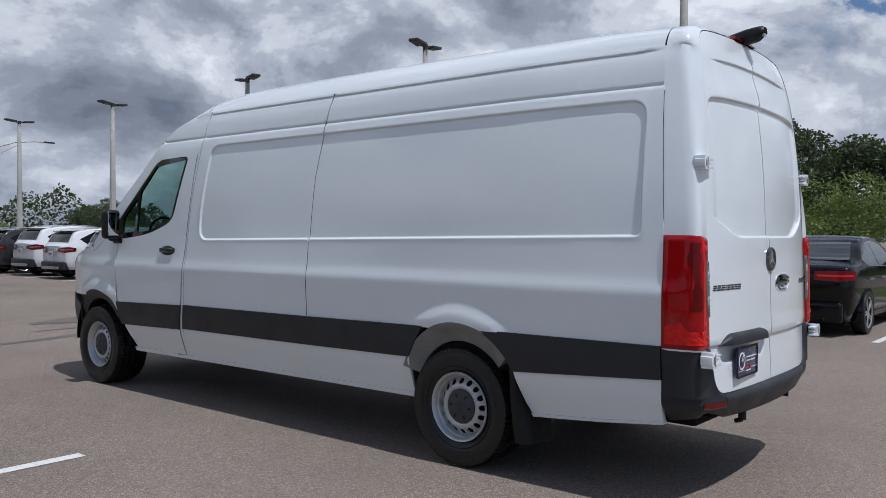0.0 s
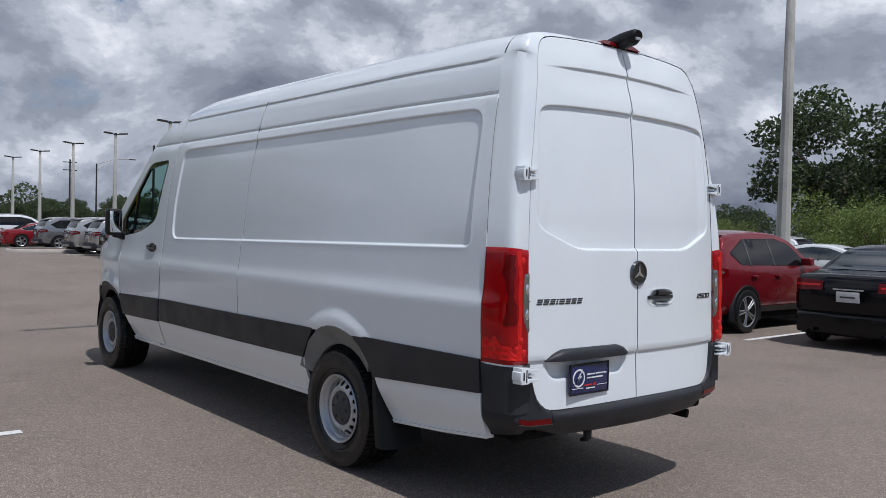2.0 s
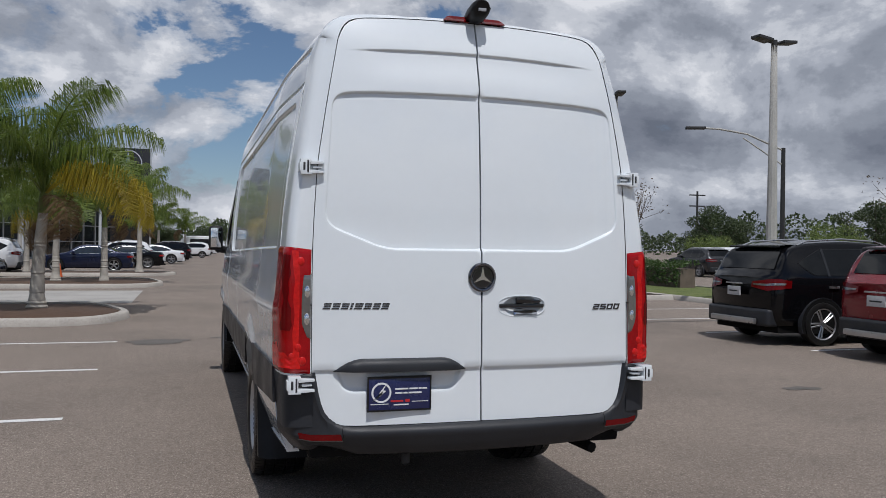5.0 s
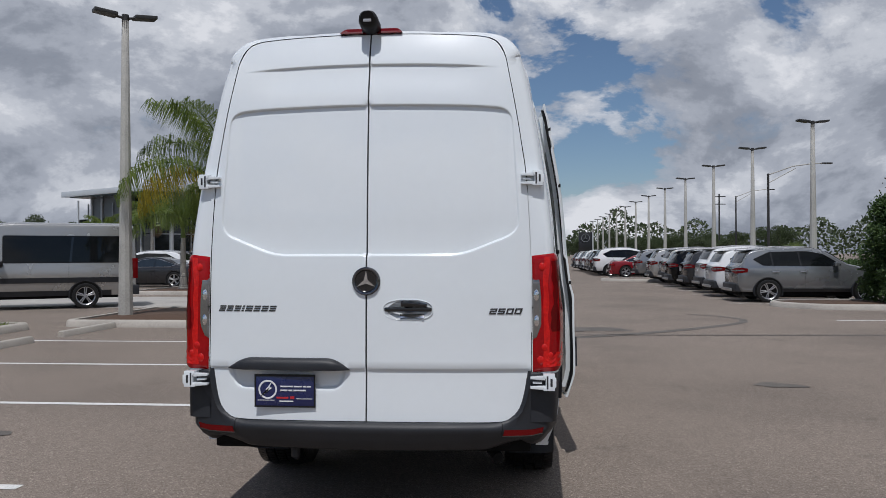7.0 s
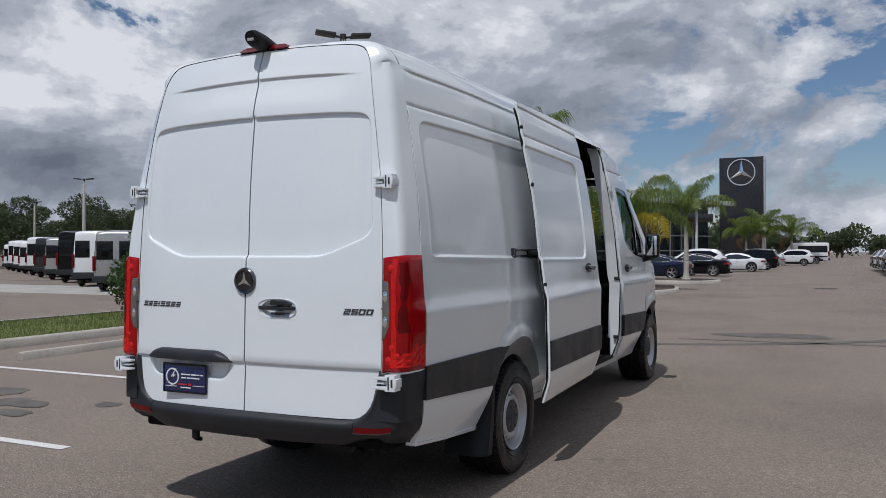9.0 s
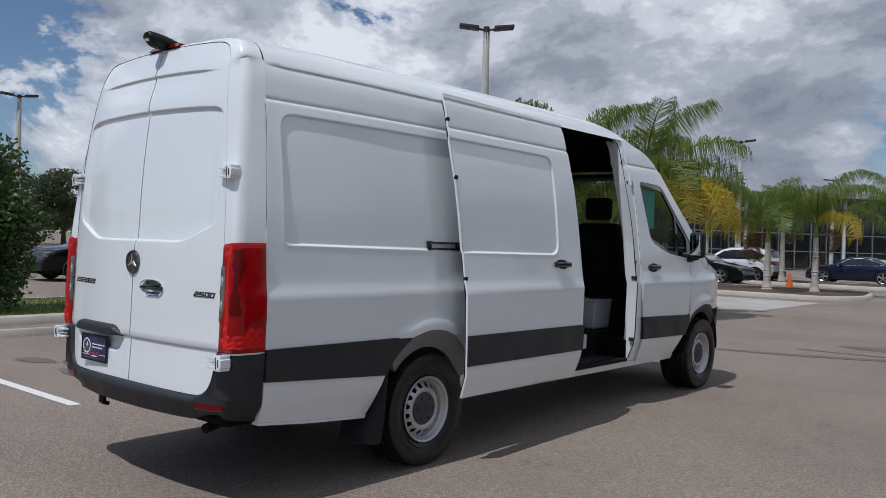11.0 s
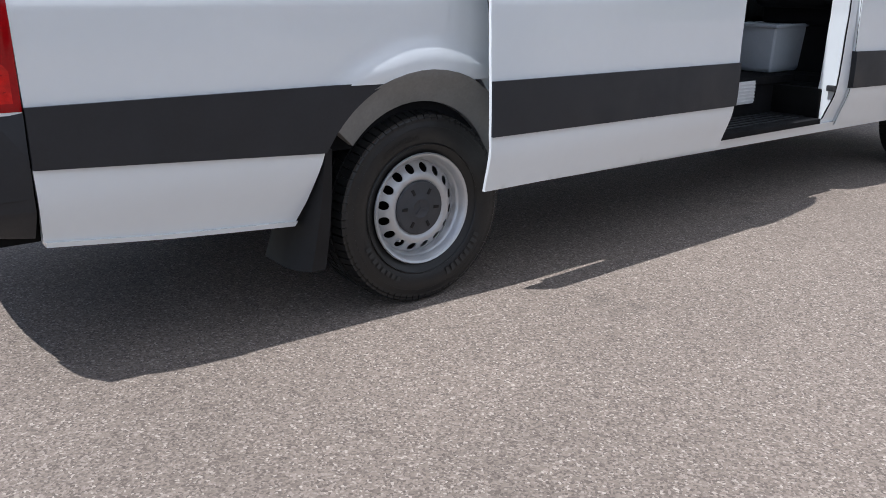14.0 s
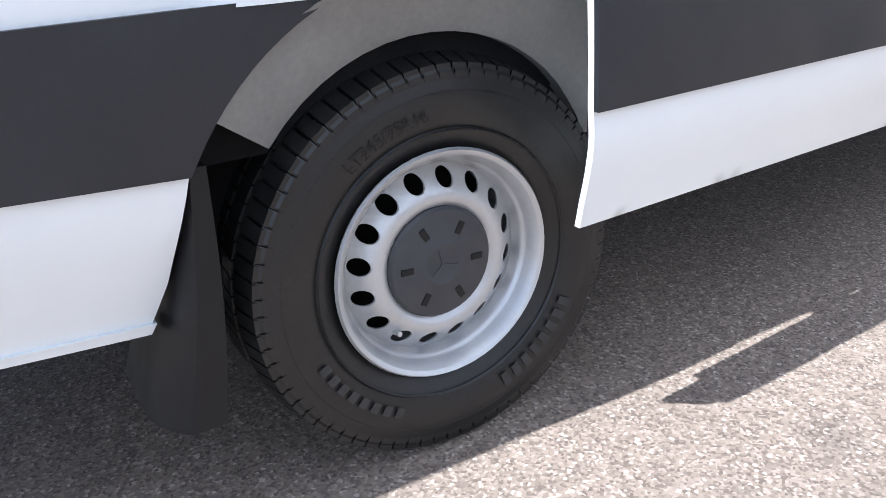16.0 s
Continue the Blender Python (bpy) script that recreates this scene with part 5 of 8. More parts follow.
for sgn in (-1, 1):
    link("wheel_liner", *grid(lambda a, x: (sgn * x, HUB_R + 0.455 * math.cos(a), 0.42 + 0.455 * math.sin(a)), list(np.linspace(radians(-5), radians(185), 26)), [0.55, 0.88]), M["liner"], van, "grey wheel-arch liner")
    link("wheel_liner", *grid(lambda a, x: (sgn * x, HUB_F + 0.45 * math.cos(a), 0.41 + 0.45 * math.sin(a)), list(np.linspace(radians(-5), radians(185), 26)), [0.55, 0.93]), M["under"], van, "dark wheel-arch liner")
    # mud flap behind the rear wheel
    def flap(u, k):
        """u 0 at the outer edge to 1 inboard, k 0 at the head to 1 at the foot."""
        z = 0.625 - 0.425 * k
        x = 0.958 - 0.008 * k - 0.27 * u * min(1.0, 0.35 + k)
        y = 1.150 - 0.040 * k - 0.050 * (1 - (1 - min(1.0, u * 2.5)) ** 2) * k + 0.010 * math.sin(3 * k)
        return (sgn * x, y, z)
    us_ = [0.0, 0.04, 0.10, 0.20, 0.35, 0.6, 1.0]
    ks_ = list(np.linspace(0, 1, 12))
    fv, ff = grid(flap, us_, ks_)
    n_ = len(fv)
    bv = [(x - sgn * 0.002, y - 0.024 - 0.075 * (0.625 - z), z) for x, y, z in fv]
    m_ = len(ks_)
    rim_ = [i for i in range(m_)] + [i * m_ + m_ - 1 for i in range(1, len(us_))] + [(len(us_) - 1) * m_ + j for j in range(m_ - 2, -1, -1)] + [i * m_ for i in range(len(us_) - 2, 0, -1)]
    edge_ = [(a, b, b + n_, a + n_) for a, b in zip(rim_, rim_[1:] + rim_[:1])]
    bm = bmesh.new()
    vv_ = [bm.verts.new(p) for p in fv + bv]
    for q in ff + [tuple(i + n_ for i in q[::-1]) for q in ff] + edge_:
        bm.faces.new([vv_[i] for i in q])
    part("mud_flap", bm, M["black"], van, "black rubber mud flap")


# wheels
def make_wheel():
    w = new("wheel")
    prof = []
    R, RR, half = TYRE_R, 0.205, 0.122
    for t in np.linspace(0, 1, 15):            # outer sidewall, bead to shoulder
        r = RR + (R - 0.030 - RR) * t
        prof.append((half * (0.80 + 0.20 * math.sin(math.pi * min(1, t * 1.05) * 0.62)) + 0.004 * math.sin(math.pi * t), r))
    prof += [(half * 0.985, R - 0.028), (half * 0.93, R - 0.022), (half * 0.80, R - 0.020), (0.0, R - 0.018)]
    prof = prof + [(-a, r) for a, r in reversed(prof[:-1])]
    v, f = lathe(prof, 72)
    tyre = link("tyre", v, f, M["rubber"], w, "black rubber tyre with block tread")
    # tread blocks
    vs, fs = [], []

    def block(a0, a1, u0, u1, r0, r1, skew=0.0, drop=0.0):
        b = len(vs)
        for r in (r0, r1):
            for u, a, e in ((u0, a0, 0), (u1, a0 + skew, drop), (u1, a1 + skew, drop), (u0, a1, 0)):
                rr = r - e
                vs.append((u, rr * math.cos(a), rr * math.sin(a)))
        fs.extend([(b + 4, b + 5, b + 6, b + 7), (b, b + 4, b + 7, b + 3), (b + 1, b + 2, b + 6, b + 5), (b, b + 1, b + 5, b + 4), (b + 3, b + 7, b + 6, b + 2)])
    n = 74
    for i in range(n):
        a = 2 * math.pi * i / n
        d = 2 * math.pi / n
        for s in (-1, 1):
            block(a + d * 0.05, a + d * 0.88, s * 0.074, s * 0.118, R - 0.024, R, d * 0.10, 0.012)
            block(a + d * 0.05, a + d * 0.88, s * 0.114, s * 0.1212, R - 0.036, R - 0.013, 0, 0.012)
            block(a + d * 0.30, a + d * 1.18, s * 0.030, s * 0.068, R - 0.024, R + 0.002, d * 0.25)
        block(a + d * 0.1, a + d * 0.9, -0.022, 0.022, R - 0.024, R + 0.002, d * 0.2)
    link("tread", vs, fs, M["rubber"], tyre, smooth=False)
    tyre.scale.x, tyre.location.x = 1.25, -0.0305
    # sidewall ridges and writing
    for r in (0.248, 0.312):
        v, f = lathe([(half * 0.985, r - 0.003), (half * 1.012, r), (half * 0.985, r + 0.003)], 72)
        link("sidewall_rib", [(a + (0.001 if r > 0.3 else -0.002), b, c) for a, b, c in v], f, M["rubber"], tyre)

    def curved(me, name, ang, rad, label):
        """Bend a flat mesh round the sidewall."""
        for v in me.vertices:
            th = ang - v.co.x / rad
            r = rad + v.co.y
            v.co = (half * 1.010 + 0.0044, r * math.cos(th), r * math.sin(th))
        me.materials.append(M["side_mark"])
        o = new(name, me)
        o.parent = tyre
        o["label"] = label

    def bars(ang, size, rad):
        for i in range(8):
            x_ = (i - 4) * 0.027
            h_ = size * 0.35
            me = bpy.data.meshes.new("sidewall_bar")
            me.from_pydata([(x_, -h_, 0), (x_ + 0.016, -h_, 0), (x_ + 0.016, h_, 0), (x_, h_, 0)], [], [(0, 1, 2, 3)])
            curved(me, "sidewall_bar", ang, rad, "raised sidewall bar")
    curved(writing("LT245/75R16", 0.030), "sidewall_mark", radians(100), 0.279, "raised sidewall lettering")
    bars(radians(-62), 0.042, 0.279)
    bars(radians(-150), 0.028, 0.277)
    # rim: outer lip and barrel
    v, f = lathe([(0.060, 0.193), (0.100, 0.195), (0.110, 0.201), (0.114, 0.210), (0.108, 0.214), (0.098, 0.210)], 64)
    v2, f2 = lathe([(0.110, 0.201), (0.098, 0.192), (0.086, 0.190), (0.080, 0.186), (0.076, 0.181), (0.066, 0.1805), (0.062, 0.177), (0.045, 0.1765), (0.030, 0.178), (-0.06, 0.175), (-0.09, 0.19)], 64)
    rim = link("rim", v + v2, f + [tuple(i + len(v) for i in q) for q in f2], M["steel"], w, "silver steel wheel rim", sharp=50)
    circ = lambda r, n, cx=0, cy=0: [(cx + r * math.cos(2 * math.pi * i / n), cy + r * math.sin(2 * math.pi * i / n)) for i in range(n)]
    holes = [circ(0.0168, 16, 0.153 * math.cos(2 * math.pi * i / 16), 0.153 * math.sin(2 * math.pi * i / 16)) for i in range(16)]

    def disc(p):
        r = np.hypot(p[:, 0], p[:, 1])
        u = curve_at([0.0, 0.095, 0.112, 0.122, 0.134, 0.153, 0.170, 0.180], [0.074, 0.074, 0.088, 0.092, 0.088, 0.072, 0.056, 0.050], r)
        return np.c_[u, p[:, 0], p[:, 1]]
    sheet("wheel_disc", circ(0.1785, 96), disc, M["steel"], rim, "pressed steel disc with round holes", holes=holes + [circ(0.085, 32)], step=0.012, back=(-1, 0, 0), lip=0.005)
    v, f = lathe([(-0.02, 0.19), (-0.02, 0.0)], 32)
    link("brake_drum", v, f, M["under"], w)
    # hub cover with six slots
    v, f = lathe([(0.070, 0.104), (0.086, 0.104), (0.092, 0.099), (0.0945, 0.085), (0.096, 0.045), (0.099, 0.040), (0.099, 0.032), (0.097, 0.029), (0.097, 0.0)], 48)
    hub = link("hub_cover", v, f, M["hub"], w, "dark grey plastic hub cover")
    for i in range(6):
        a = 2 * math.pi * i / 6 + 0.26
        bm = bmesh.new()
        box(bm, -0.002, 0.0015, -0.006, 0.006, -0.012, 0.012, 0.0012, 2)
        o = part("hub_slot", bm, M["black"], hub)
        o.matrix_basis = Matrix.Rotation(a, 4, "X") @ Matrix.Translation((0.0955, 0, 0.071))
    for i in range(3):
        o = part("hub_spoke", boxes((0.096, 0.0985, -0.0022, 0.0022, 0.0, 0.030)), M["hub"], hub)
        o.matrix_basis = Matrix.Rotation(2 * math.pi * i / 3, 4, "X")
    bm = bmesh.new()
    cyl(bm, (0.060, -0.120, -0.093), (0.092, -0.116, -0.090), 0.005, 0.005, 8)
    part("tyre_valve", bm, M["steel"], w, "tyre valve")
    return w


M["hub"] = speckled("hub_plastic", (0.040, 0.042, 0.047), 0.55, 0.12, 20, bump=0.1, bump_scale=500)
M["side_mark"] = speckled("sidewall_mark", (0.030, 0.030, 0.029), 0.75, 0.15, 30)
wheel = make_wheel()
WHEEL_X = 0.932 - 0.099
for i, (sx, y, rot) in enumerate(((1, HUB_R, 12), (1, HUB_F, 40), (-1, HUB_R, 70), (-1, HUB_F, 100))):
    m = Matrix.Translation((sx * WHEEL_X, y, HUB_Z)) @ Matrix.Rotation(0 if sx > 0 else math.pi, 4, "Z") @ Matrix.Rotation(radians(rot), 4, "X")
    w = wheel if i == 0 else copy_thing(wheel, m)
    w.matrix_basis = m
    w.parent = van
    w["label"] = "silver steel wheel with round holes and grey hub cover"


# ---------------------------------------------------------------- ground, kerbs and paint
ground = link("ground", *grid(lambda x, y: (x, y, 0.0), [-900, -200, -60, -20, 20, 60, 200, 900], [-900, -200, -60, -20, 20, 60, 200, 900]), M["asphalt"], smooth=False)
tagged(ground, "worn tan-grey asphalt car park", "ground", kind="structure")


def stripe(x0, x1, y, w=0.10):
    o = link("parking_line", *grid(lambda a, b: (a, b, 0.004), list(np.linspace(x0, x1, 12)), [y - w / 2, y + w / 2]), M["line"], smooth=False)
    return tagged(o, "worn white painted parking line", "parking line", "parking lines", "structure")


for k in range(-3, 4):
    stripe(-7.3, -2.29, 0.79 + 2.73 * k)
for k in range(-3, 5):
    stripe(7.29, 11.9, 3.54 + 2.56 * k)
for k in range(0, 16):
    stripe(6.62, 11.6, 19.75 + 2.56 * k)


def slab(name, outline, z0, z1, mat, label, category, bevel=0.02, kind="structure"):
    """A raised sheet with an upright, softened edge."""
    bm = bmesh.new()
    lo = [bm.verts.new((x, y, z0)) for x, y in outline]
    mid = [bm.verts.new((x, y, z1 - bevel)) for x, y in outline]
    c = np.mean(outline, 0)
    inn = offset_loop(outline, -bevel)
    hi = [bm.verts.new((x, y, z1)) for x, y in inn]
    for a, b in ((lo, mid), (mid, hi)):
        for i in range(len(a)):
            j = (i + 1) % len(a)
            bm.faces.new((a[i], a[j], b[j], b[i]))
    bm.faces.new(hi)
    bmesh.ops.triangulate(bm, faces=[f for f in bm.faces if len(f.verts) > 4])
    return tagged(part(name, bm, mat, None, "", sharp=50), label, category, kind=kind)


def offset_loop(pts, d):
    """A closed loop moved outwards by d (counter-clockwise loops)."""
    out, n = [], len(pts)
    for i in range(n):
        a, b, c = (Vector(pts[(i + k) % n]) for k in (-1, 0, 1))
        u, w = (b - a), (c - b)
        u = u.normalized() if u.length > 1e-9 else w.normalized()
        w = w.normalized() if w.length > 1e-9 else u
        n1, n2 = Vector((u.y, -u.x)), Vector((w.y, -w.x))
        m = (n1 + n2)
        m = m.normalized() / max(0.4, math.sqrt(max(0.05, (1 + n1.dot(n2)) / 2)))
        out.append(tuple(b + m * d))
    return out


def kerb(outline, fill, fill_label, fill_cat, h=0.14, w=0.16, name="kerb"):
    """A kerb ring with a bed inside it."""
    inn = offset_loop(outline, -w)
    n = len(outline)
    rings = [[(x, y, 0.0) for x, y in outline], [(x, y, h - 0.03) for x, y in offset_loop(outline, -0.015)], [(x, y, h) for x, y in offset_loop(outline, -0.05)], [(x, y, h) for x, y in inn], [(x, y, 0.0) for x, y in inn]]
    vs = [p for r in rings for p in r]
    fs = [(k * n + i, k * n + (i + 1) % n, (k + 1) * n + (i + 1) % n, (k + 1) * n + i) for k in range(4) for i in range(n)]
    o = link(name, vs, fs, M["concrete"], sharp=45)
    tagged(o, "weathered pale concrete kerb", "kerb", kind="structure")
    bed = slab("bed", offset_loop(outline, -w), 0.0, h - 0.03, fill, fill_label, fill_cat)
    return o


def grass_mat():
    m = Mat("grass", (0.1, 0.13, 0.03), 0.9)
    f = m.mix(0.5, m.noise(1.2, 5, 0.6, True), m.noise(40, 4, 0.7, True))
    m.set("Base Color", m.ramp(f, [(0.3, (0.06, 0.075, 0.02)), (0.5, (0.115, 0.15, 0.035)), (0.7, (0.20, 0.20, 0.07))]))
    m.bump(m.noise(90, 3, 0.6, True), 0.8, 0.03)
    return m.m


M["grass"] = grass_mat()
ISLAND_A = rounded([(-8.2, 11.45), (-2.85, 11.45), (-2.25, 13.0), (-3.1, 15.7), (-8.2, 15.7)], [0.3, 1.1, 1.0, 1.1, 0.3], 8)
kerb(ISLAND_A, M["mulch"], "brown bark mulch bed under palms", "planting bed")
ISLAND_B = rounded([(-13.0, 23.9), (-2.7, 23.9), (-2.0, 25.6), (-2.7, 29.5), (-13.0, 29.5)], [0.3, 1.0, 1.2, 1.0, 0.3], 8)
kerb(ISLAND_B, M["mulch"], "brown bark mulch bed under palms", "planting bed")
MEDIAN = rounded([(-11.9, -40.0), (-8.45, -40.0), (-8.45, 11.0), (-11.9, 11.0)], [0.2, 0.2, 0.3, 0.6], 6)
kerb(MEDIAN, M["grass"], "sunlit rough grass verge", "grass verge")
ISLAND_R = rounded([(7.15, 18.4), (8.1, 16.9), (12.0, 16.9), (12.0, 19.6), (7.9, 19.6)], [0.9, 0.9, 0.1, 0.1, 0.7], 8)
kerb(ISLAND_R, M["mulch"], "brown bark mulch bed under a shrub", "planting bed")
VERGE_R = rounded([(12.02, -60.0), (16.6, -60.0), (16.6, 160.0), (12.02, 160.0)], 0.2, 3)
kerb(VERGE_R, M["grass"], "grass verge beside the road", "grass verge")
ISLAND_C = rounded([(-14.0, 34.0), (-2.6, 34.0), (-1.6, 35.6), (-2.6, 37.6), (-14.0, 37.6)], [0.3, 0.8, 1.2, 0.8, 0.3], 8)
kerb(ISLAND_C, M["mulch"], "brown bark mulch bed under palms", "planting bed")
ISLAND_D = rounded([(4.75, 38.3), (5.6, 37.6), (12.0, 37.6), (12.0, 40.4), (5.6, 40.4)], [0.6, 0.7, 0.1, 0.1, 0.7], 8)
kerb(ISLAND_D, M["mulch"], "brown bark mulch bed between parked cars", "planting bed")
# pale concrete crossing between the islands
M["crossing"] = concrete("pale_concrete", (0.36, 0.345, 0.32), 0.6)
tagged(link("pavement", *grid(lambda x, y: (x, y, 0.005), list(np.linspace(-40, -2.6, 14)), [17.2, 19.0, 21.0, 22.6]), M["crossing"], smooth=False), "pale concrete drive strip", "pavement", kind="structure")


def wheel_stop(x, y, along="y", length=1.85):
    prof = [(-0.075, 0.0), (-0.06, 0.085), (-0.045, 0.105), (0.045, 0.105), (0.06, 0.085), (0.075, 0.0)]
    vs, fs = [], []
    for k, t in enumerate((-0.5, -0.485, 0.485, 0.5)):
        s = 0.86 if k in (0, 3) else 1.0
        for a, b in prof:
            vs.append((a * s, t * length, b * s) if along == "y" else (t * length, a * s, b * s))
    n = len(prof)
    for k in range(3):
        fs += [(k * n + i, k * n + i + 1, (k + 1) * n + i + 1, (k + 1) * n + i) for i in range(n - 1)]
    fs += [tuple(range(n)), tuple(range(3 * n, 4 * n))[::-1]]
    o = link("wheel_stop", vs, fs, M["concrete"], sharp=30)
    o.location = (x, y, 0)
    return tagged(o, "weathered concrete wheel stop on the asphalt", "wheel stop", "wheel stops")


for k in range(-3, 4):
    wheel_stop(-7.10, 2.30 + 2.73 * k)
for k in range(-2, 5):
    wheel_stop(11.35, 5.06 - 2.56 + 2.56 * k)


# tyre scuffs, oil spots and a manhole
def ribbon(pts, w, mat, name, label, category):
    vs, fs = [], []
    for i, p in enumerate(pts):
        a, b = Vector(pts[max(0, i - 1)]), Vector(pts[min(len(pts) - 1, i + 1)])
        t = (b - a).normalized()
        n = Vector((-t.y, t.x)) * w * 0.5 * (0.25 + 0.75 * math.sin(math.pi * (0.08 + 0.84 * i / (len(pts) - 1))))
        vs += [(p[0] + n.x, p[1] + n.y, 0.0045), (p[0] - n.x, p[1] - n.y, 0.0045)]
    fs = [(2 * i, 2 * i + 1, 2 * i + 3, 2 * i + 2) for i in range(len(pts) - 1)]
    return tagged(link(name, vs, fs, mat, smooth=False), label, category, kind="structure")


def scuff_mat():
    m = Mat("tyre_scuff", (0.08, 0.07, 0.06), 0.85)
    m.set("Base Color", m.ramp(m.mix(0.5, m.noise(3, 5, 0.6, True), m.noise(150, 3, 0.6, True)), [(0.38, (0.075, 0.068, 0.06)), (0.62, (0.15, 0.135, 0.12))]))
    m.bump(m.voronoi(150, True, "Distance"), 0.4, 0.005)
    return m.m


M["scuff"] = scuff_mat()
ribbon([(-1.0 + 0.35 * i, 9.3 + 0.012 * i * i) for i in range(18)] + [(5.3, 13.3), (5.45, 14.0), (5.2, 14.8), (4.6, 15.5)], 0.26, M["scuff"], "tyre_mark", "curved dark tyre scuff on asphalt", "tyre mark")
ribbon([(0.5 + 0.5 * i, 10.4 + 0.02 * i) for i in range(26)], 0.16, M["scuff"], "tyre_mark", "straight faded tyre scuff on asphalt", "tyre mark")


def spot(x, y, r, mat, name, label, category, wob=0.35, stretch=1.6):
    rnd = random.Random(int(x * 100 + y * 10))
    n = 22
    ph = [rnd.uniform(0, 6.28) for _ in range(3)]
    pts = []
    for i in range(n):
        a = 2 * math.pi * i / n
        rr = r * (1 + wob * (0.5 * math.sin(2 * a + ph[0]) + 0.3 * math.sin(3 * a + ph[1]) + 0.3 * math.sin(5 * a + ph[2])))
        pts.append((x + stretch * rr * math.cos(a), y + rr * math.sin(a), 0.0048))
    tagged(link(name, pts + [(x, y, 0.0048)], [(i, (i + 1) % n, n) for i in range(n)], mat, smooth=False), label, category, kind="structure")


for x, y, r in ((-4.3, 1.9, 0.22), (-3.9, 1.55, 0.14), (-4.9, 1.6, 0.16), (-5.0, 2.3, 0.2), (-3.4, 2.2, 0.10), (3.5, 5.1, 0.16), (-1.75, 8.9, 0.30), (1.9, 11.5, 0.5), (4.8, 3.4, 0.12)):
    spot(x, y, r, M["scuff"], "oil_spot", "dark oil spot on asphalt", "oil spot")
v, f = lathe([(0.0, 0.42), (0.012, 0.41), (0.012, 0.36), (0.008, 0.35), (0.008, 0.0)], 28, "Z")
o = link("manhole_cover", v, f, M["stain"])
o.location = (2.5, 31.0, 0.0)
tagged(o, "round dark iron manhole cover", "manhole cover")


# ---------------------------------------------------------------- lamp posts
M["lamp_head"] = speckled("dark_bronze", (0.03, 0.029, 0.028), 0.45, 0.15, 10)


def lamp_post(h=6.63):
    e = thing("lamp_post", "tapered pale concrete lamp post with twin flat heads", "lamp post", "car-park lamp posts")
    vs, fs = [], []
    n = 10
    lv = [(0.0, 0.16), (0.6, 0.150), (h * 0.5, 0.115), (h - 0.12, 0.075), (h - 0.10, 0.06), (h, 0.055)]
    for z, r in lv:
        vs += [(r * math.cos(2 * math.pi * i / n), r * math.sin(2 * math.pi * i / n), z) for i in range(n)]
    fs = [(k * n + i, k * n + (i + 1) % n, (k + 1) * n + (i + 1) % n, (k + 1) * n + i) for k in range(len(lv) - 1) for i in range(n)]
    link("post", vs, fs, M["pole"], e, "round concrete post")
    bm = bmesh.new()
    cyl(bm, (0, 0, h - 0.5), (0, 0, h + 0.02), 0.075, 0.075, 12)
    part("sleeve", bm, M["lamp_head"], e)
    for s in (-1, 1):
        bm = bmesh.new()
        cyl(bm, (0, 0, h - 0.06), (s * 0.22, 0, h - 0.03), 0.03, 0.03, 8)
        part("arm", bm, M["lamp_head"], e)
        bm = bmesh.new()
        box(bm, s * 0.18, s * 0.66, -0.16, 0.16, h - 0.055, h + 0.025, 0.02, 2)
        for v in bm.verts:
            v.co.z += (abs(v.co.x) - 0.2) * 0.10
            v.co.y *= 1 - 0.25 * max(0, abs(v.co.x) - 0.3)
        part("lamp_head", bm, M["lamp_head"], e, "flat dark lamp head")
    return e


lamp = lamp_post()
spots = [(12.45, 13.4, 10), (12.43, 21.3, 80), (12.43, 30.1, 15), (12.43, 38.6, 5), (12.43, 46.9, 0), (12.45, 55.4, 10)] + [(12.5 + 0.06 * k, 55.4 + 8.8 * k, 5 * k) for k in range(1, 10)]
spots += [(-7.78, 13.3, 40), (-10.3, 36.5, 15), (-28.9, 11.2, 70), (-44.5, 37.8, 35), (-70, 54, 30), (14.2, 6.7, 12), (-12.5, 60.0, 0), (-24.0, 66.0, 10)]
for i, (x, y, a) in enumerate(spots):
    m = pose(x, y, 0.0, 0, 0, a)
    if (x, y) == (14.2, 6.7):                      # the taller post beyond the red car
        m = m @ Matrix.Diagonal((1.1, 1.1, 1.22, 1))
    if i == 0:
        lamp.matrix_basis = m
    else:
        copy_thing(lamp, m)


def utility_pole(x, y, h, label="dark wooden utility pole beyond the car park"):
    e = thing("utility_pole", label, "utility pole", "utility poles", at=(x, y, 0))
    bm = bmesh.new()
    cyl(bm, (0, 0, 0), (0, 0, h), 0.15, 0.10, 10)
    part("pole", bm, M["lamp_head"], e)
    for z in (h - 0.4, h - 1.5):
        part("crossarm", boxes((-0.9, 0.9, -0.05, 0.05, z - 0.06, z + 0.06)), M["lamp_head"], e)


utility_pole(47.5, 68, 7.4)
utility_pole(60, 47.5, 9.3)
utility_pole(58, 13.6, 8.2)
utility_pole(30, 120, 10)


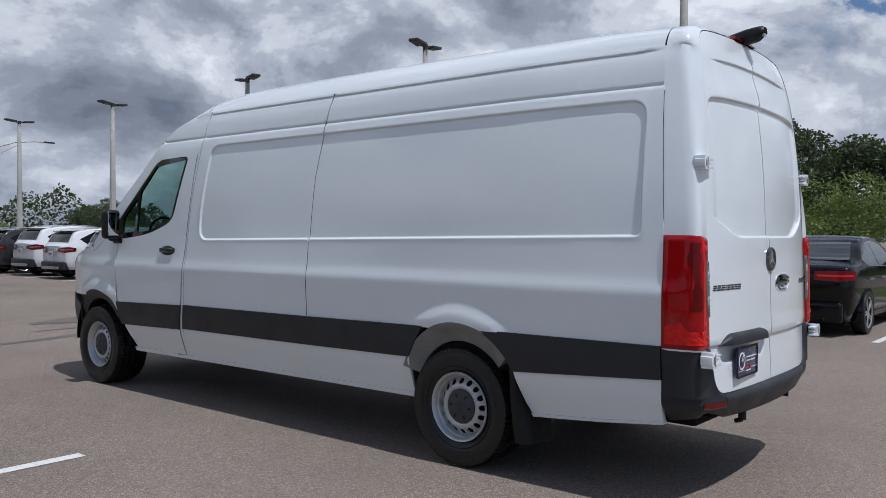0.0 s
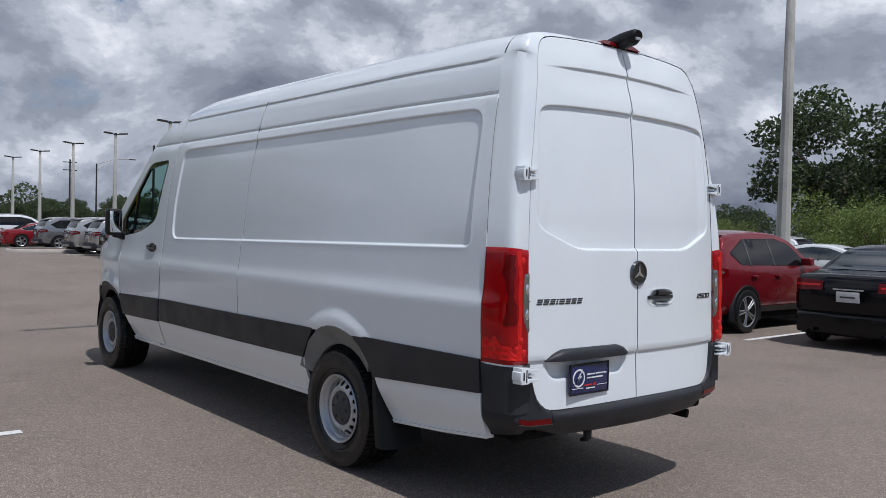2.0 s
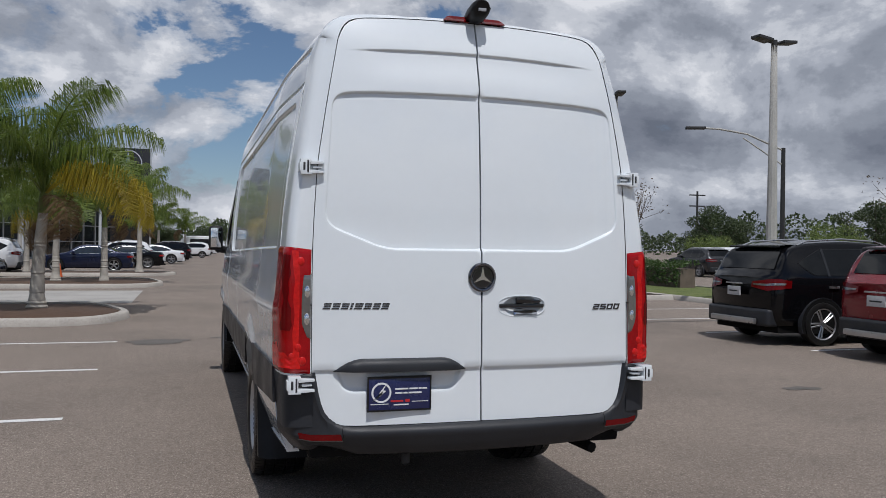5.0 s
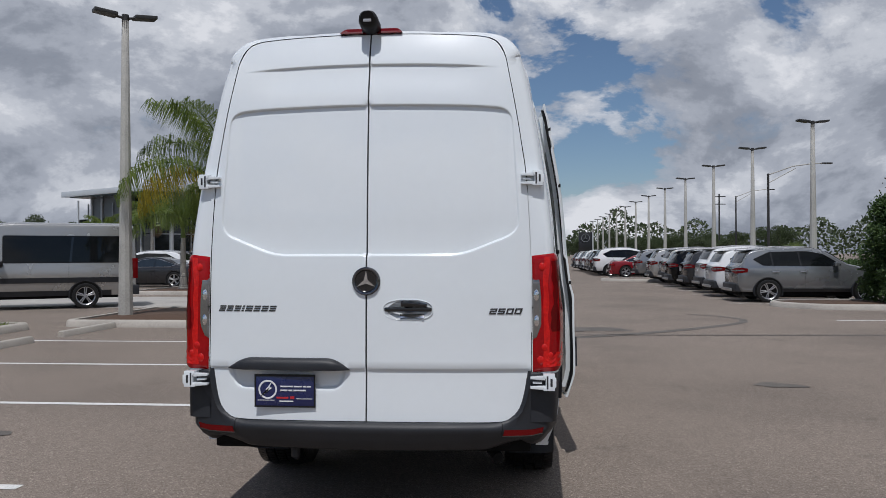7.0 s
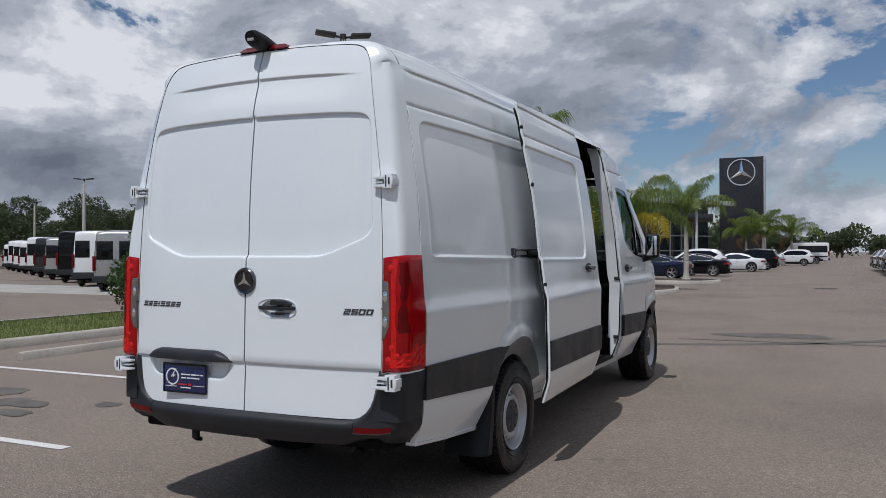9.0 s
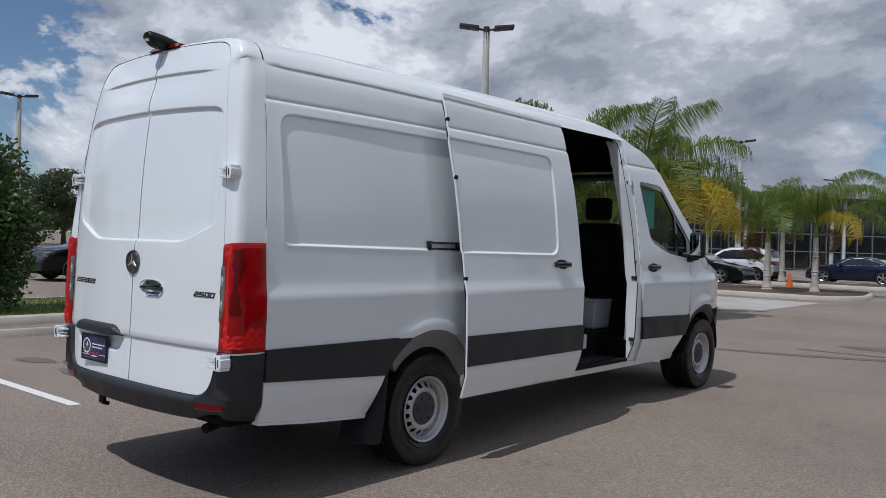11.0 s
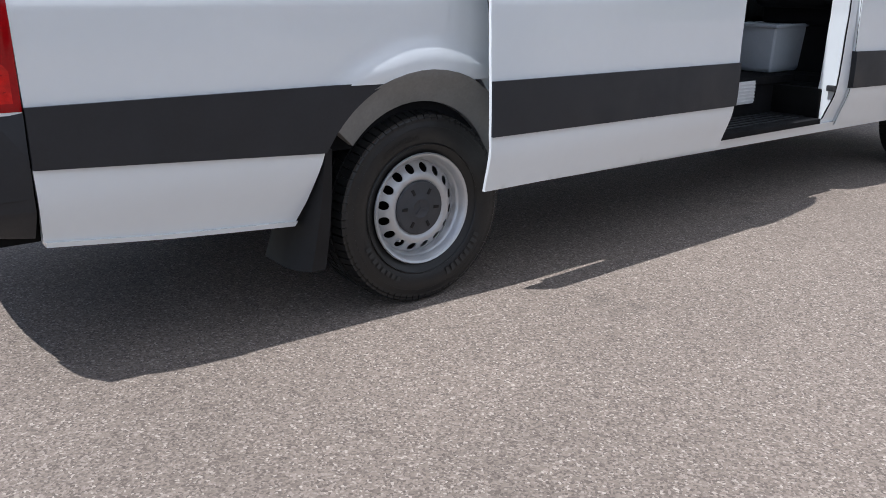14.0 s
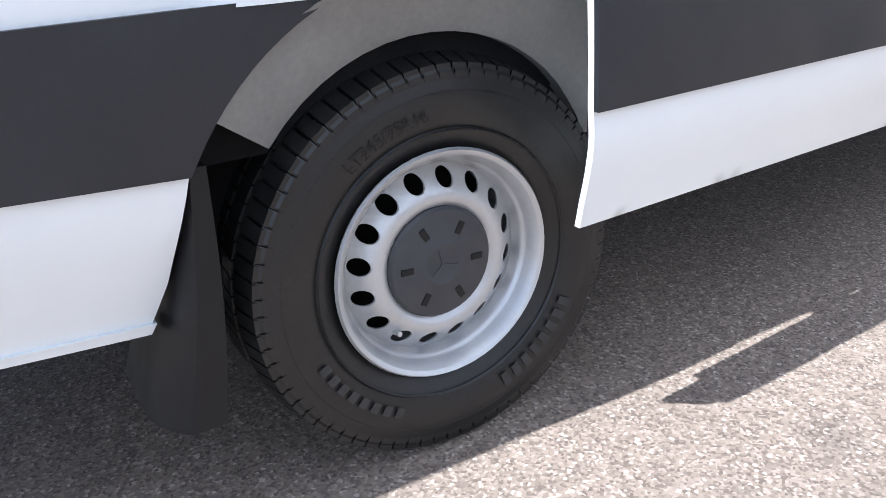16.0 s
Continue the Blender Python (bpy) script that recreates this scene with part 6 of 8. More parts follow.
def street_light(x, y, h, reach, ang):
    e = thing("street_light", "tall grey road lamp with long curved arm", "street light", "road lamps", at=(x, y, 0))
    bm = bmesh.new()
    cyl(bm, (0, 0, 0), (0, 0, h), 0.11, 0.08, 10)
    part("mast", bm, M["lamp_head"], e)
    pts = [(0, 0, h - 0.1), (reach * 0.45, 0, h + 0.55), (reach * 0.8, 0, h + 0.75), (reach, 0, h + 0.78)]
    tube("curved_arm", pts, 0.04, M["pole"], e)
    tube("brace", [(0, 0, h - 0.7), (reach * 0.5, 0, h + 0.40)], 0.03, M["pole"], e)
    bm = bmesh.new()
    box(bm, reach - 0.1, reach + 0.7, -0.12, 0.12, h + 0.73, h + 0.84, 0.03, 2)
    part("lamp_head", bm, M["lamp_head"], e)
    e.rotation_euler = (0, 0, radians(ang))


street_light(19.0, 58.5, 7.2, 4.2, 10)
street_light(21.5, 24.0, 5.6, 3.2, 160)
street_light(26.0, 95.0, 8.0, 4.0, 10)

# dark double pylon with a round emblem, and a smaller one further along
M["sign_black"] = speckled("black_panel", (0.010, 0.010, 0.012), 0.30, 0.2, 0.6, Coat_Weight=0.4)


def pylon(x, y, w, d, h, ang, er, ez, label):
    e = thing("sign_tower", label, "sign tower", at=(x, y, 0))
    e.rotation_euler = (0, 0, radians(ang))
    part("tower_body", boxes((-w / 2, w / 2, 0, d, 0, h), bevel=0.04), M["sign_black"], e, "smooth black panels")
    part("tower_edge", boxes((w / 2 - 0.02, w / 2 + 0.18, -0.03, d, 0, h), bevel=0.02), M["steel"], e, "thin silver edge")
    v, f = lathe([(0.0, er), (-0.12, er), (-0.12, er * 0.92), (0.0, er * 0.92)], 40)
    em = link("round_emblem", [(b, -0.01 + a, ez + c) for a, b, c in v], f, M["chrome"], e, "silver ring emblem")
    bm = bmesh.new()
    for k in range(3):
        a = math.pi / 2 + k * 2 * math.pi / 3
        t = (er * 0.94 * math.cos(a), ez + er * 0.94 * math.sin(a))
        q = er * 0.17
        l_, r_ = ((q * math.cos(a + s), ez + q * math.sin(a + s)) for s in (math.pi / 3, -math.pi / 3))
        vs = [bm.verts.new((px, -0.02, pz)) for px, pz in ((0, ez), l_, t, r_)] + [bm.verts.new((0, -0.16, ez))]
        for i in range(4):
            bm.faces.new((vs[i], vs[(i + 1) % 4], vs[4])) if i not in (9,) else None
    part("emblem_spokes", bm, M["chrome"], em)
    return e


pylon(-10.1, 130.0, 6.4, 1.9, 15.8, 0, 2.05, 13.5, "tall black sign tower with silver ring emblem")
pylon(11.3, 128.0, 2.1, 0.6, 4.7, 0, 0.65, 3.8, "small black sign tower with silver ring emblem")


# ---------------------------------------------------------------- the glass showroom
M["curtain"] = speckled("dark_glazing", (0.018, 0.022, 0.026), 0.06, 0.3, 0.5, Coat_Weight=0.6)
M["cladding"] = speckled("grey_cladding", (0.15, 0.165, 0.18), 0.45, 0.06, 0.6)
M["roof_edge"] = speckled("pale_fascia", (0.55, 0.58, 0.60), 0.4, 0.04, 1.0)
M["mullion"] = speckled("silver_mullion", (0.45, 0.46, 0.47), 0.4, 0.05, 4, metal=0.5)


def showroom(x, y, turn, la, lb, h):
    """Two facades that meet at a corner: a glass one along its own +x, a clad one along its own +y, under one roof."""
    e = thing("showroom", "two-storey car showroom with glass front and flat overhanging roof", "building")
    e.matrix_basis = pose(x, y, 0, 0, 0, turn)
    o = 1.8
    part("core", boxes((o + 0.5, la, o + 0.5, lb, 0, h - 0.5)), M["curtain"], e, "dark glazed hall")
    part("roof", boxes((0, la + 1, 0, lb + 1, h - 0.42, h), bevel=0.05), M["roof_edge"], e, "flat pale overhanging roof")
    part("soffit", boxes((0.15, la, 0.15, lb, h - 0.50, h - 0.424)), M["sign_black"], e, "dark soffit")
    part("sign_band", boxes((o + 2.2, la, o - 0.12, o + 0.3, h - 1.95, h - 1.15), bevel=0.02), M["sign_black"], e, "black sign band")
    n = int((la - o) / 1.55)
    for i in range(n):
        xa, xb = o + 1.55 * i, o + 1.55 * (i + 1)
        for za, zb in ((0.1, 1.5), (1.5, 2.9), (2.9, h - 1.95)):
            part("pane", boxes((xa + 0.04, xb - 0.04, o + 0.10, o + 0.14, za + 0.04, zb - 0.04)), M["curtain"], e, smooth=False)
        part("mullion", boxes((xa - 0.04, xa + 0.04, o - 0.02, o + 0.12, 0, h - 0.5)), M["mullion"], e, smooth=False)
    for z in (0.1, 1.5, 2.9):
        part("transom", boxes((o, la, o, o + 0.12, z - 0.035, z + 0.035)), M["mullion"], e, smooth=False)
    for i in range(0, n, 6):
        bm = bmesh.new()
        cyl(bm, (o + 1.55 * i + 0.5, 0.5, 0), (o + 1.55 * i + 0.5, 0.5, h - 0.45), 0.13, 0.13, 14)
        part("column", bm, M["roof_edge"], e, "slim white column")
    part("clad_wall", boxes((o, o + 0.4, o + 3.0, lb, 0, h - 0.5)), M["cladding"], e, "grey metal-clad wall")
    yy = o + 0.2
    for y0, y1 in ((o, o + 1.4), (o + 1.4, o + 2.9), (o + 5.2, o + 6.6), (o + 6.6, o + 8.0), (o + 8.6, o + 10.0)):
        for za, zb in ((0.1, 1.5), (1.5, 2.9), (2.9, 4.2)):
            part("pane", boxes((o - 0.05, o - 0.01, y0 + 0.05, y1 - 0.05, za + 0.04, zb - 0.04)), M["curtain"], e, smooth=False)
        part("mullion", boxes((o - 0.10, o + 0.0, y0 - 0.05, y0 + 0.05, 0, h - 0.9)), M["mullion"], e, smooth=False)
        part("pier", boxes((o - 0.14, o - 0.02, y1 - 0.02, y1 + 0.14, 0, h - 0.55)), M["roof_edge"], e, "pale pier", smooth=False)
    part("name_bars", boxes(*[(o + 4.6 + k * 0.46, o + 4.6 + k * 0.46 + 0.30, o - 0.20, o - 0.12, h - 1.70, h - 1.40) for k in range(13)]), M["white_mark"], e, "row of pale sign bars")
    part("low_wing", boxes((-6, o + 0.6, lb + 1.2, lb + 22, 0, h - 2.6), bevel=0.03), M["roof_edge"], e, "pale low side wing")


showroom(-24.4, 50.0, 58, 34, 10.2, 6.2)

# ---------------------------------------------------------------- parked vehicles
def paint(name, col, metal=0.0, rough=0.25):
    return speckled(name, col, rough, 0.03, 2, metal=metal, Coat_Weight=0.6, Coat_Roughness=0.03, Specular_IOR_Level=0.3)


P = {"silver": paint("silver_paint", (0.42, 0.42, 0.41), 0.6), "grey": paint("graphite_paint", (0.16, 0.165, 0.17), 0.6), "white": paint("white_car_paint", (0.72, 0.73, 0.74)),
     "pewter": paint("pewter_paint", (0.27, 0.28, 0.29), 0.7), "red": paint("dark_red_paint", (0.19, 0.007, 0.014), 0.25), "blue": paint("navy_paint", (0.012, 0.018, 0.05), 0.3),
     "bright_red": paint("bright_red_paint", (0.20, 0.008, 0.014)), "dark": paint("dark_grey_paint", (0.035, 0.036, 0.04), 0.4)}
P["black"] = speckled("black_car_paint", (0.004, 0.004, 0.005), 0.12, 0.03, 2, Specular_IOR_Level=0.30)
M["alloy"] = speckled("alloy", (0.50, 0.50, 0.51), 0.3, 0.05, 10, metal=0.9)
M["car_plate"] = speckled("pale_plate", (0.5, 0.5, 0.5), 0.4, 0.1, 30)

# roof line (s along the length, r of the height), waist line and side-glass outline of each body kind
SHAPES = {
    "suv": dict(s=[0, 0.010, 0.030, 0.055, 0.095, 0.135, 0.22, 0.35, 0.47, 0.56, 0.70, 0.76, 0.90, 0.96, 1.0], r=[0.64, 0.665, 0.71, 0.80, 0.915, 0.955, 0.985, 1.0, 0.985, 0.93, 0.70, 0.665, 0.60, 0.53, 0.36],
                belt=0.655, base=0.19, tumble=0.20, glass=[(0.115, 0.775), (0.175, 0.665), (0.63, 0.652), (0.655, 0.675), (0.545, 0.865), (0.45, 0.915), (0.22, 0.905)], posts=(0.235, 0.405), rear=(0.032, 0.088), front=(0.575, 0.70)),
    "sedan": dict(s=[0, 0.008, 0.03, 0.12, 0.17, 0.28, 0.40, 0.48, 0.56, 0.70, 0.78, 0.92, 0.97, 1.0], r=[0.58, 0.67, 0.705, 0.725, 0.745, 0.915, 0.995, 1.0, 0.965, 0.715, 0.67, 0.585, 0.485, 0.35],
                  belt=0.66, base=0.15, tumble=0.24, glass=[(0.20, 0.745), (0.245, 0.690), (0.64, 0.665), (0.66, 0.690), (0.55, 0.890), (0.46, 0.935), (0.36, 0.915)], posts=(0.41,), rear=(0.165, 0.290), front=(0.565, 0.695)),
    "van": dict(s=[0, 0.006, 0.02, 0.08, 0.2, 0.5, 0.66, 0.72, 0.80, 0.86, 0.95, 0.985, 1.0], r=[0.90, 0.96, 0.985, 1.0, 1.0, 1.0, 0.985, 0.94, 0.75, 0.57, 0.50, 0.42, 0.30],
                belt=0.50, base=0.15, tumble=0.09, glass=[(0.035, 0.535), (0.60, 0.535), (0.60, 0.835), (0.035, 0.835)], posts=(0.31,), rear=(0.0, 0.0), front=(0.725, 0.855)),
}
WID_S, WID = [0, 0.006, 0.015, 0.035, 0.08, 0.16, 0.6, 0.86, 0.95, 1.0], [0.80, 0.87, 0.91, 0.95, 0.98, 1.0, 1.0, 0.98, 0.90, 0.70]


def car_wheel(r):
    e = new("wheel")
    v, f = lathe([(0.06, r * 0.68), (0.095, r * 0.72), (0.105, r * 0.86), (0.095, r * 0.97), (0.06, r), (-0.06, r), (-0.1, r * 0.9), (-0.1, r * 0.6)], 32)
    link("tyre", v, f, M["rubber"], e, "black tyre")
    v, f = lathe([(0.082, r * 0.66), (0.094, r * 0.71), (0.085, r * 0.735), (0.06, r * 0.72), (0.01, r * 0.64), (0.0, r * 0.5)], 36)
    rim = link("rim", v, f, M["alloy"], e, "alloy wheel rim")
    for i in range(5):
        for k in (-1, 1):
            bm = bmesh.new()
            box(bm, 0.060, 0.088, -r * 0.045, r * 0.045, r * 0.06, r * 0.69, 0.008, 1)
            for q in bm.verts:
                q.co.y += k * r * (0.035 + 0.07 * q.co.z / r)
                q.co.x -= 0.02 * (q.co.z / r - 0.4) ** 2
            o = part("spoke", bm, M["alloy"], rim)
            o.matrix_basis = Matrix.Rotation(2 * math.pi * i / 5, 4, "X")
    bm = bmesh.new()
    cyl(bm, (0.05, 0, 0), (0.088, 0, 0), r * 0.12, r * 0.10, 14)
    part("wheel_cap", bm, M["alloy"], rim)
    v, f = lathe([(0.018, r * 0.62), (0.018, 0.0)], 24)
    link("brake_disc", v, f, M["under"], e)
    return e


WHEELS, BUILT = {}, {}


def vehicle(name, kind, colour, x, y, heading, L, W, H, label, category, group, wheel_r=0.33, privacy=True, lamp_z=0.56, clad=True):
    """A parked vehicle, nose along its own +y, its rear bumper at the origin."""
    key = (kind, clad, wheel_r)
    if key in BUILT:                        # same shape again: copy it and give it its own paint and size
        proto, size, pm = BUILT[key]
        e = copy_thing(proto, Matrix())
        e.matrix_basis = pose(x, y, 0, 0, 0, heading) @ Matrix.Diagonal((W / size[0], L / size[1], H / size[2], 1))
        e.name = name
        tagged(e, label, category, group)
        for o in e.children_recursive:
            if o.type == "MESH" and o.data.materials and o.data.materials[0] == pm:
                o.material_slots[0].link = "OBJECT"
                o.material_slots[0].material = P[colour]
        return e
    S = SHAPES[kind]
    e = thing(name, label, category, group)
    belt, base = S["belt"] * H, S["base"] * H

    def roof(s):
        return float(curve_at(S["s"], S["r"], s)) * H

    def flank(s, z):
        """Half width at s along the car and height z."""
        w = float(curve_at(WID_S, WID, s)) * W / 2
        if z > belt:
            k = (z - belt) / (H - belt)
            return w * (0.965 - S["tumble"] * k - 0.03 * k * k)
        k = np.interp(z / H, [S["base"], 0.25, 0.33, 0.47, belt / H - 0.05, belt / H], [0.90, 0.955, 0.985, 1.0, 0.992, 0.965])
        return w * float(k)

    def bulge(s, x, z):
        """How far the rounded tail draws in from its rearmost point."""
        if s > 0.1 or kind == "van":
            return 0.0
        f_ = (1 - s / 0.1) ** 1.5
        return f_ * (0.16 * (abs(x) / (W / 2)) ** 2.6 + 0.30 * max(0.0, z / H - 0.50) + 0.45 * max(0.0, 0.32 - z / H))

    def edge(s):
        """Where the flank ends and the roof begins."""
        r_ = roof(s)
        return max(base + 0.1, r_ - 0.045 * H)

    def skin(s, q):
        """q -1..1 over the body from sill to sill."""
        a, r_ = abs(q), roof(s)
        ze = edge(s)
        if a >= 0.5:
            z = base + (ze - base) * (1 - a) * 2
            px = flank(s, z)
        elif a >= 0.36:
            t = (0.5 - a) / 0.14 * math.pi / 2
            xe = flank(s, ze)
            px, z = xe - 0.075 * H * (1 - math.cos(t)), ze + (r_ - 0.012 * H - ze) * math.sin(t)
        else:
            t = a / 0.36
            px = (flank(s, ze) - 0.075 * H) * t
            z = r_ - 0.012 * H * t**3
        return (math.copysign(px, q) if q else 0.0, s * L + bulge(s, px, z), z)
    ss = sorted(set([0, 0.003, 0.006, 0.010, 0.015, 0.022, 0.03] + list(np.linspace(0.04, 0.16, 10)) + list(np.linspace(0.18, 0.9, 28)) + list(np.linspace(0.91, 1, 9))))
    qh = [0, 0.15, 0.28, 0.36, 0.39, 0.42, 0.45, 0.48, 0.5] + list(np.linspace(0.52, 1.0, 15))
    qq = [-q for q in reversed(qh[1:])] + qh
    v, f = grid(skin, ss, qq)
    n = len(qq)
    f = f + [tuple(range(n))[::-1], tuple(range((len(ss) - 1) * n, len(ss) * n))]
    link("body", v, f, P[colour], e, sharp=45)
    gl = M["privacy"] if kind != "sedan" else M["car_glass"]
    bright = M["alloy"] if kind == "sedan" else M["black"]

    def on_flank(sg, out):
        return lambda p: np.array([(sg * (flank(a / L, b) + out), a, b) for a, b in p])
    for sg in (-1, 1):
        outline = rounded([(a * L, b * H) for a, b in S["glass"]], 0.05 if kind != "van" else 0.06)
        cen = np.mean(outline, 0)
        wide_ = [tuple(cen + (np.array(q) - cen) * np.array((1.012, 1.05))) for q in outline]
        sheet("window_trim", wide_, on_flank(sg, 0.003), bright, e, "bright window surround" if kind == "sedan" else "black window surround", step=0.16, back=(-sg, 0, 0), lip=0.01, flip=sg > 0)
        sheet("side_window", outline, on_flank(sg, 0.007), gl, e, "dark side window", step=0.16, back=(-sg, 0, 0), lip=0.004, flip=sg > 0)
        for s0 in S["posts"]:
            zs_ = [z for z in np.linspace(0.655, 0.915, 6) * H] if kind != "van" else list(np.linspace(0.54, 0.83, 4) * H)
            wp = 0.005
            link("window_post", *grid(lambda z, k: (sg * (flank(s0, z) + 0.010), s0 * L + k * wp * L - (z - belt) * 0.10, z), zs_, [-1, 1]), M["gloss_black"], e)
        # tail lamp wrapping round the rear corner
        if kind == "van":
            part("tail_lamp", boxes((sg * 0.395 * W, sg * 0.455 * W, -0.03, 0.12, 0.34 * H, 0.58 * H), bevel=0.012), M["tail_dark"], e, "tall red tail lamp")
            part("rear_window", boxes((sg * 0.06 * W, sg * 0.38 * W, -0.008, 0.0, 0.52 * H, 0.82 * H), bevel=0.003), gl, e, "dark rear window")
            link("side_band", *grid(lambda s, z: (sg * (flank(s, z) + 0.012), s * L, z), list(np.linspace(0.03, 0.80, 12)), [0.30 * H, 0.36 * H]), M["trim"], e, "dark grey band")
        else:
            reach = 0.075 if kind == "suv" else 0.060
            z0, z1 = (lamp_z - (0.060 if kind == "sedan" else 0.045)) * H, (lamp_z + (0.045 if kind == "sedan" else 0.065)) * H

            def wrap(u, k):
                if u < 0.5:
                    px, py = flank(0, z0) * (0.52 + 0.96 * u), -0.010
                else:
                    t = (u - 0.5) * 2
                    px, py = flank(reach * t**1.5, z0) + 0.008, reach * t**1.5 * L - 0.010 * (1 - t)
                if kind == "sedan":
                    lo_, hi_ = z0 + 0.030 * H * abs(u - 0.45), z1 - 0.012 * H * abs(u - 0.4)
                else:                       # an angular lamp, pointed at both ends
                    lo_, hi_ = z0 + 0.075 * H * max(0.0, 0.42 - u) + 0.050 * H * max(0.0, u - 0.42), z1 - 0.060 * H * max(0.0, 0.5 - u) - 0.05 * H * max(0.0, u - 0.7)
                zz = lo_ + (hi_ - lo_) * k
                return (sg * px, py + bulge(max(0.0, py / L), px, zz), zz)
            lamp = link("tail_lamp", *grid(wrap, list(np.linspace(0, 1, 15)), [0, 0.15, 0.5, 0.85, 1.0]), M["tail_dark"], e, "red tail lamp wrapping the rear corner")
            link("lamp_strip", *grid(lambda u, k: tuple(Vector(wrap(u, 0.42 + 0.2 * k)) + Vector((sg * 0.002, -0.003, 0))), list(np.linspace(0.05, 0.85, 12)), [0, 1]), M["tail_glow"] if kind == "sedan" else M["clear_lens"], lamp)
    if kind == "van":
        part("rear_bumper", boxes((-0.46 * W, 0.46 * W, -0.07, 0.10, 0.15 * H, 0.26 * H), bevel=0.03), M["trim"], e, "dark grey bumper")
    else:
        a, b = S["rear"]

        def pane(s, u, k=0.80):
            return (flank(s, edge(s)) * k * u, s * L - 0.006 + bulge(s, flank(s, edge(s)) * k * abs(u), roof(s)), roof(s) + 0.005)
        link("rear_window", *grid(pane, list(np.linspace(a, b, 7)), list(np.linspace(-1, 1, 7))), gl, e, "dark rear window")
        bm = bmesh.new()
        box(bm, -0.42 * W, 0.42 * W, -0.055, 0.18, base * 0.95, 0.34 * H, 0.05, 4)
        for q in bm.verts:
            q.co.y += 0.10 * (abs(q.co.x) / (0.42 * W)) ** 4
        part("rear_bumper", bm, M["trim"] if clad else P[colour], e, "dark plastic bumper" if clad else "")
        if clad:
            part("skid_plate", boxes((-0.30 * W, 0.30 * W, -0.062, 0.0, 0.20 * H, 0.25 * H), bevel=0.012), M["alloy"], e, "silver skid plate")
        part("number_plate", boxes((-0.15, 0.15, -0.026, 0.0, 0.455 * H, 0.455 * H + 0.14), bevel=0.004), M["car_plate"], e, "pale blank number plate")
        part("plate_bars", boxes((-0.10, 0.10, -0.0285, -0.0265, 0.455 * H + 0.058, 0.455 * H + 0.078)), M["trim"], e)
        part("plate_handle", boxes((-0.20, 0.20, -0.024, 0.0, 0.565 * H, 0.578 * H), bevel=0.004), M["alloy"], e, "bright strip over the plate")
        for sg in (-1, 1):
            bm = bmesh.new()
            cyl(bm, (sg * 0.28 * W, -0.06, base * 1.12), (sg * 0.28 * W, 0.15, base * 1.12), 0.030, 0.030, 12)
            part("tail_pipe", bm, M["under"], e)
        if kind == "suv" and lamp_z != 0.575:
            for sg in (-1, 1):
                rail = []
                for s0, up_ in ((0.14, 0.0), (0.18, 0.035), (0.33, 0.04), (0.48, 0.035), (0.53, 0.0)):
                    p = skin(s0, sg * 0.40)
                    rail.append((p[0], p[1], p[2] + up_))
                tube("roof_rail", rail, 0.014, M["alloy"], e, "silver roof rail")
        if kind == "suv":
            link("spoiler", *grid(lambda s, u: (flank(s, edge(s)) * 0.84 * u, s * L - 0.06 * (0.14 - s) / 0.05, roof(0.13) - 0.020 + 0.016 * (s - 0.09) / 0.05), [0.09, 0.115, 0.14], list(np.linspace(-1, 1, 7))), P[colour], e, "roof spoiler")
            link("spoiler_edge", *grid(lambda k, u: (flank(0.09, edge(0.09)) * 0.84 * u, 0.09 * L - 0.06, roof(0.13) - 0.021 - 0.03 * k), [0, 1], list(np.linspace(-1, 1, 7))), M["gloss_black"], e)
    for sg in (-1, 1):
        bm = bmesh.new()
        xm = flank(0.63, belt)
        box(bm, sg * (xm + 0.02), sg * (xm + 0.20), 0.61 * L - 0.05, 0.61 * L + 0.09, belt - 0.01, belt + 0.12, 0.035, 3)
        part("wing_mirror", bm, P[colour] if kind != "van" else M["black"], e)
        for s0 in ((0.25, 0.42) if kind != "van" else (0.70,)):
            xd = flank(s0, belt - 0.10 * H)
            part("door_handle", boxes((sg * (xd - 0.005), sg * (xd + 0.03), s0 * L - 0.09, s0 * L + 0.09, belt - 0.115 * H, belt - 0.095 * H), bevel=0.006), P[colour] if colour != "black" else M["alloy"], e)
        for s0 in ((0.245, 0.43, 0.635) if kind != "van" else (0.315, 0.62, 0.80)):
            link("door_gap", *grid(lambda z, k: (sg * (flank(s0, z) + 0.0015), s0 * L + 0.003 * k, z), list(np.linspace(0.26, S["belt"], 8) * H), [-1, 1]), M["black"], e)
        link("sill_trim", *grid(lambda s, z: (sg * (flank(s, z) + 0.008), s * L, z), list(np.linspace(0.12, 0.88, 8)), [base, base + 0.03 * H, base + 0.06 * H]), M["trim"] if clad else P[colour], e)
        part("head_lamp", boxes((sg * 0.26 * W, sg * 0.40 * W, L * 0.955, L * 0.985, 0.44 * H, 0.53 * H), bevel=0.02), M["clear_lens"], e)
    a, b = S["front"]
    link("windscreen", *grid(lambda s, u: (flank(s, edge(s)) * 0.84 * u, s * L + 0.006, roof(s) + 0.005), list(np.linspace(a, b, 7)), list(np.linspace(-1, 1, 7))), gl, e, "dark windscreen")
    part("underside", boxes((-0.42 * W, 0.42 * W, 0.05 * L, 0.95 * L, 0.12 * H, 0.24 * H)), M["under"], e)
    rw, fw = (0.205 * L, 0.80 * L) if kind != "van" else (0.24 * L, 0.82 * L)
    if wheel_r not in WHEELS:
        WHEELS[wheel_r] = car_wheel(wheel_r)
        use_first = True
    else:
        use_first = False
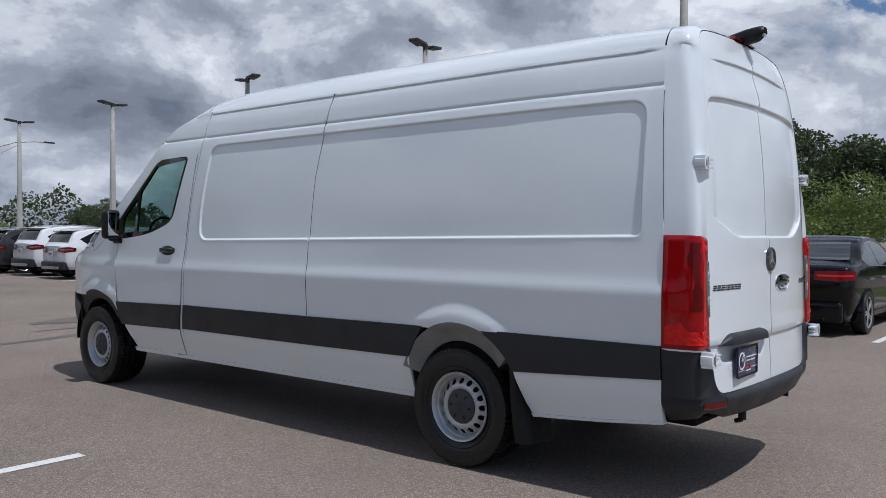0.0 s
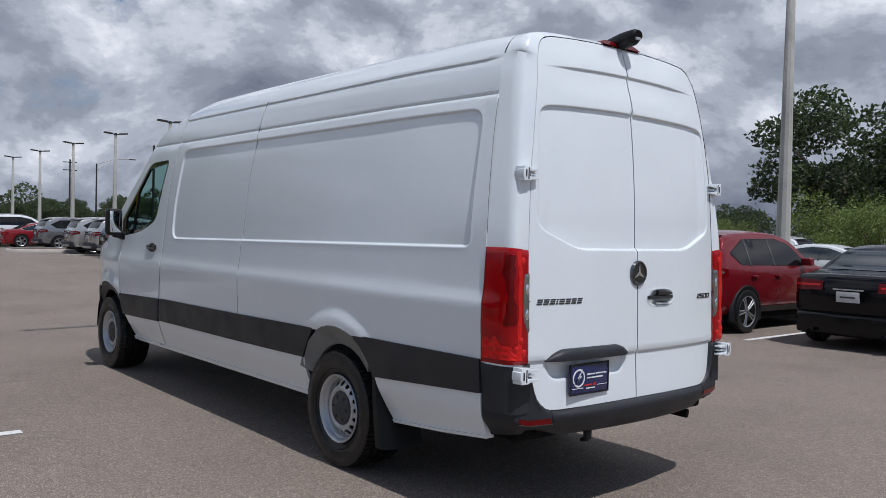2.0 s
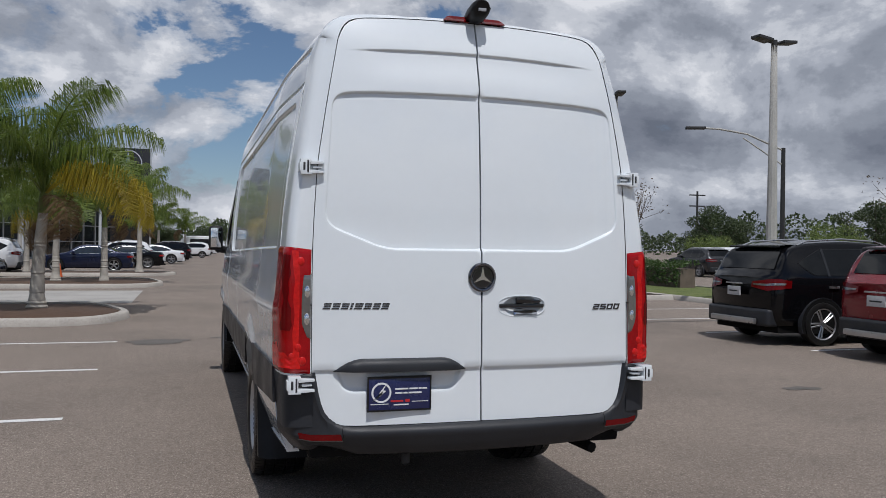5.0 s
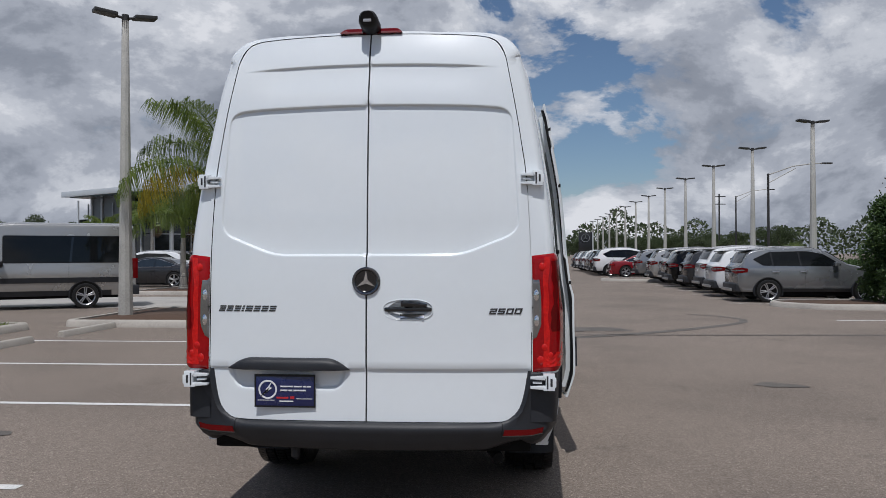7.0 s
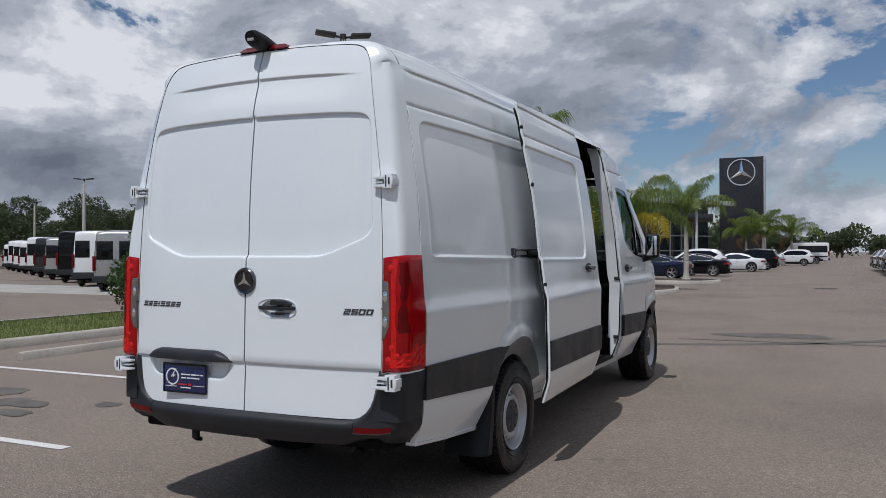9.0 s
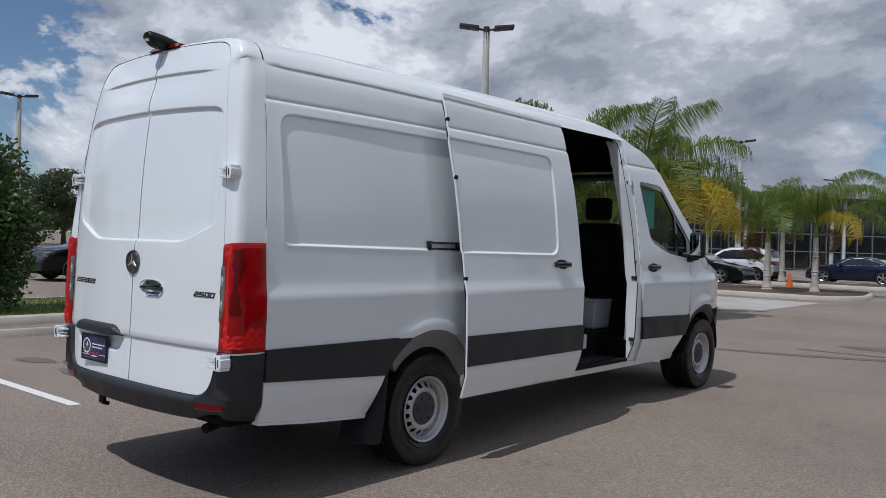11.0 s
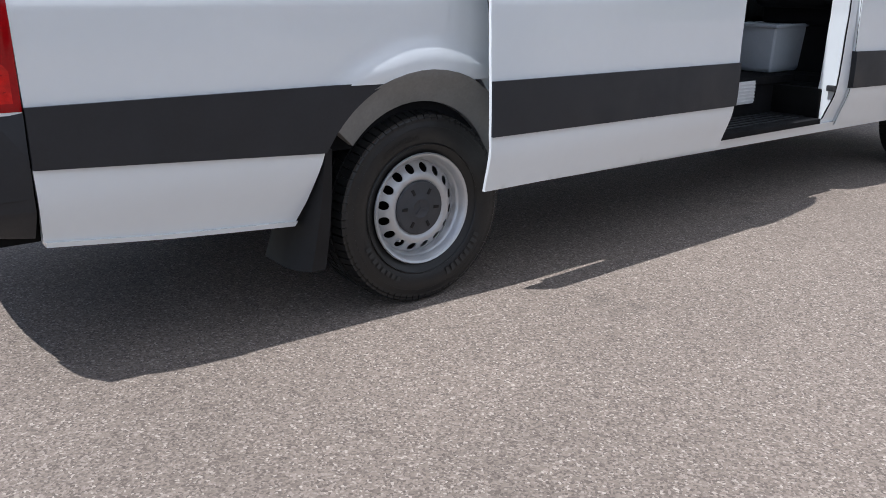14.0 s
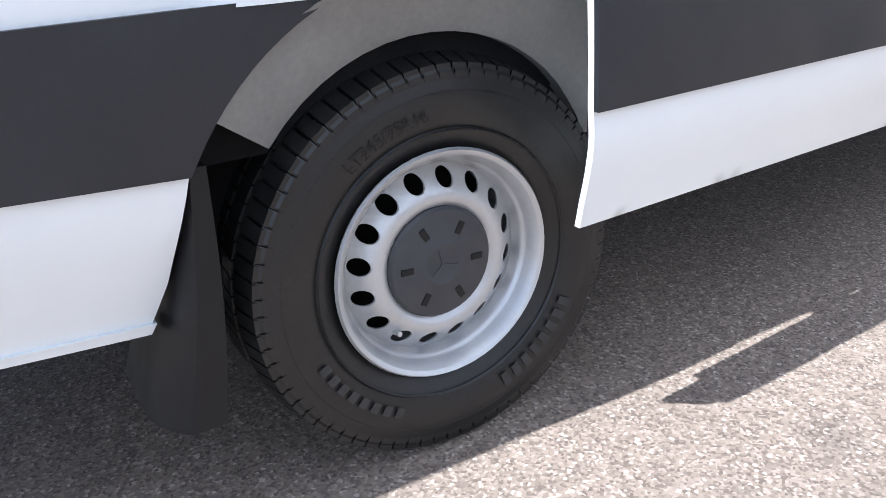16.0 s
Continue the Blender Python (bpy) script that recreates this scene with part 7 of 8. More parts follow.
    for k, (sg, yy) in enumerate(((-1, rw), (1, rw), (-1, fw), (1, fw))):
        m = Matrix.Translation((sg * (W / 2 - 0.075), yy, wheel_r)) @ Matrix.Rotation(0 if sg > 0 else math.pi, 4, "Z") @ Matrix.Rotation(0.4 * k, 4, "X")
        w = WHEELS[wheel_r] if (k == 0 and use_first) else copy_thing(WHEELS[wheel_r], m)
        w.matrix_basis = m
        w.parent = e
        pr = wheel_r * 1.14
        v, f = lathe([(W / 2 * 0.90, pr * 0.999), (W / 2 + 0.004, pr), (W / 2 + 0.010, pr * 1.05), (W / 2 - 0.05, pr * 1.09)], 32, "X")
        link("wheel_arch", [(sg * a_, yy + b_, max(0.12 * H, wheel_r + c_)) for a_, b_, c_ in v], f, M["trim"] if clad else P[colour], e)
        # flat black disc laid on the flank in place of the wheel well's shade
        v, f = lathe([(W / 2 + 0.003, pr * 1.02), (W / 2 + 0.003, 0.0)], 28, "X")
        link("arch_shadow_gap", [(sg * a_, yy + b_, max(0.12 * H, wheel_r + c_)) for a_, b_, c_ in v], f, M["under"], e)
    e.matrix_basis = pose(x, y, 0, 0, 0, heading)
    BUILT[key] = (e, (W, L, H), P[colour])
    return e


EAST = -90
vehicle("sedan", "sedan", "black", 7.42, 2.17, EAST, 4.35, 1.74, 1.44, "glossy black saloon car with wide red tail lamps", "car", "cars in the east row", 0.315, lamp_z=0.605, clad=False)
vehicle("suv", "suv", "red", 7.22, 4.86, EAST, 4.20, 1.72, 1.60, "dark red compact sport utility car", "car", "cars in the east row", 0.340, lamp_z=0.575)
vehicle("suv", "suv", "black", 6.95, 7.42, EAST, 4.45, 1.78, 1.62, "glossy black sport utility car with silver skid plate", "car", "cars in the east row", 0.335)
rowc = [("pewter", "pewter grey"), ("white", "white"), ("white", "white"), ("dark", "near-black"), ("black", "black"), ("silver", "silver"), ("silver", "pale silver"), ("white", "white"), ("pewter", "pewter grey"), ("bright_red", "deep red"), ("white", "white"), ("dark", "dark"), ("black", "black"), ("silver", "silver"), ("white", "white"), ("grey", "grey"), ("white", "white"), ("dark", "dark")]
rr = random.Random(4)
for i, (c, t) in enumerate(rowc):
    if i == 7:                              # a kerbed island breaks the row
        continue
    kind = "suv" if c != "bright_red" else "sedan"
    h = 1.60 + rr.uniform(-0.05, 0.06) if kind == "suv" else 1.32
    px, py = 6.95 + rr.uniform(-0.12, 0.15), 20.95 + 2.56 * i
    if i == 8:
        py += 0.8
    if i > 8:
        px, py = px - (1.05 if i == 9 else 1.70), py + 1.4
    if i == 10:
        h = 1.74
    vehicle(kind, kind, c, px, py, EAST + rr.uniform(-1.5, 1.5), 4.85 if i == 10 else 4.45, 1.78, h, t + (" sport utility car parked in a long row" if kind == "suv" else " saloon car parked in a long row"), "car", "cars in the long row", 0.335, clad=kind == "suv")

# vehicles towards the showroom
for i, (k, c, x, y, hd, t) in enumerate((("sedan", "black", -12.8, 32.9, -92, "black coupe"), ("suv", "white", -8.2, 36.4, 90, "white sport utility car"), ("sedan", "blue", -3.9, 41.0, 90, "navy blue saloon car"), ("sedan", "black", -2.6, 46.5, 92, "black saloon car"),
                                        ("suv", "white", -3.4, 52.0, 92, "white sport utility car"), ("suv", "white", -14.5, 33.6, 90, "white sport utility car"), ("sedan", "dark", -13.0, 31.0, 90, "dark grey saloon car"), ("sedan", "black", -10.5, 41.0, 90, "black saloon car"),
                                        ("suv", "red", -22.0, 42.0, 80, "red sport utility car"), ("suv", "white", -26.5, 42.0, 85, "white sport utility car"), ("suv", "dark", -17.5, 42.5, 85, "dark sport utility car"), ("sedan", "white", -20.0, 47.0, 90, "white saloon car"),
                                        ("sedan", "white", -1.5, 58.0, 90, "white saloon car"), ("suv", "black", -1.0, 64.0, 90, "black sport utility car"), ("suv", "silver", -33.0, 44.0, 85, "silver sport utility car"), ("sedan", "silver", -1.0, 72.0, 90, "silver saloon car"), ("suv", "white", 1.0, 84.0, 90, "white sport utility car"))):
    vehicle("suv" if k == "suv" else "sedan", k, c, x, y, hd, 4.45, 1.76, 1.60 if k == "suv" else 1.32, t + " parked near the showroom", "car", "cars near the showroom", 0.335, clad=k == "suv")

# vans in the far bays
vehicle("passenger_van", "van", "silver", -10.05, 18.35, 122, 5.35, 1.86, 2.28, "silver passenger van with long tinted windows", "van", "vans in the far bays", 0.335)
for i, (c, t) in enumerate((("silver", "silver"), ("white", "white"), ("black", "black"), ("silver", "silver"), ("dark", "dark"), ("white", "white"), ("white", "white"), ("white", "white"), ("white", "white"), ("white", "white"))):
    vehicle("passenger_van", "van", c, -21.3 - 4.6 * i, 19.0 + 3.0 * i, 32 + rr.uniform(-1, 1), 5.75, 1.86, 2.30 + 0.12 * (i % 3), t + " van seen from behind in a row", "van", "vans in the far bays", 0.335)
vehicle("suv", "suv", "black", -19.5, 12.2, 180, 4.4, 1.76, 1.55, "dark sport utility car beyond the grass verge", "car", "cars beyond the verge", 0.335)
vehicle("passenger_van", "van", "white", 2.2, 100.0, 90, 5.4, 1.86, 2.4, "white cargo van far along the drive", "van", "distant vehicles", 0.335)
vehicle("passenger_van", "van", "white", 28.5, 36.5, 0, 4.4, 1.7, 1.65, "white small van on the road", "van", "distant vehicles", 0.335)
vehicle("suv", "suv", "dark", 26.0, 34.0, 0, 4.4, 1.74, 1.6, "dark sport utility car on the road", "car", "distant vehicles", 0.335)
vehicle("suv", "suv", "white", 27.5, 12.5, 0, 4.6, 1.76, 1.55, "white sport utility car on the road", "car", "distant vehicles", 0.335)
vehicle("sedan", "sedan", "white", 19.5, 6.2, 5, 4.5, 1.74, 1.35, "white saloon car beyond the lamp post", "car", "distant vehicles", 0.335, clad=False)

# traffic cone on the second island
bm = bmesh.new()
cyl(bm, (0, 0, 0.03), (0, 0, 0.62), 0.15, 0.035, 18)
cone = thing("traffic_cone", "orange plastic traffic cone beside a palm bed", "traffic cone", at=(-6.0, 30.6, 0))
part("cone_body", bm, speckled("orange_plastic", (0.6, 0.11, 0.02), 0.5, 0.1, 8), cone)
part("cone_base", boxes((-0.19, 0.19, -0.19, 0.19, 0, 0.035), bevel=0.01), M["black"], cone)


# ---------------------------------------------------------------- planting
def leaf_mat(name, lo, mid, hi, rough=0.55):
    m = Mat(name, mid, rough)
    g = m.n.new("ShaderNodeNewGeometry")
    m.set("Base Color", m.ramp(g.outputs["Random Per Island"], [(0.0, lo), (0.55, mid), (1.0, hi)]))
    m.b.inputs["Subsurface Weight"].default_value = 0.0
    tr = m.n.new("ShaderNodeBsdfTranslucent")
    tr.inputs["Color"].default_value = (*[min(1, c * 1.8) for c in mid], 1)
    mx = m.n.new("ShaderNodeMixShader")
    mx.inputs[0].default_value = 0.25
    m.l.new(m.b.outputs[0], mx.inputs[1])
    m.l.new(tr.outputs[0], mx.inputs[2])
    m.l.new(mx.outputs[0], m.n["Material Output"].inputs[0])
    return m.m


M["leaf_bush"] = leaf_mat("shrub_leaves", (0.018, 0.040, 0.010), (0.045, 0.085, 0.020), (0.10, 0.16, 0.04))
M["leaf_oak"] = leaf_mat("oak_leaves", (0.018, 0.030, 0.012), (0.045, 0.066, 0.024), (0.10, 0.13, 0.05))
M["leaf_bright"] = leaf_mat("bright_leaves", (0.05, 0.085, 0.018), (0.13, 0.18, 0.04), (0.26, 0.30, 0.09))
M["leaf_sparse"] = leaf_mat("sparse_leaves", (0.05, 0.035, 0.02), (0.09, 0.06, 0.035), (0.14, 0.10, 0.06))
M["frond"] = leaf_mat("palm_fronds", (0.05, 0.085, 0.014), (0.115, 0.165, 0.026), (0.21, 0.25, 0.05), 0.4)
M["frond_gold"] = leaf_mat("golden_frond", (0.20, 0.16, 0.012), (0.36, 0.28, 0.02), (0.50, 0.40, 0.05), 0.45)
M["frond_dry"] = leaf_mat("dry_frond", (0.09, 0.05, 0.025), (0.16, 0.10, 0.05), (0.24, 0.17, 0.09), 0.7)
M["bark"] = concrete("bark", (0.14, 0.11, 0.085), 3)
M["palm_bark"] = concrete("palm_bark", (0.42, 0.39, 0.34), 4)


def leaves(pts, size, rnd, aspect=0.5, up=0.3):
    """Small folded leaves at the points."""
    vs, fs = [], []
    for p in pts:
        d = Vector((rnd.gauss(0, 1), rnd.gauss(0, 1), rnd.gauss(0, 0.8) + up)).normalized()
        side = d.cross(Vector((rnd.gauss(0, 1), rnd.gauss(0, 1), rnd.gauss(0, 1)))).normalized()
        l = size * rnd.uniform(0.6, 1.35)
        w = l * aspect
        b = len(vs)
        p = Vector(p)
        n = d.cross(side) * w * 0.25
        vs += [tuple(p), tuple(p + d * l * 0.5 + side * w * 0.5 + n), tuple(p + d * l), tuple(p + d * l * 0.5 - side * w * 0.5 + n)]
        fs += [(b, b + 1, b + 2), (b, b + 2, b + 3)]
    return vs, fs


def crown_points(blobs, n, rnd, shell=0.55):
    tot = sum(r[3] ** 2 for r in blobs)
    pts = []
    for bx, by, bz, br, *sq in blobs:
        k = int(n * br**2 / tot)
        q = sq[0] if sq else 0.8
        for _ in range(k):
            d = Vector((rnd.gauss(0, 1), rnd.gauss(0, 1), rnd.gauss(0, 1))).normalized()
            r = br * (shell + (1 - shell) * rnd.random() ** 0.6) * (1 + 0.18 * math.sin(7 * d.x + 3 * bx) * math.sin(6 * d.y + 2 * d.z))
            pts.append((bx + d.x * r, by + d.y * r, bz + d.z * r * q))
    return pts


def limbs(bm, base, tips, r):
    for t in tips:
        mid = Vector(base).lerp(Vector(t), 0.55) + Vector((0, 0, 0.15 * (Vector(t) - Vector(base)).length))
        cyl(bm, base, mid, r, r * 0.6, 7)
        cyl(bm, mid, t, r * 0.6, r * 0.2, 6)


def tree(name, label, category, group, seed, h, spread, n, size, leaf, trunk=0.25, clear=0.3, clumps=16):
    rnd = random.Random(seed)
    e = thing(name, label, category, group)
    blobs = []
    for i in range(clumps):
        a, rad = rnd.uniform(0, 6.28), spread * math.sqrt(rnd.random()) * 0.85
        z = h * (clear + (1 - clear) * (0.15 + 0.75 * rnd.random()) * (1 - 0.45 * (rad / spread) ** 2))
        blobs.append((rad * math.cos(a), rad * math.sin(a), z, spread * rnd.uniform(0.22, 0.42), rnd.uniform(0.55, 0.9)))
    bm = bmesh.new()
    cyl(bm, (0, 0, 0), (0.05, 0.03, h * clear * 0.6), trunk, trunk * 0.7, 10)
    cyl(bm, (0.05, 0.03, h * clear * 0.6), (0, 0, h * 0.55), trunk * 0.7, trunk * 0.35, 9)
    limbs(bm, (0.05, 0.03, h * clear * 0.8), [b[:3] for b in blobs[:10]], trunk * 0.4)
    part("trunk", bm, M["bark"], e, "grey-brown trunk and limbs")
    v, f = leaves(crown_points(blobs, n, rnd), size, rnd, 0.6)
    c = link("crown", v, f, leaf, e, "dense ragged leaves", smooth=False)
    return e


# rounded shrub-trees on the beds
def shrub(x, y, h, w, seed, label, n=22000):
    rnd = random.Random(seed)
    e = thing("shrub_tree", label, "shrub", "broad shrubs", at=(x, y, 0.08))
    blobs = []
    for i in range(30):
        t = rnd.random()
        rad = w * 0.5 * (1 - 0.65 * t**1.6) * rnd.uniform(0.4, 0.85)
        a = rnd.uniform(0, 6.28)
        blobs.append((rad * math.cos(a), rad * math.sin(a), h * (0.09 + 0.79 * t), w * rnd.uniform(0.15, 0.24), 0.95))
    bm = bmesh.new()
    for k in range(3):
        cyl(bm, (0.08 * k - 0.08, 0.05 * (k % 2), 0), (0.12 * k - 0.12, 0, h * 0.5), 0.06, 0.03, 8)
    limbs(bm, (0, 0, h * 0.25), [b[:3] for b in blobs[:12]], 0.025)
    part("trunk", bm, M["bark"], e, "several thin grey stems")
    v, f = leaves(crown_points(blobs, n, rnd, 0.30), 0.085, rnd, 0.6)
    link("crown", v, f, M["leaf_bush"], e, "dense glossy green leaves", smooth=False)


shrub(10.55, 18.3, 3.0, 1.9, 3, "dense conical green shrub on a mulch bed")
shrub(-10.3, 10.1, 3.0, 1.95, 5, "dense conical green shrub on a grass verge")
shrub(-10.2, 2.7, 3.4, 2.6, 7, "broad green shrub on a grass verge", 24000)
shrub(-10.2, -3.2, 3.2, 2.4, 8, "broad green shrub on a grass verge", 20000)

# sparse young trees
def myrtle(x, y, seed):
    rnd = random.Random(seed)
    e = thing("crape_myrtle", "slender multi-stemmed tree with sparse brown leaves", "tree", "slender verge trees", at=(x, y, 0.08))
    bm = bmesh.new()
    tips = []
    for k in range(9):
        a = rnd.uniform(0, 6.28)
        t = Vector((0.8 * math.cos(a) * rnd.uniform(0.5, 1.2), 0.8 * math.sin(a) * rnd.uniform(0.5, 1.2), rnd.uniform(2.5, 3.2)))
        m = Vector((t.x * 0.35, t.y * 0.35, 1.6))
        cyl(bm, (0.05 * math.cos(a), 0.05 * math.sin(a), 0), m, 0.03, 0.02, 6)
        cyl(bm, m, t, 0.02, 0.008, 5)
        for j in range(7):
            q = m.lerp(t, rnd.uniform(0.3, 1)) + Vector((rnd.gauss(0, 0.3), rnd.gauss(0, 0.3), rnd.uniform(0.05, 0.35)))
            cyl(bm, m.lerp(t, 0.5), q, 0.008, 0.004, 4)
            tips.append(q)
    part("trunk", bm, M["bark"], e, "thin grey stems")
    v, f = leaves([tuple(q + Vector((rnd.gauss(0, 0.12), rnd.gauss(0, 0.12), rnd.gauss(0, 0.12)))) for q in tips for _ in range(12)], 0.07, rnd, 0.6)
    link("crown", v, f, M["leaf_sparse"], e, "sparse brownish leaves", smooth=False)


myrtle(11.6, 19.0, 12)
myrtle(13.9, 10.2, 13)


# clipped hedge along the verge
rnd = random.Random(21)
hedge = thing("hedge", "low clipped green hedge beside the road", "hedge", at=(0, 0, 0.08))
pts = []
for _ in range(15000):
    y = rnd.uniform(21.5, 60)
    s = rnd.random()
    if s < 0.5:
        pts.append((15.1 + rnd.uniform(-0.05, 0.12), y, rnd.uniform(0.1, 0.85)))
    else:
        pts.append((15.1 + rnd.uniform(0, 0.9), y, 0.85 + rnd.gauss(0, 0.06) + 0.05 * math.sin(y * 2.1)))
v, f = leaves(pts, 0.11, rnd, 0.6)
link("foliage", v, f, M["leaf_bush"], hedge, "small dark green leaves", smooth=False)
part("stem", boxes((15.25, 15.85, 21.6, 59.9, 0, 0.7)), M["bark"], hedge)

# grass blades on the verge that the camera passes nearest
rnd = random.Random(31)
vs, fs = [], []
for _ in range(9000):
    x, y = rnd.uniform(-11.7, -8.65), rnd.uniform(-2, 10.8)
    h, a, ln = rnd.uniform(0.03, 0.09), rnd.uniform(0, 6.28), rnd.uniform(-0.04, 0.04)
    b = len(vs)
    vs += [(x - 0.008 * math.cos(a), y - 0.008 * math.sin(a), 0.105), (x + 0.008 * math.cos(a), y + 0.008 * math.sin(a), 0.105), (x + ln, y + ln * 0.5, 0.11 + h)]
    fs.append((b, b + 1, b + 2))
M["blade"] = leaf_mat("grass_blades", (0.06, 0.09, 0.02), (0.12, 0.16, 0.03), (0.24, 0.24, 0.09), 0.7)
tagged(link("grass_blades", vs, fs, M["blade"], smooth=False), "short rough grass blades on the verge", "grass", kind="stuff")


# palms
def frond_mesh(name, length, droop, seed, leaf_len=0.70, n=120, hang=0.88):
    rnd = random.Random(seed)
    vs, fs = [], []
    spine = []
    ang, p = radians(66), Vector((0, 0, 0))
    k = 22
    for i in range(k + 1):
        spine.append(p.copy())
        t = i / k
        a = ang - droop * (t**1.25)
        p = p + Vector((math.cos(a), 0, math.sin(a))) * length / k
    for i in range(k):                         # rachis, three-sided
        r0, r1 = 0.028 * (1 - i / k) + 0.004, 0.028 * (1 - (i + 1) / k) + 0.004
        b = len(vs)
        for q, r in ((spine[i], r0), (spine[i + 1], r1)):
            vs += [(q.x, q.y - r, q.z), (q.x, q.y + r, q.z), (q.x, q.y, q.z - r)]
        fs += [(b, b + 1, b + 4, b + 3), (b + 1, b + 2, b + 5, b + 4), (b + 2, b, b + 3, b + 5)]
    for i in range(n):
        t = 0.16 + 0.84 * i / n
        q = t * k
        j = min(k - 1, int(q))
        c = spine[j].lerp(spine[j + 1], q - j)
        d = (spine[j + 1] - spine[j]).normalized()
        for s in (-1, 1):
            l = leaf_len * (0.55 + 0.75 * math.sin(math.pi * min(1, t * 0.92 + 0.05))) * rnd.uniform(0.8, 1.15)
            out = Vector((d.x * 0.45, s * rnd.uniform(0.55, 0.95), d.z * 0.45 + rnd.uniform(-0.1, 0.35))).normalized()
            a = c + out * l * 0.4
            tip = a + (out * (1 - hang) + Vector((0, 0, -1)) * hang).normalized() * l * 0.6 + Vector((rnd.gauss(0, 0.03), rnd.gauss(0, 0.03), 0))
            w = d.normalized() * 0.0085
            b = len(vs)
            vs += [tuple(c - w * 0.6), tuple(c + w * 0.6), tuple(a + w), tuple(a - w), tuple(tip)]
            fs += [(b, b + 1, b + 2, b + 3), (b + 3, b + 2, b + 4)]
    me = bpy.data.meshes.new(name)
    me.from_pydata([tuple(v) for v in vs], [], fs)
    return me


FRONDS = {}
for key, mat, args in (("up", "frond", (2.5, radians(85), 1)), ("mid", "frond", (2.6, radians(125), 2)), ("low", "frond", (2.4, radians(160), 3)), ("gold", "frond_gold", (2.3, radians(140), 4)), ("dry", "frond_dry", (1.7, radians(175), 5)), ("wide", "frond", (2.8, radians(105), 6))):
    FRONDS[key] = frond_mesh("frond_" + key, *args)
    FRONDS[key].materials.append(M[mat])


def palm(x, y, trunk_h, scale, seed, turn=0.0, gold=(), dry=1, lean=0.0, n=10, z0=0.10):
    rnd = random.Random(seed)
    e = thing("palm_tree", "feathery palm with arching fronds and ringed grey trunk" if not gold else "feathery palm with golden lower fronds and ringed trunk", "palm tree", "palms", at=(x, y, z0))
    prof, n_ring = [], 26
    vs, fs, m = [], [], 12
    for i in range(n_ring * 2 + 1):
        t = i / (n_ring * 2)
        z = trunk_h * t
        r = 0.105 * scale * (1.25 - 0.45 * t + 0.5 * max(0.0, 0.12 - t) / 0.12) * (1.05 if i % 2 else 0.97) * (1 + 0.06 * rnd.gauss(0, 1) * 0.5)
        vs += [(lean * t * t + r * math.cos(2 * math.pi * k / m), r * math.sin(2 * math.pi * k / m), z) for k in range(m)]
    fs = [(i * m + k, i * m + (k + 1) % m, (i + 1) * m + (k + 1) % m, (i + 1) * m + k) for i in range(n_ring * 2) for k in range(m)]
    link("trunk", vs, fs, M["palm_bark"], e, "ringed grey trunk")
    bm = bmesh.new()
    cyl(bm, (lean, 0, trunk_h - 0.05), (lean, 0, trunk_h + 0.45 * scale), 0.10 * scale, 0.05 * scale, 10)
    part("crownshaft", bm, M["leaf_bright"], e, "green crown shaft")

    def put(key, az, tilt, sc):
        o = new("frond", FRONDS[key])
        o.parent = e
        o.matrix_basis = Matrix.Translation((lean, 0, trunk_h + 0.25 * scale)) @ Matrix.Rotation(az, 4, "Z") @ Matrix.Rotation(tilt, 4, "Y") @ Matrix.Scale(sc, 4)
    for i in range(n):
        az = turn + 2.4 * i + rnd.uniform(-0.25, 0.25)
        t = i / n
        key = "up" if t < 0.35 else "wide" if t < 0.6 else "mid" if t < 0.92 else "low"
        put(key, az, radians(-24 + 46 * t + rnd.uniform(-6, 6)), scale * rnd.uniform(0.9, 1.1))
    for az in gold:
        put("gold", az, radians(18), scale * 1.05)
    for i in range(dry):
        put("dry", rnd.uniform(0, 6.28), radians(55), scale * rnd.uniform(0.7, 1.0))


palm(-6.35, 14.2, 1.45, 0.75, 1, 0.3, n=6)
palm(-5.65, 14.0, 2.35, 1.08, 2, 1.0, dry=1, n=12, gold=(3.3,))
palm(-4.2, 14.4, 1.95, 1.12, 3, 0.5, gold=(-0.25, 0.25, -0.6, 0.0), dry=1, lean=0.1, n=13)
palm(-5.6, 26.9, 1.7, 1.05, 4, 0.9, gold=(2.4,))
palm(-4.1, 27.2, 1.9, 1.0, 5, 0.1, gold=(-0.6,))
palm(-9.5, 27.0, 2.2, 1.1, 6, 1.3)
palm(-12.0, 26.5, 2.0, 1.0, 7, 2.2)
palm(-3.4, 35.8, 2.6, 1.0, 8, 0.6)
palm(-8.0, 35.8, 2.3, 1.0, 10, 2.6)
palm(-13.5, 40.5, 3.0, 1.0, 14, 1.6)
palm(-24.0, 50.0, 3.2, 1.0, 11, 0.2, z0=0.0)
palm(-27.5, 50.5, 2.4, 0.9, 12, 0.8, z0=0.0)
palm(-4.5, 96.0, 3.0, 1.5, 13, 0.4, z0=0.0)
palm(-6.5, 98.0, 2.6, 1.4, 15, 1.4, z0=0.0)
palm(-1.6, 97.0, 2.6, 1.4, 16, 2.4, z0=0.0)

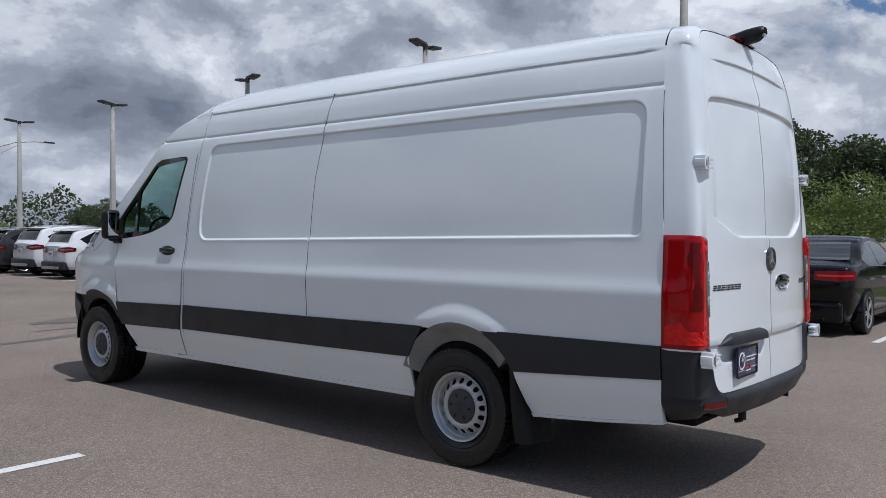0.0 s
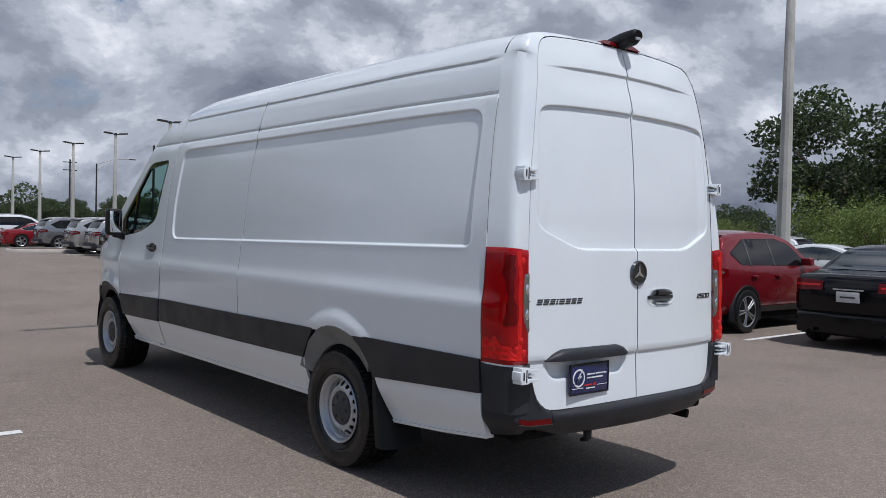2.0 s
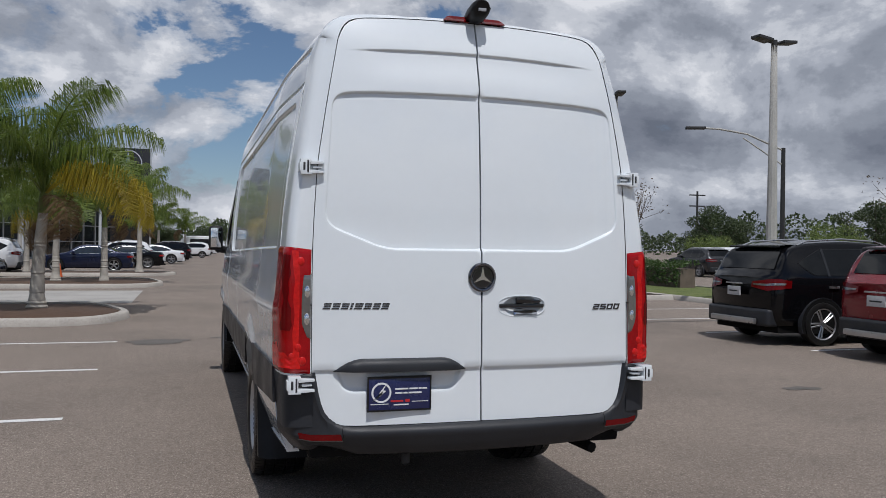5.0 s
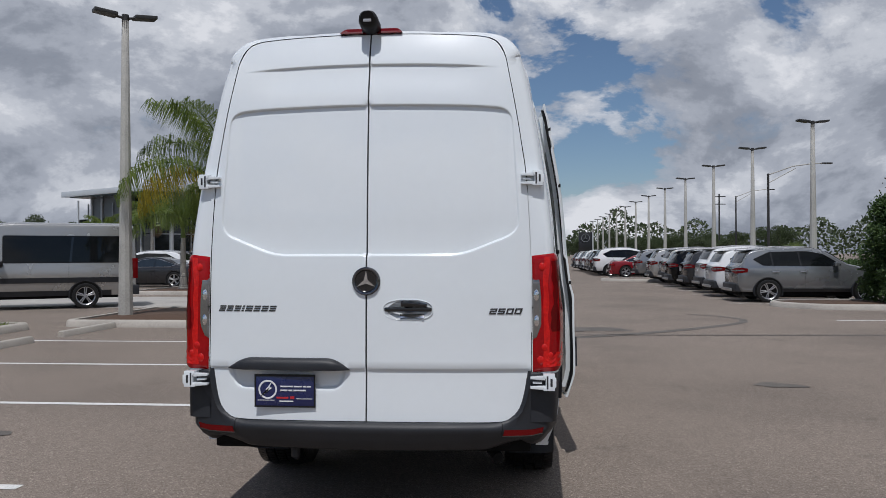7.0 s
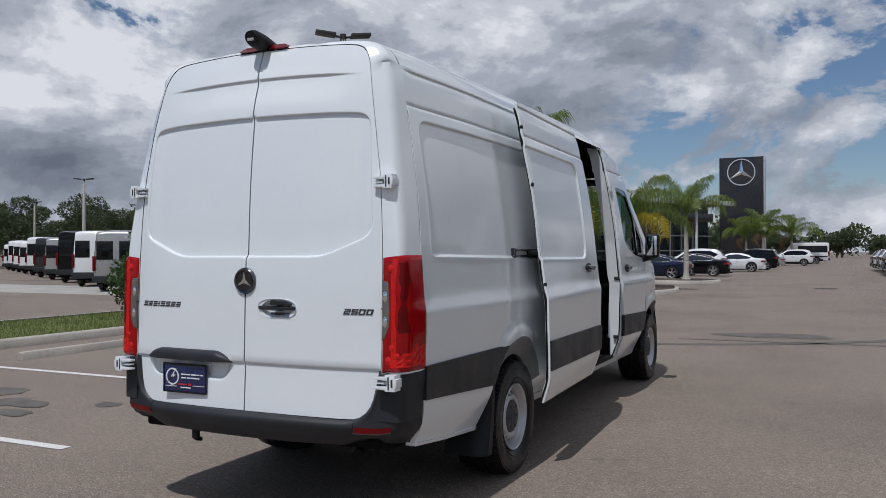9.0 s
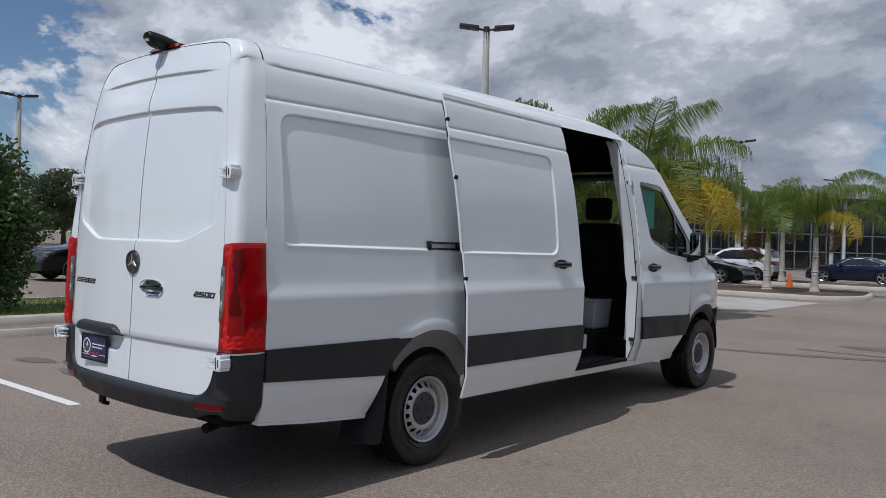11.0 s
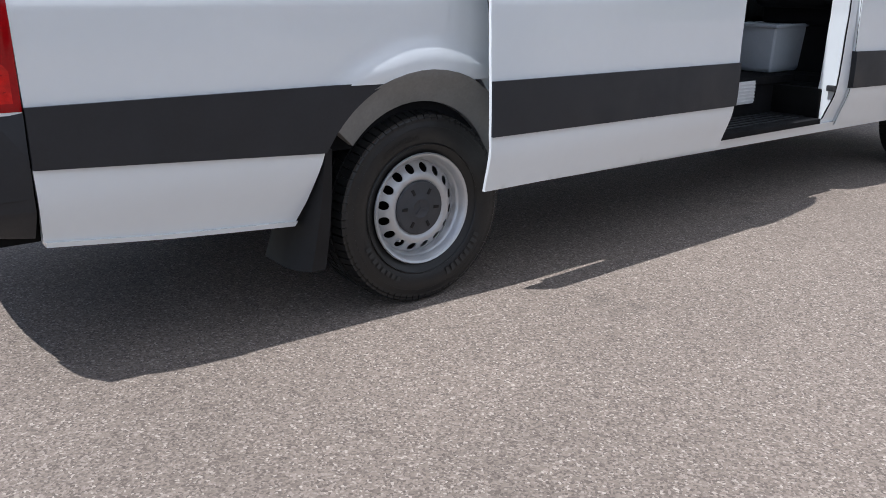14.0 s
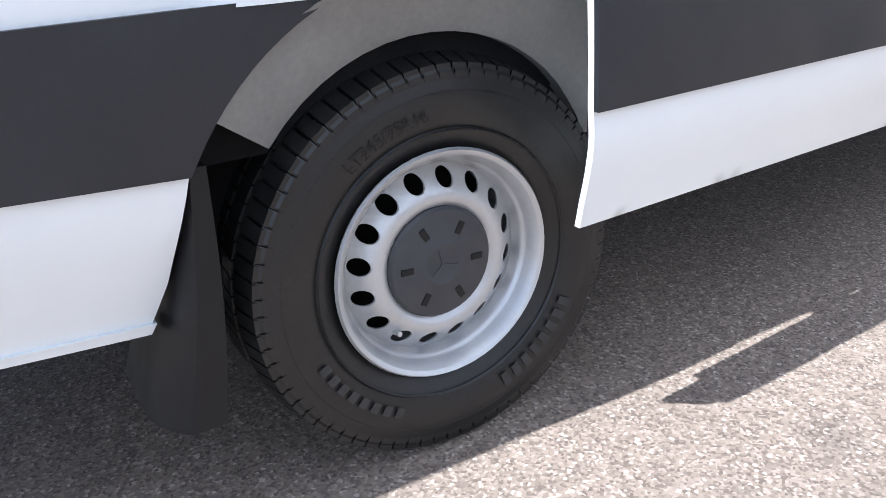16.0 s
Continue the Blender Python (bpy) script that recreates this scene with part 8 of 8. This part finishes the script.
# woods and roadside trees
oaks = [tree("oak_tree", "large dark broadleaf tree beyond the car park", "tree", "distant trees", 40 + i, 9.0, 4.6, 11000, 0.27, M["leaf_oak"], 0.3, 0.22, 20) for i in range(3)]
lows = [tree("green_tree", "bright green leafy tree beyond the car park", "tree", "distant trees", 60 + i, 5.0, 3.6, 10000, 0.17, M["leaf_bright"], 0.18, 0.12, 18) for i in range(2)]
rnd = random.Random(77)
oak_spots = [(47, 12, 1.05), (44, 19, 1.15), (64, 27, 0.8), (46, 6, 0.9), (62, 36, 0.5), (52, 1, 0.9), (52, 31, 0.42), (60, 18, 1.1), (62, 45, 0.9), (56, 54, 0.75), (46, 62, 0.62), (52, 72, 0.6), (40, 80, 0.58), (36, 74, 0.5), (44, 92, 0.62), (30, 92, 0.5), (34, 110, 0.6), (27, 104, 0.5), (24, 118, 0.55), (20, 128, 0.5), (26, 140, 0.6), (19, 84, 0.42), (20, 92, 0.46), (48, -8, 0.9), (58, -14, 1.0), (70, 30, 1.1)]
oak_spots += [(rnd.uniform(-12, 22) * 1.0 + 3.0 * k, 190 + rnd.uniform(-8, 8), rnd.uniform(0.55, 0.85)) for k in range(-14, 12)]
oak_spots += [(-62 - rnd.uniform(0, 26), 8 + 6.2 * k + rnd.uniform(-2, 2), rnd.uniform(0.75, 1.05)) for k in range(-4, 22)]
oak_spots += [(-70 - rnd.uniform(0, 20), 2 + 7 * k, rnd.uniform(0.8, 1.1)) for k in range(-4, 14)]
oak_spots += [(-40 + 7 * k, 118 + rnd.uniform(-5, 5), rnd.uniform(0.5, 0.75)) for k in range(-5, 4)]
for i, (x, y, s) in enumerate(oak_spots):
    m = pose(x, y, 0, 0, 0, rnd.uniform(0, 360)) @ Matrix.Diagonal((s * rnd.uniform(0.9, 1.15), s * rnd.uniform(0.9, 1.15), s * rnd.uniform(0.85, 1.1), 1))
    if i < 3:
        oaks[i].matrix_basis = m
    else:
        c = copy_thing(oaks[i % 3], Matrix())
        c.matrix_basis = m
low_spots = [(38, 17, 0.95), (38, 23, 0.55), (40, 10, 1.0), (35, 13, 0.7), (41, 28, 0.5), (36, 32, 0.4), (40, 3, 0.95), (39, 37, 0.42), (43, 44, 0.7), (38, 52, 0.6), (44, -4, 1.0), (30, 60, 0.5), (25, 72, 0.5), (44, 33, 0.5), (36, 43, 0.42)]
for i, (x, y, s) in enumerate(low_spots):
    m = pose(x, y, 0, 0, 0, rnd.uniform(0, 360)) @ Matrix.Diagonal((s, s, s * rnd.uniform(0.8, 1.1), 1))
    if i < 2:
        lows[i].matrix_basis = m
    else:
        c = copy_thing(lows[i % 2], Matrix())
        c.matrix_basis = m
# woods all round behind the camera, and the furthest belt
rnd = random.Random(90)
pts = []
for k in range(90000):
    a = rnd.uniform(0, 2 * math.pi)
    r = 260 + rnd.uniform(-12, 12)
    h = 9 + 3.0 * math.sin(a * 23) + 2.0 * math.sin(a * 61 + 1) + 1.5 * math.sin(a * 140)
    pts.append((r * math.cos(a), r * math.sin(a), h * rnd.random() ** 0.7))
v, f = leaves(pts, 1.0, rnd, 0.8)
tagged(link("far_woods", v, f, M["leaf_oak"], smooth=False), "far belt of dark woods round the site", "woods", kind="stuff")
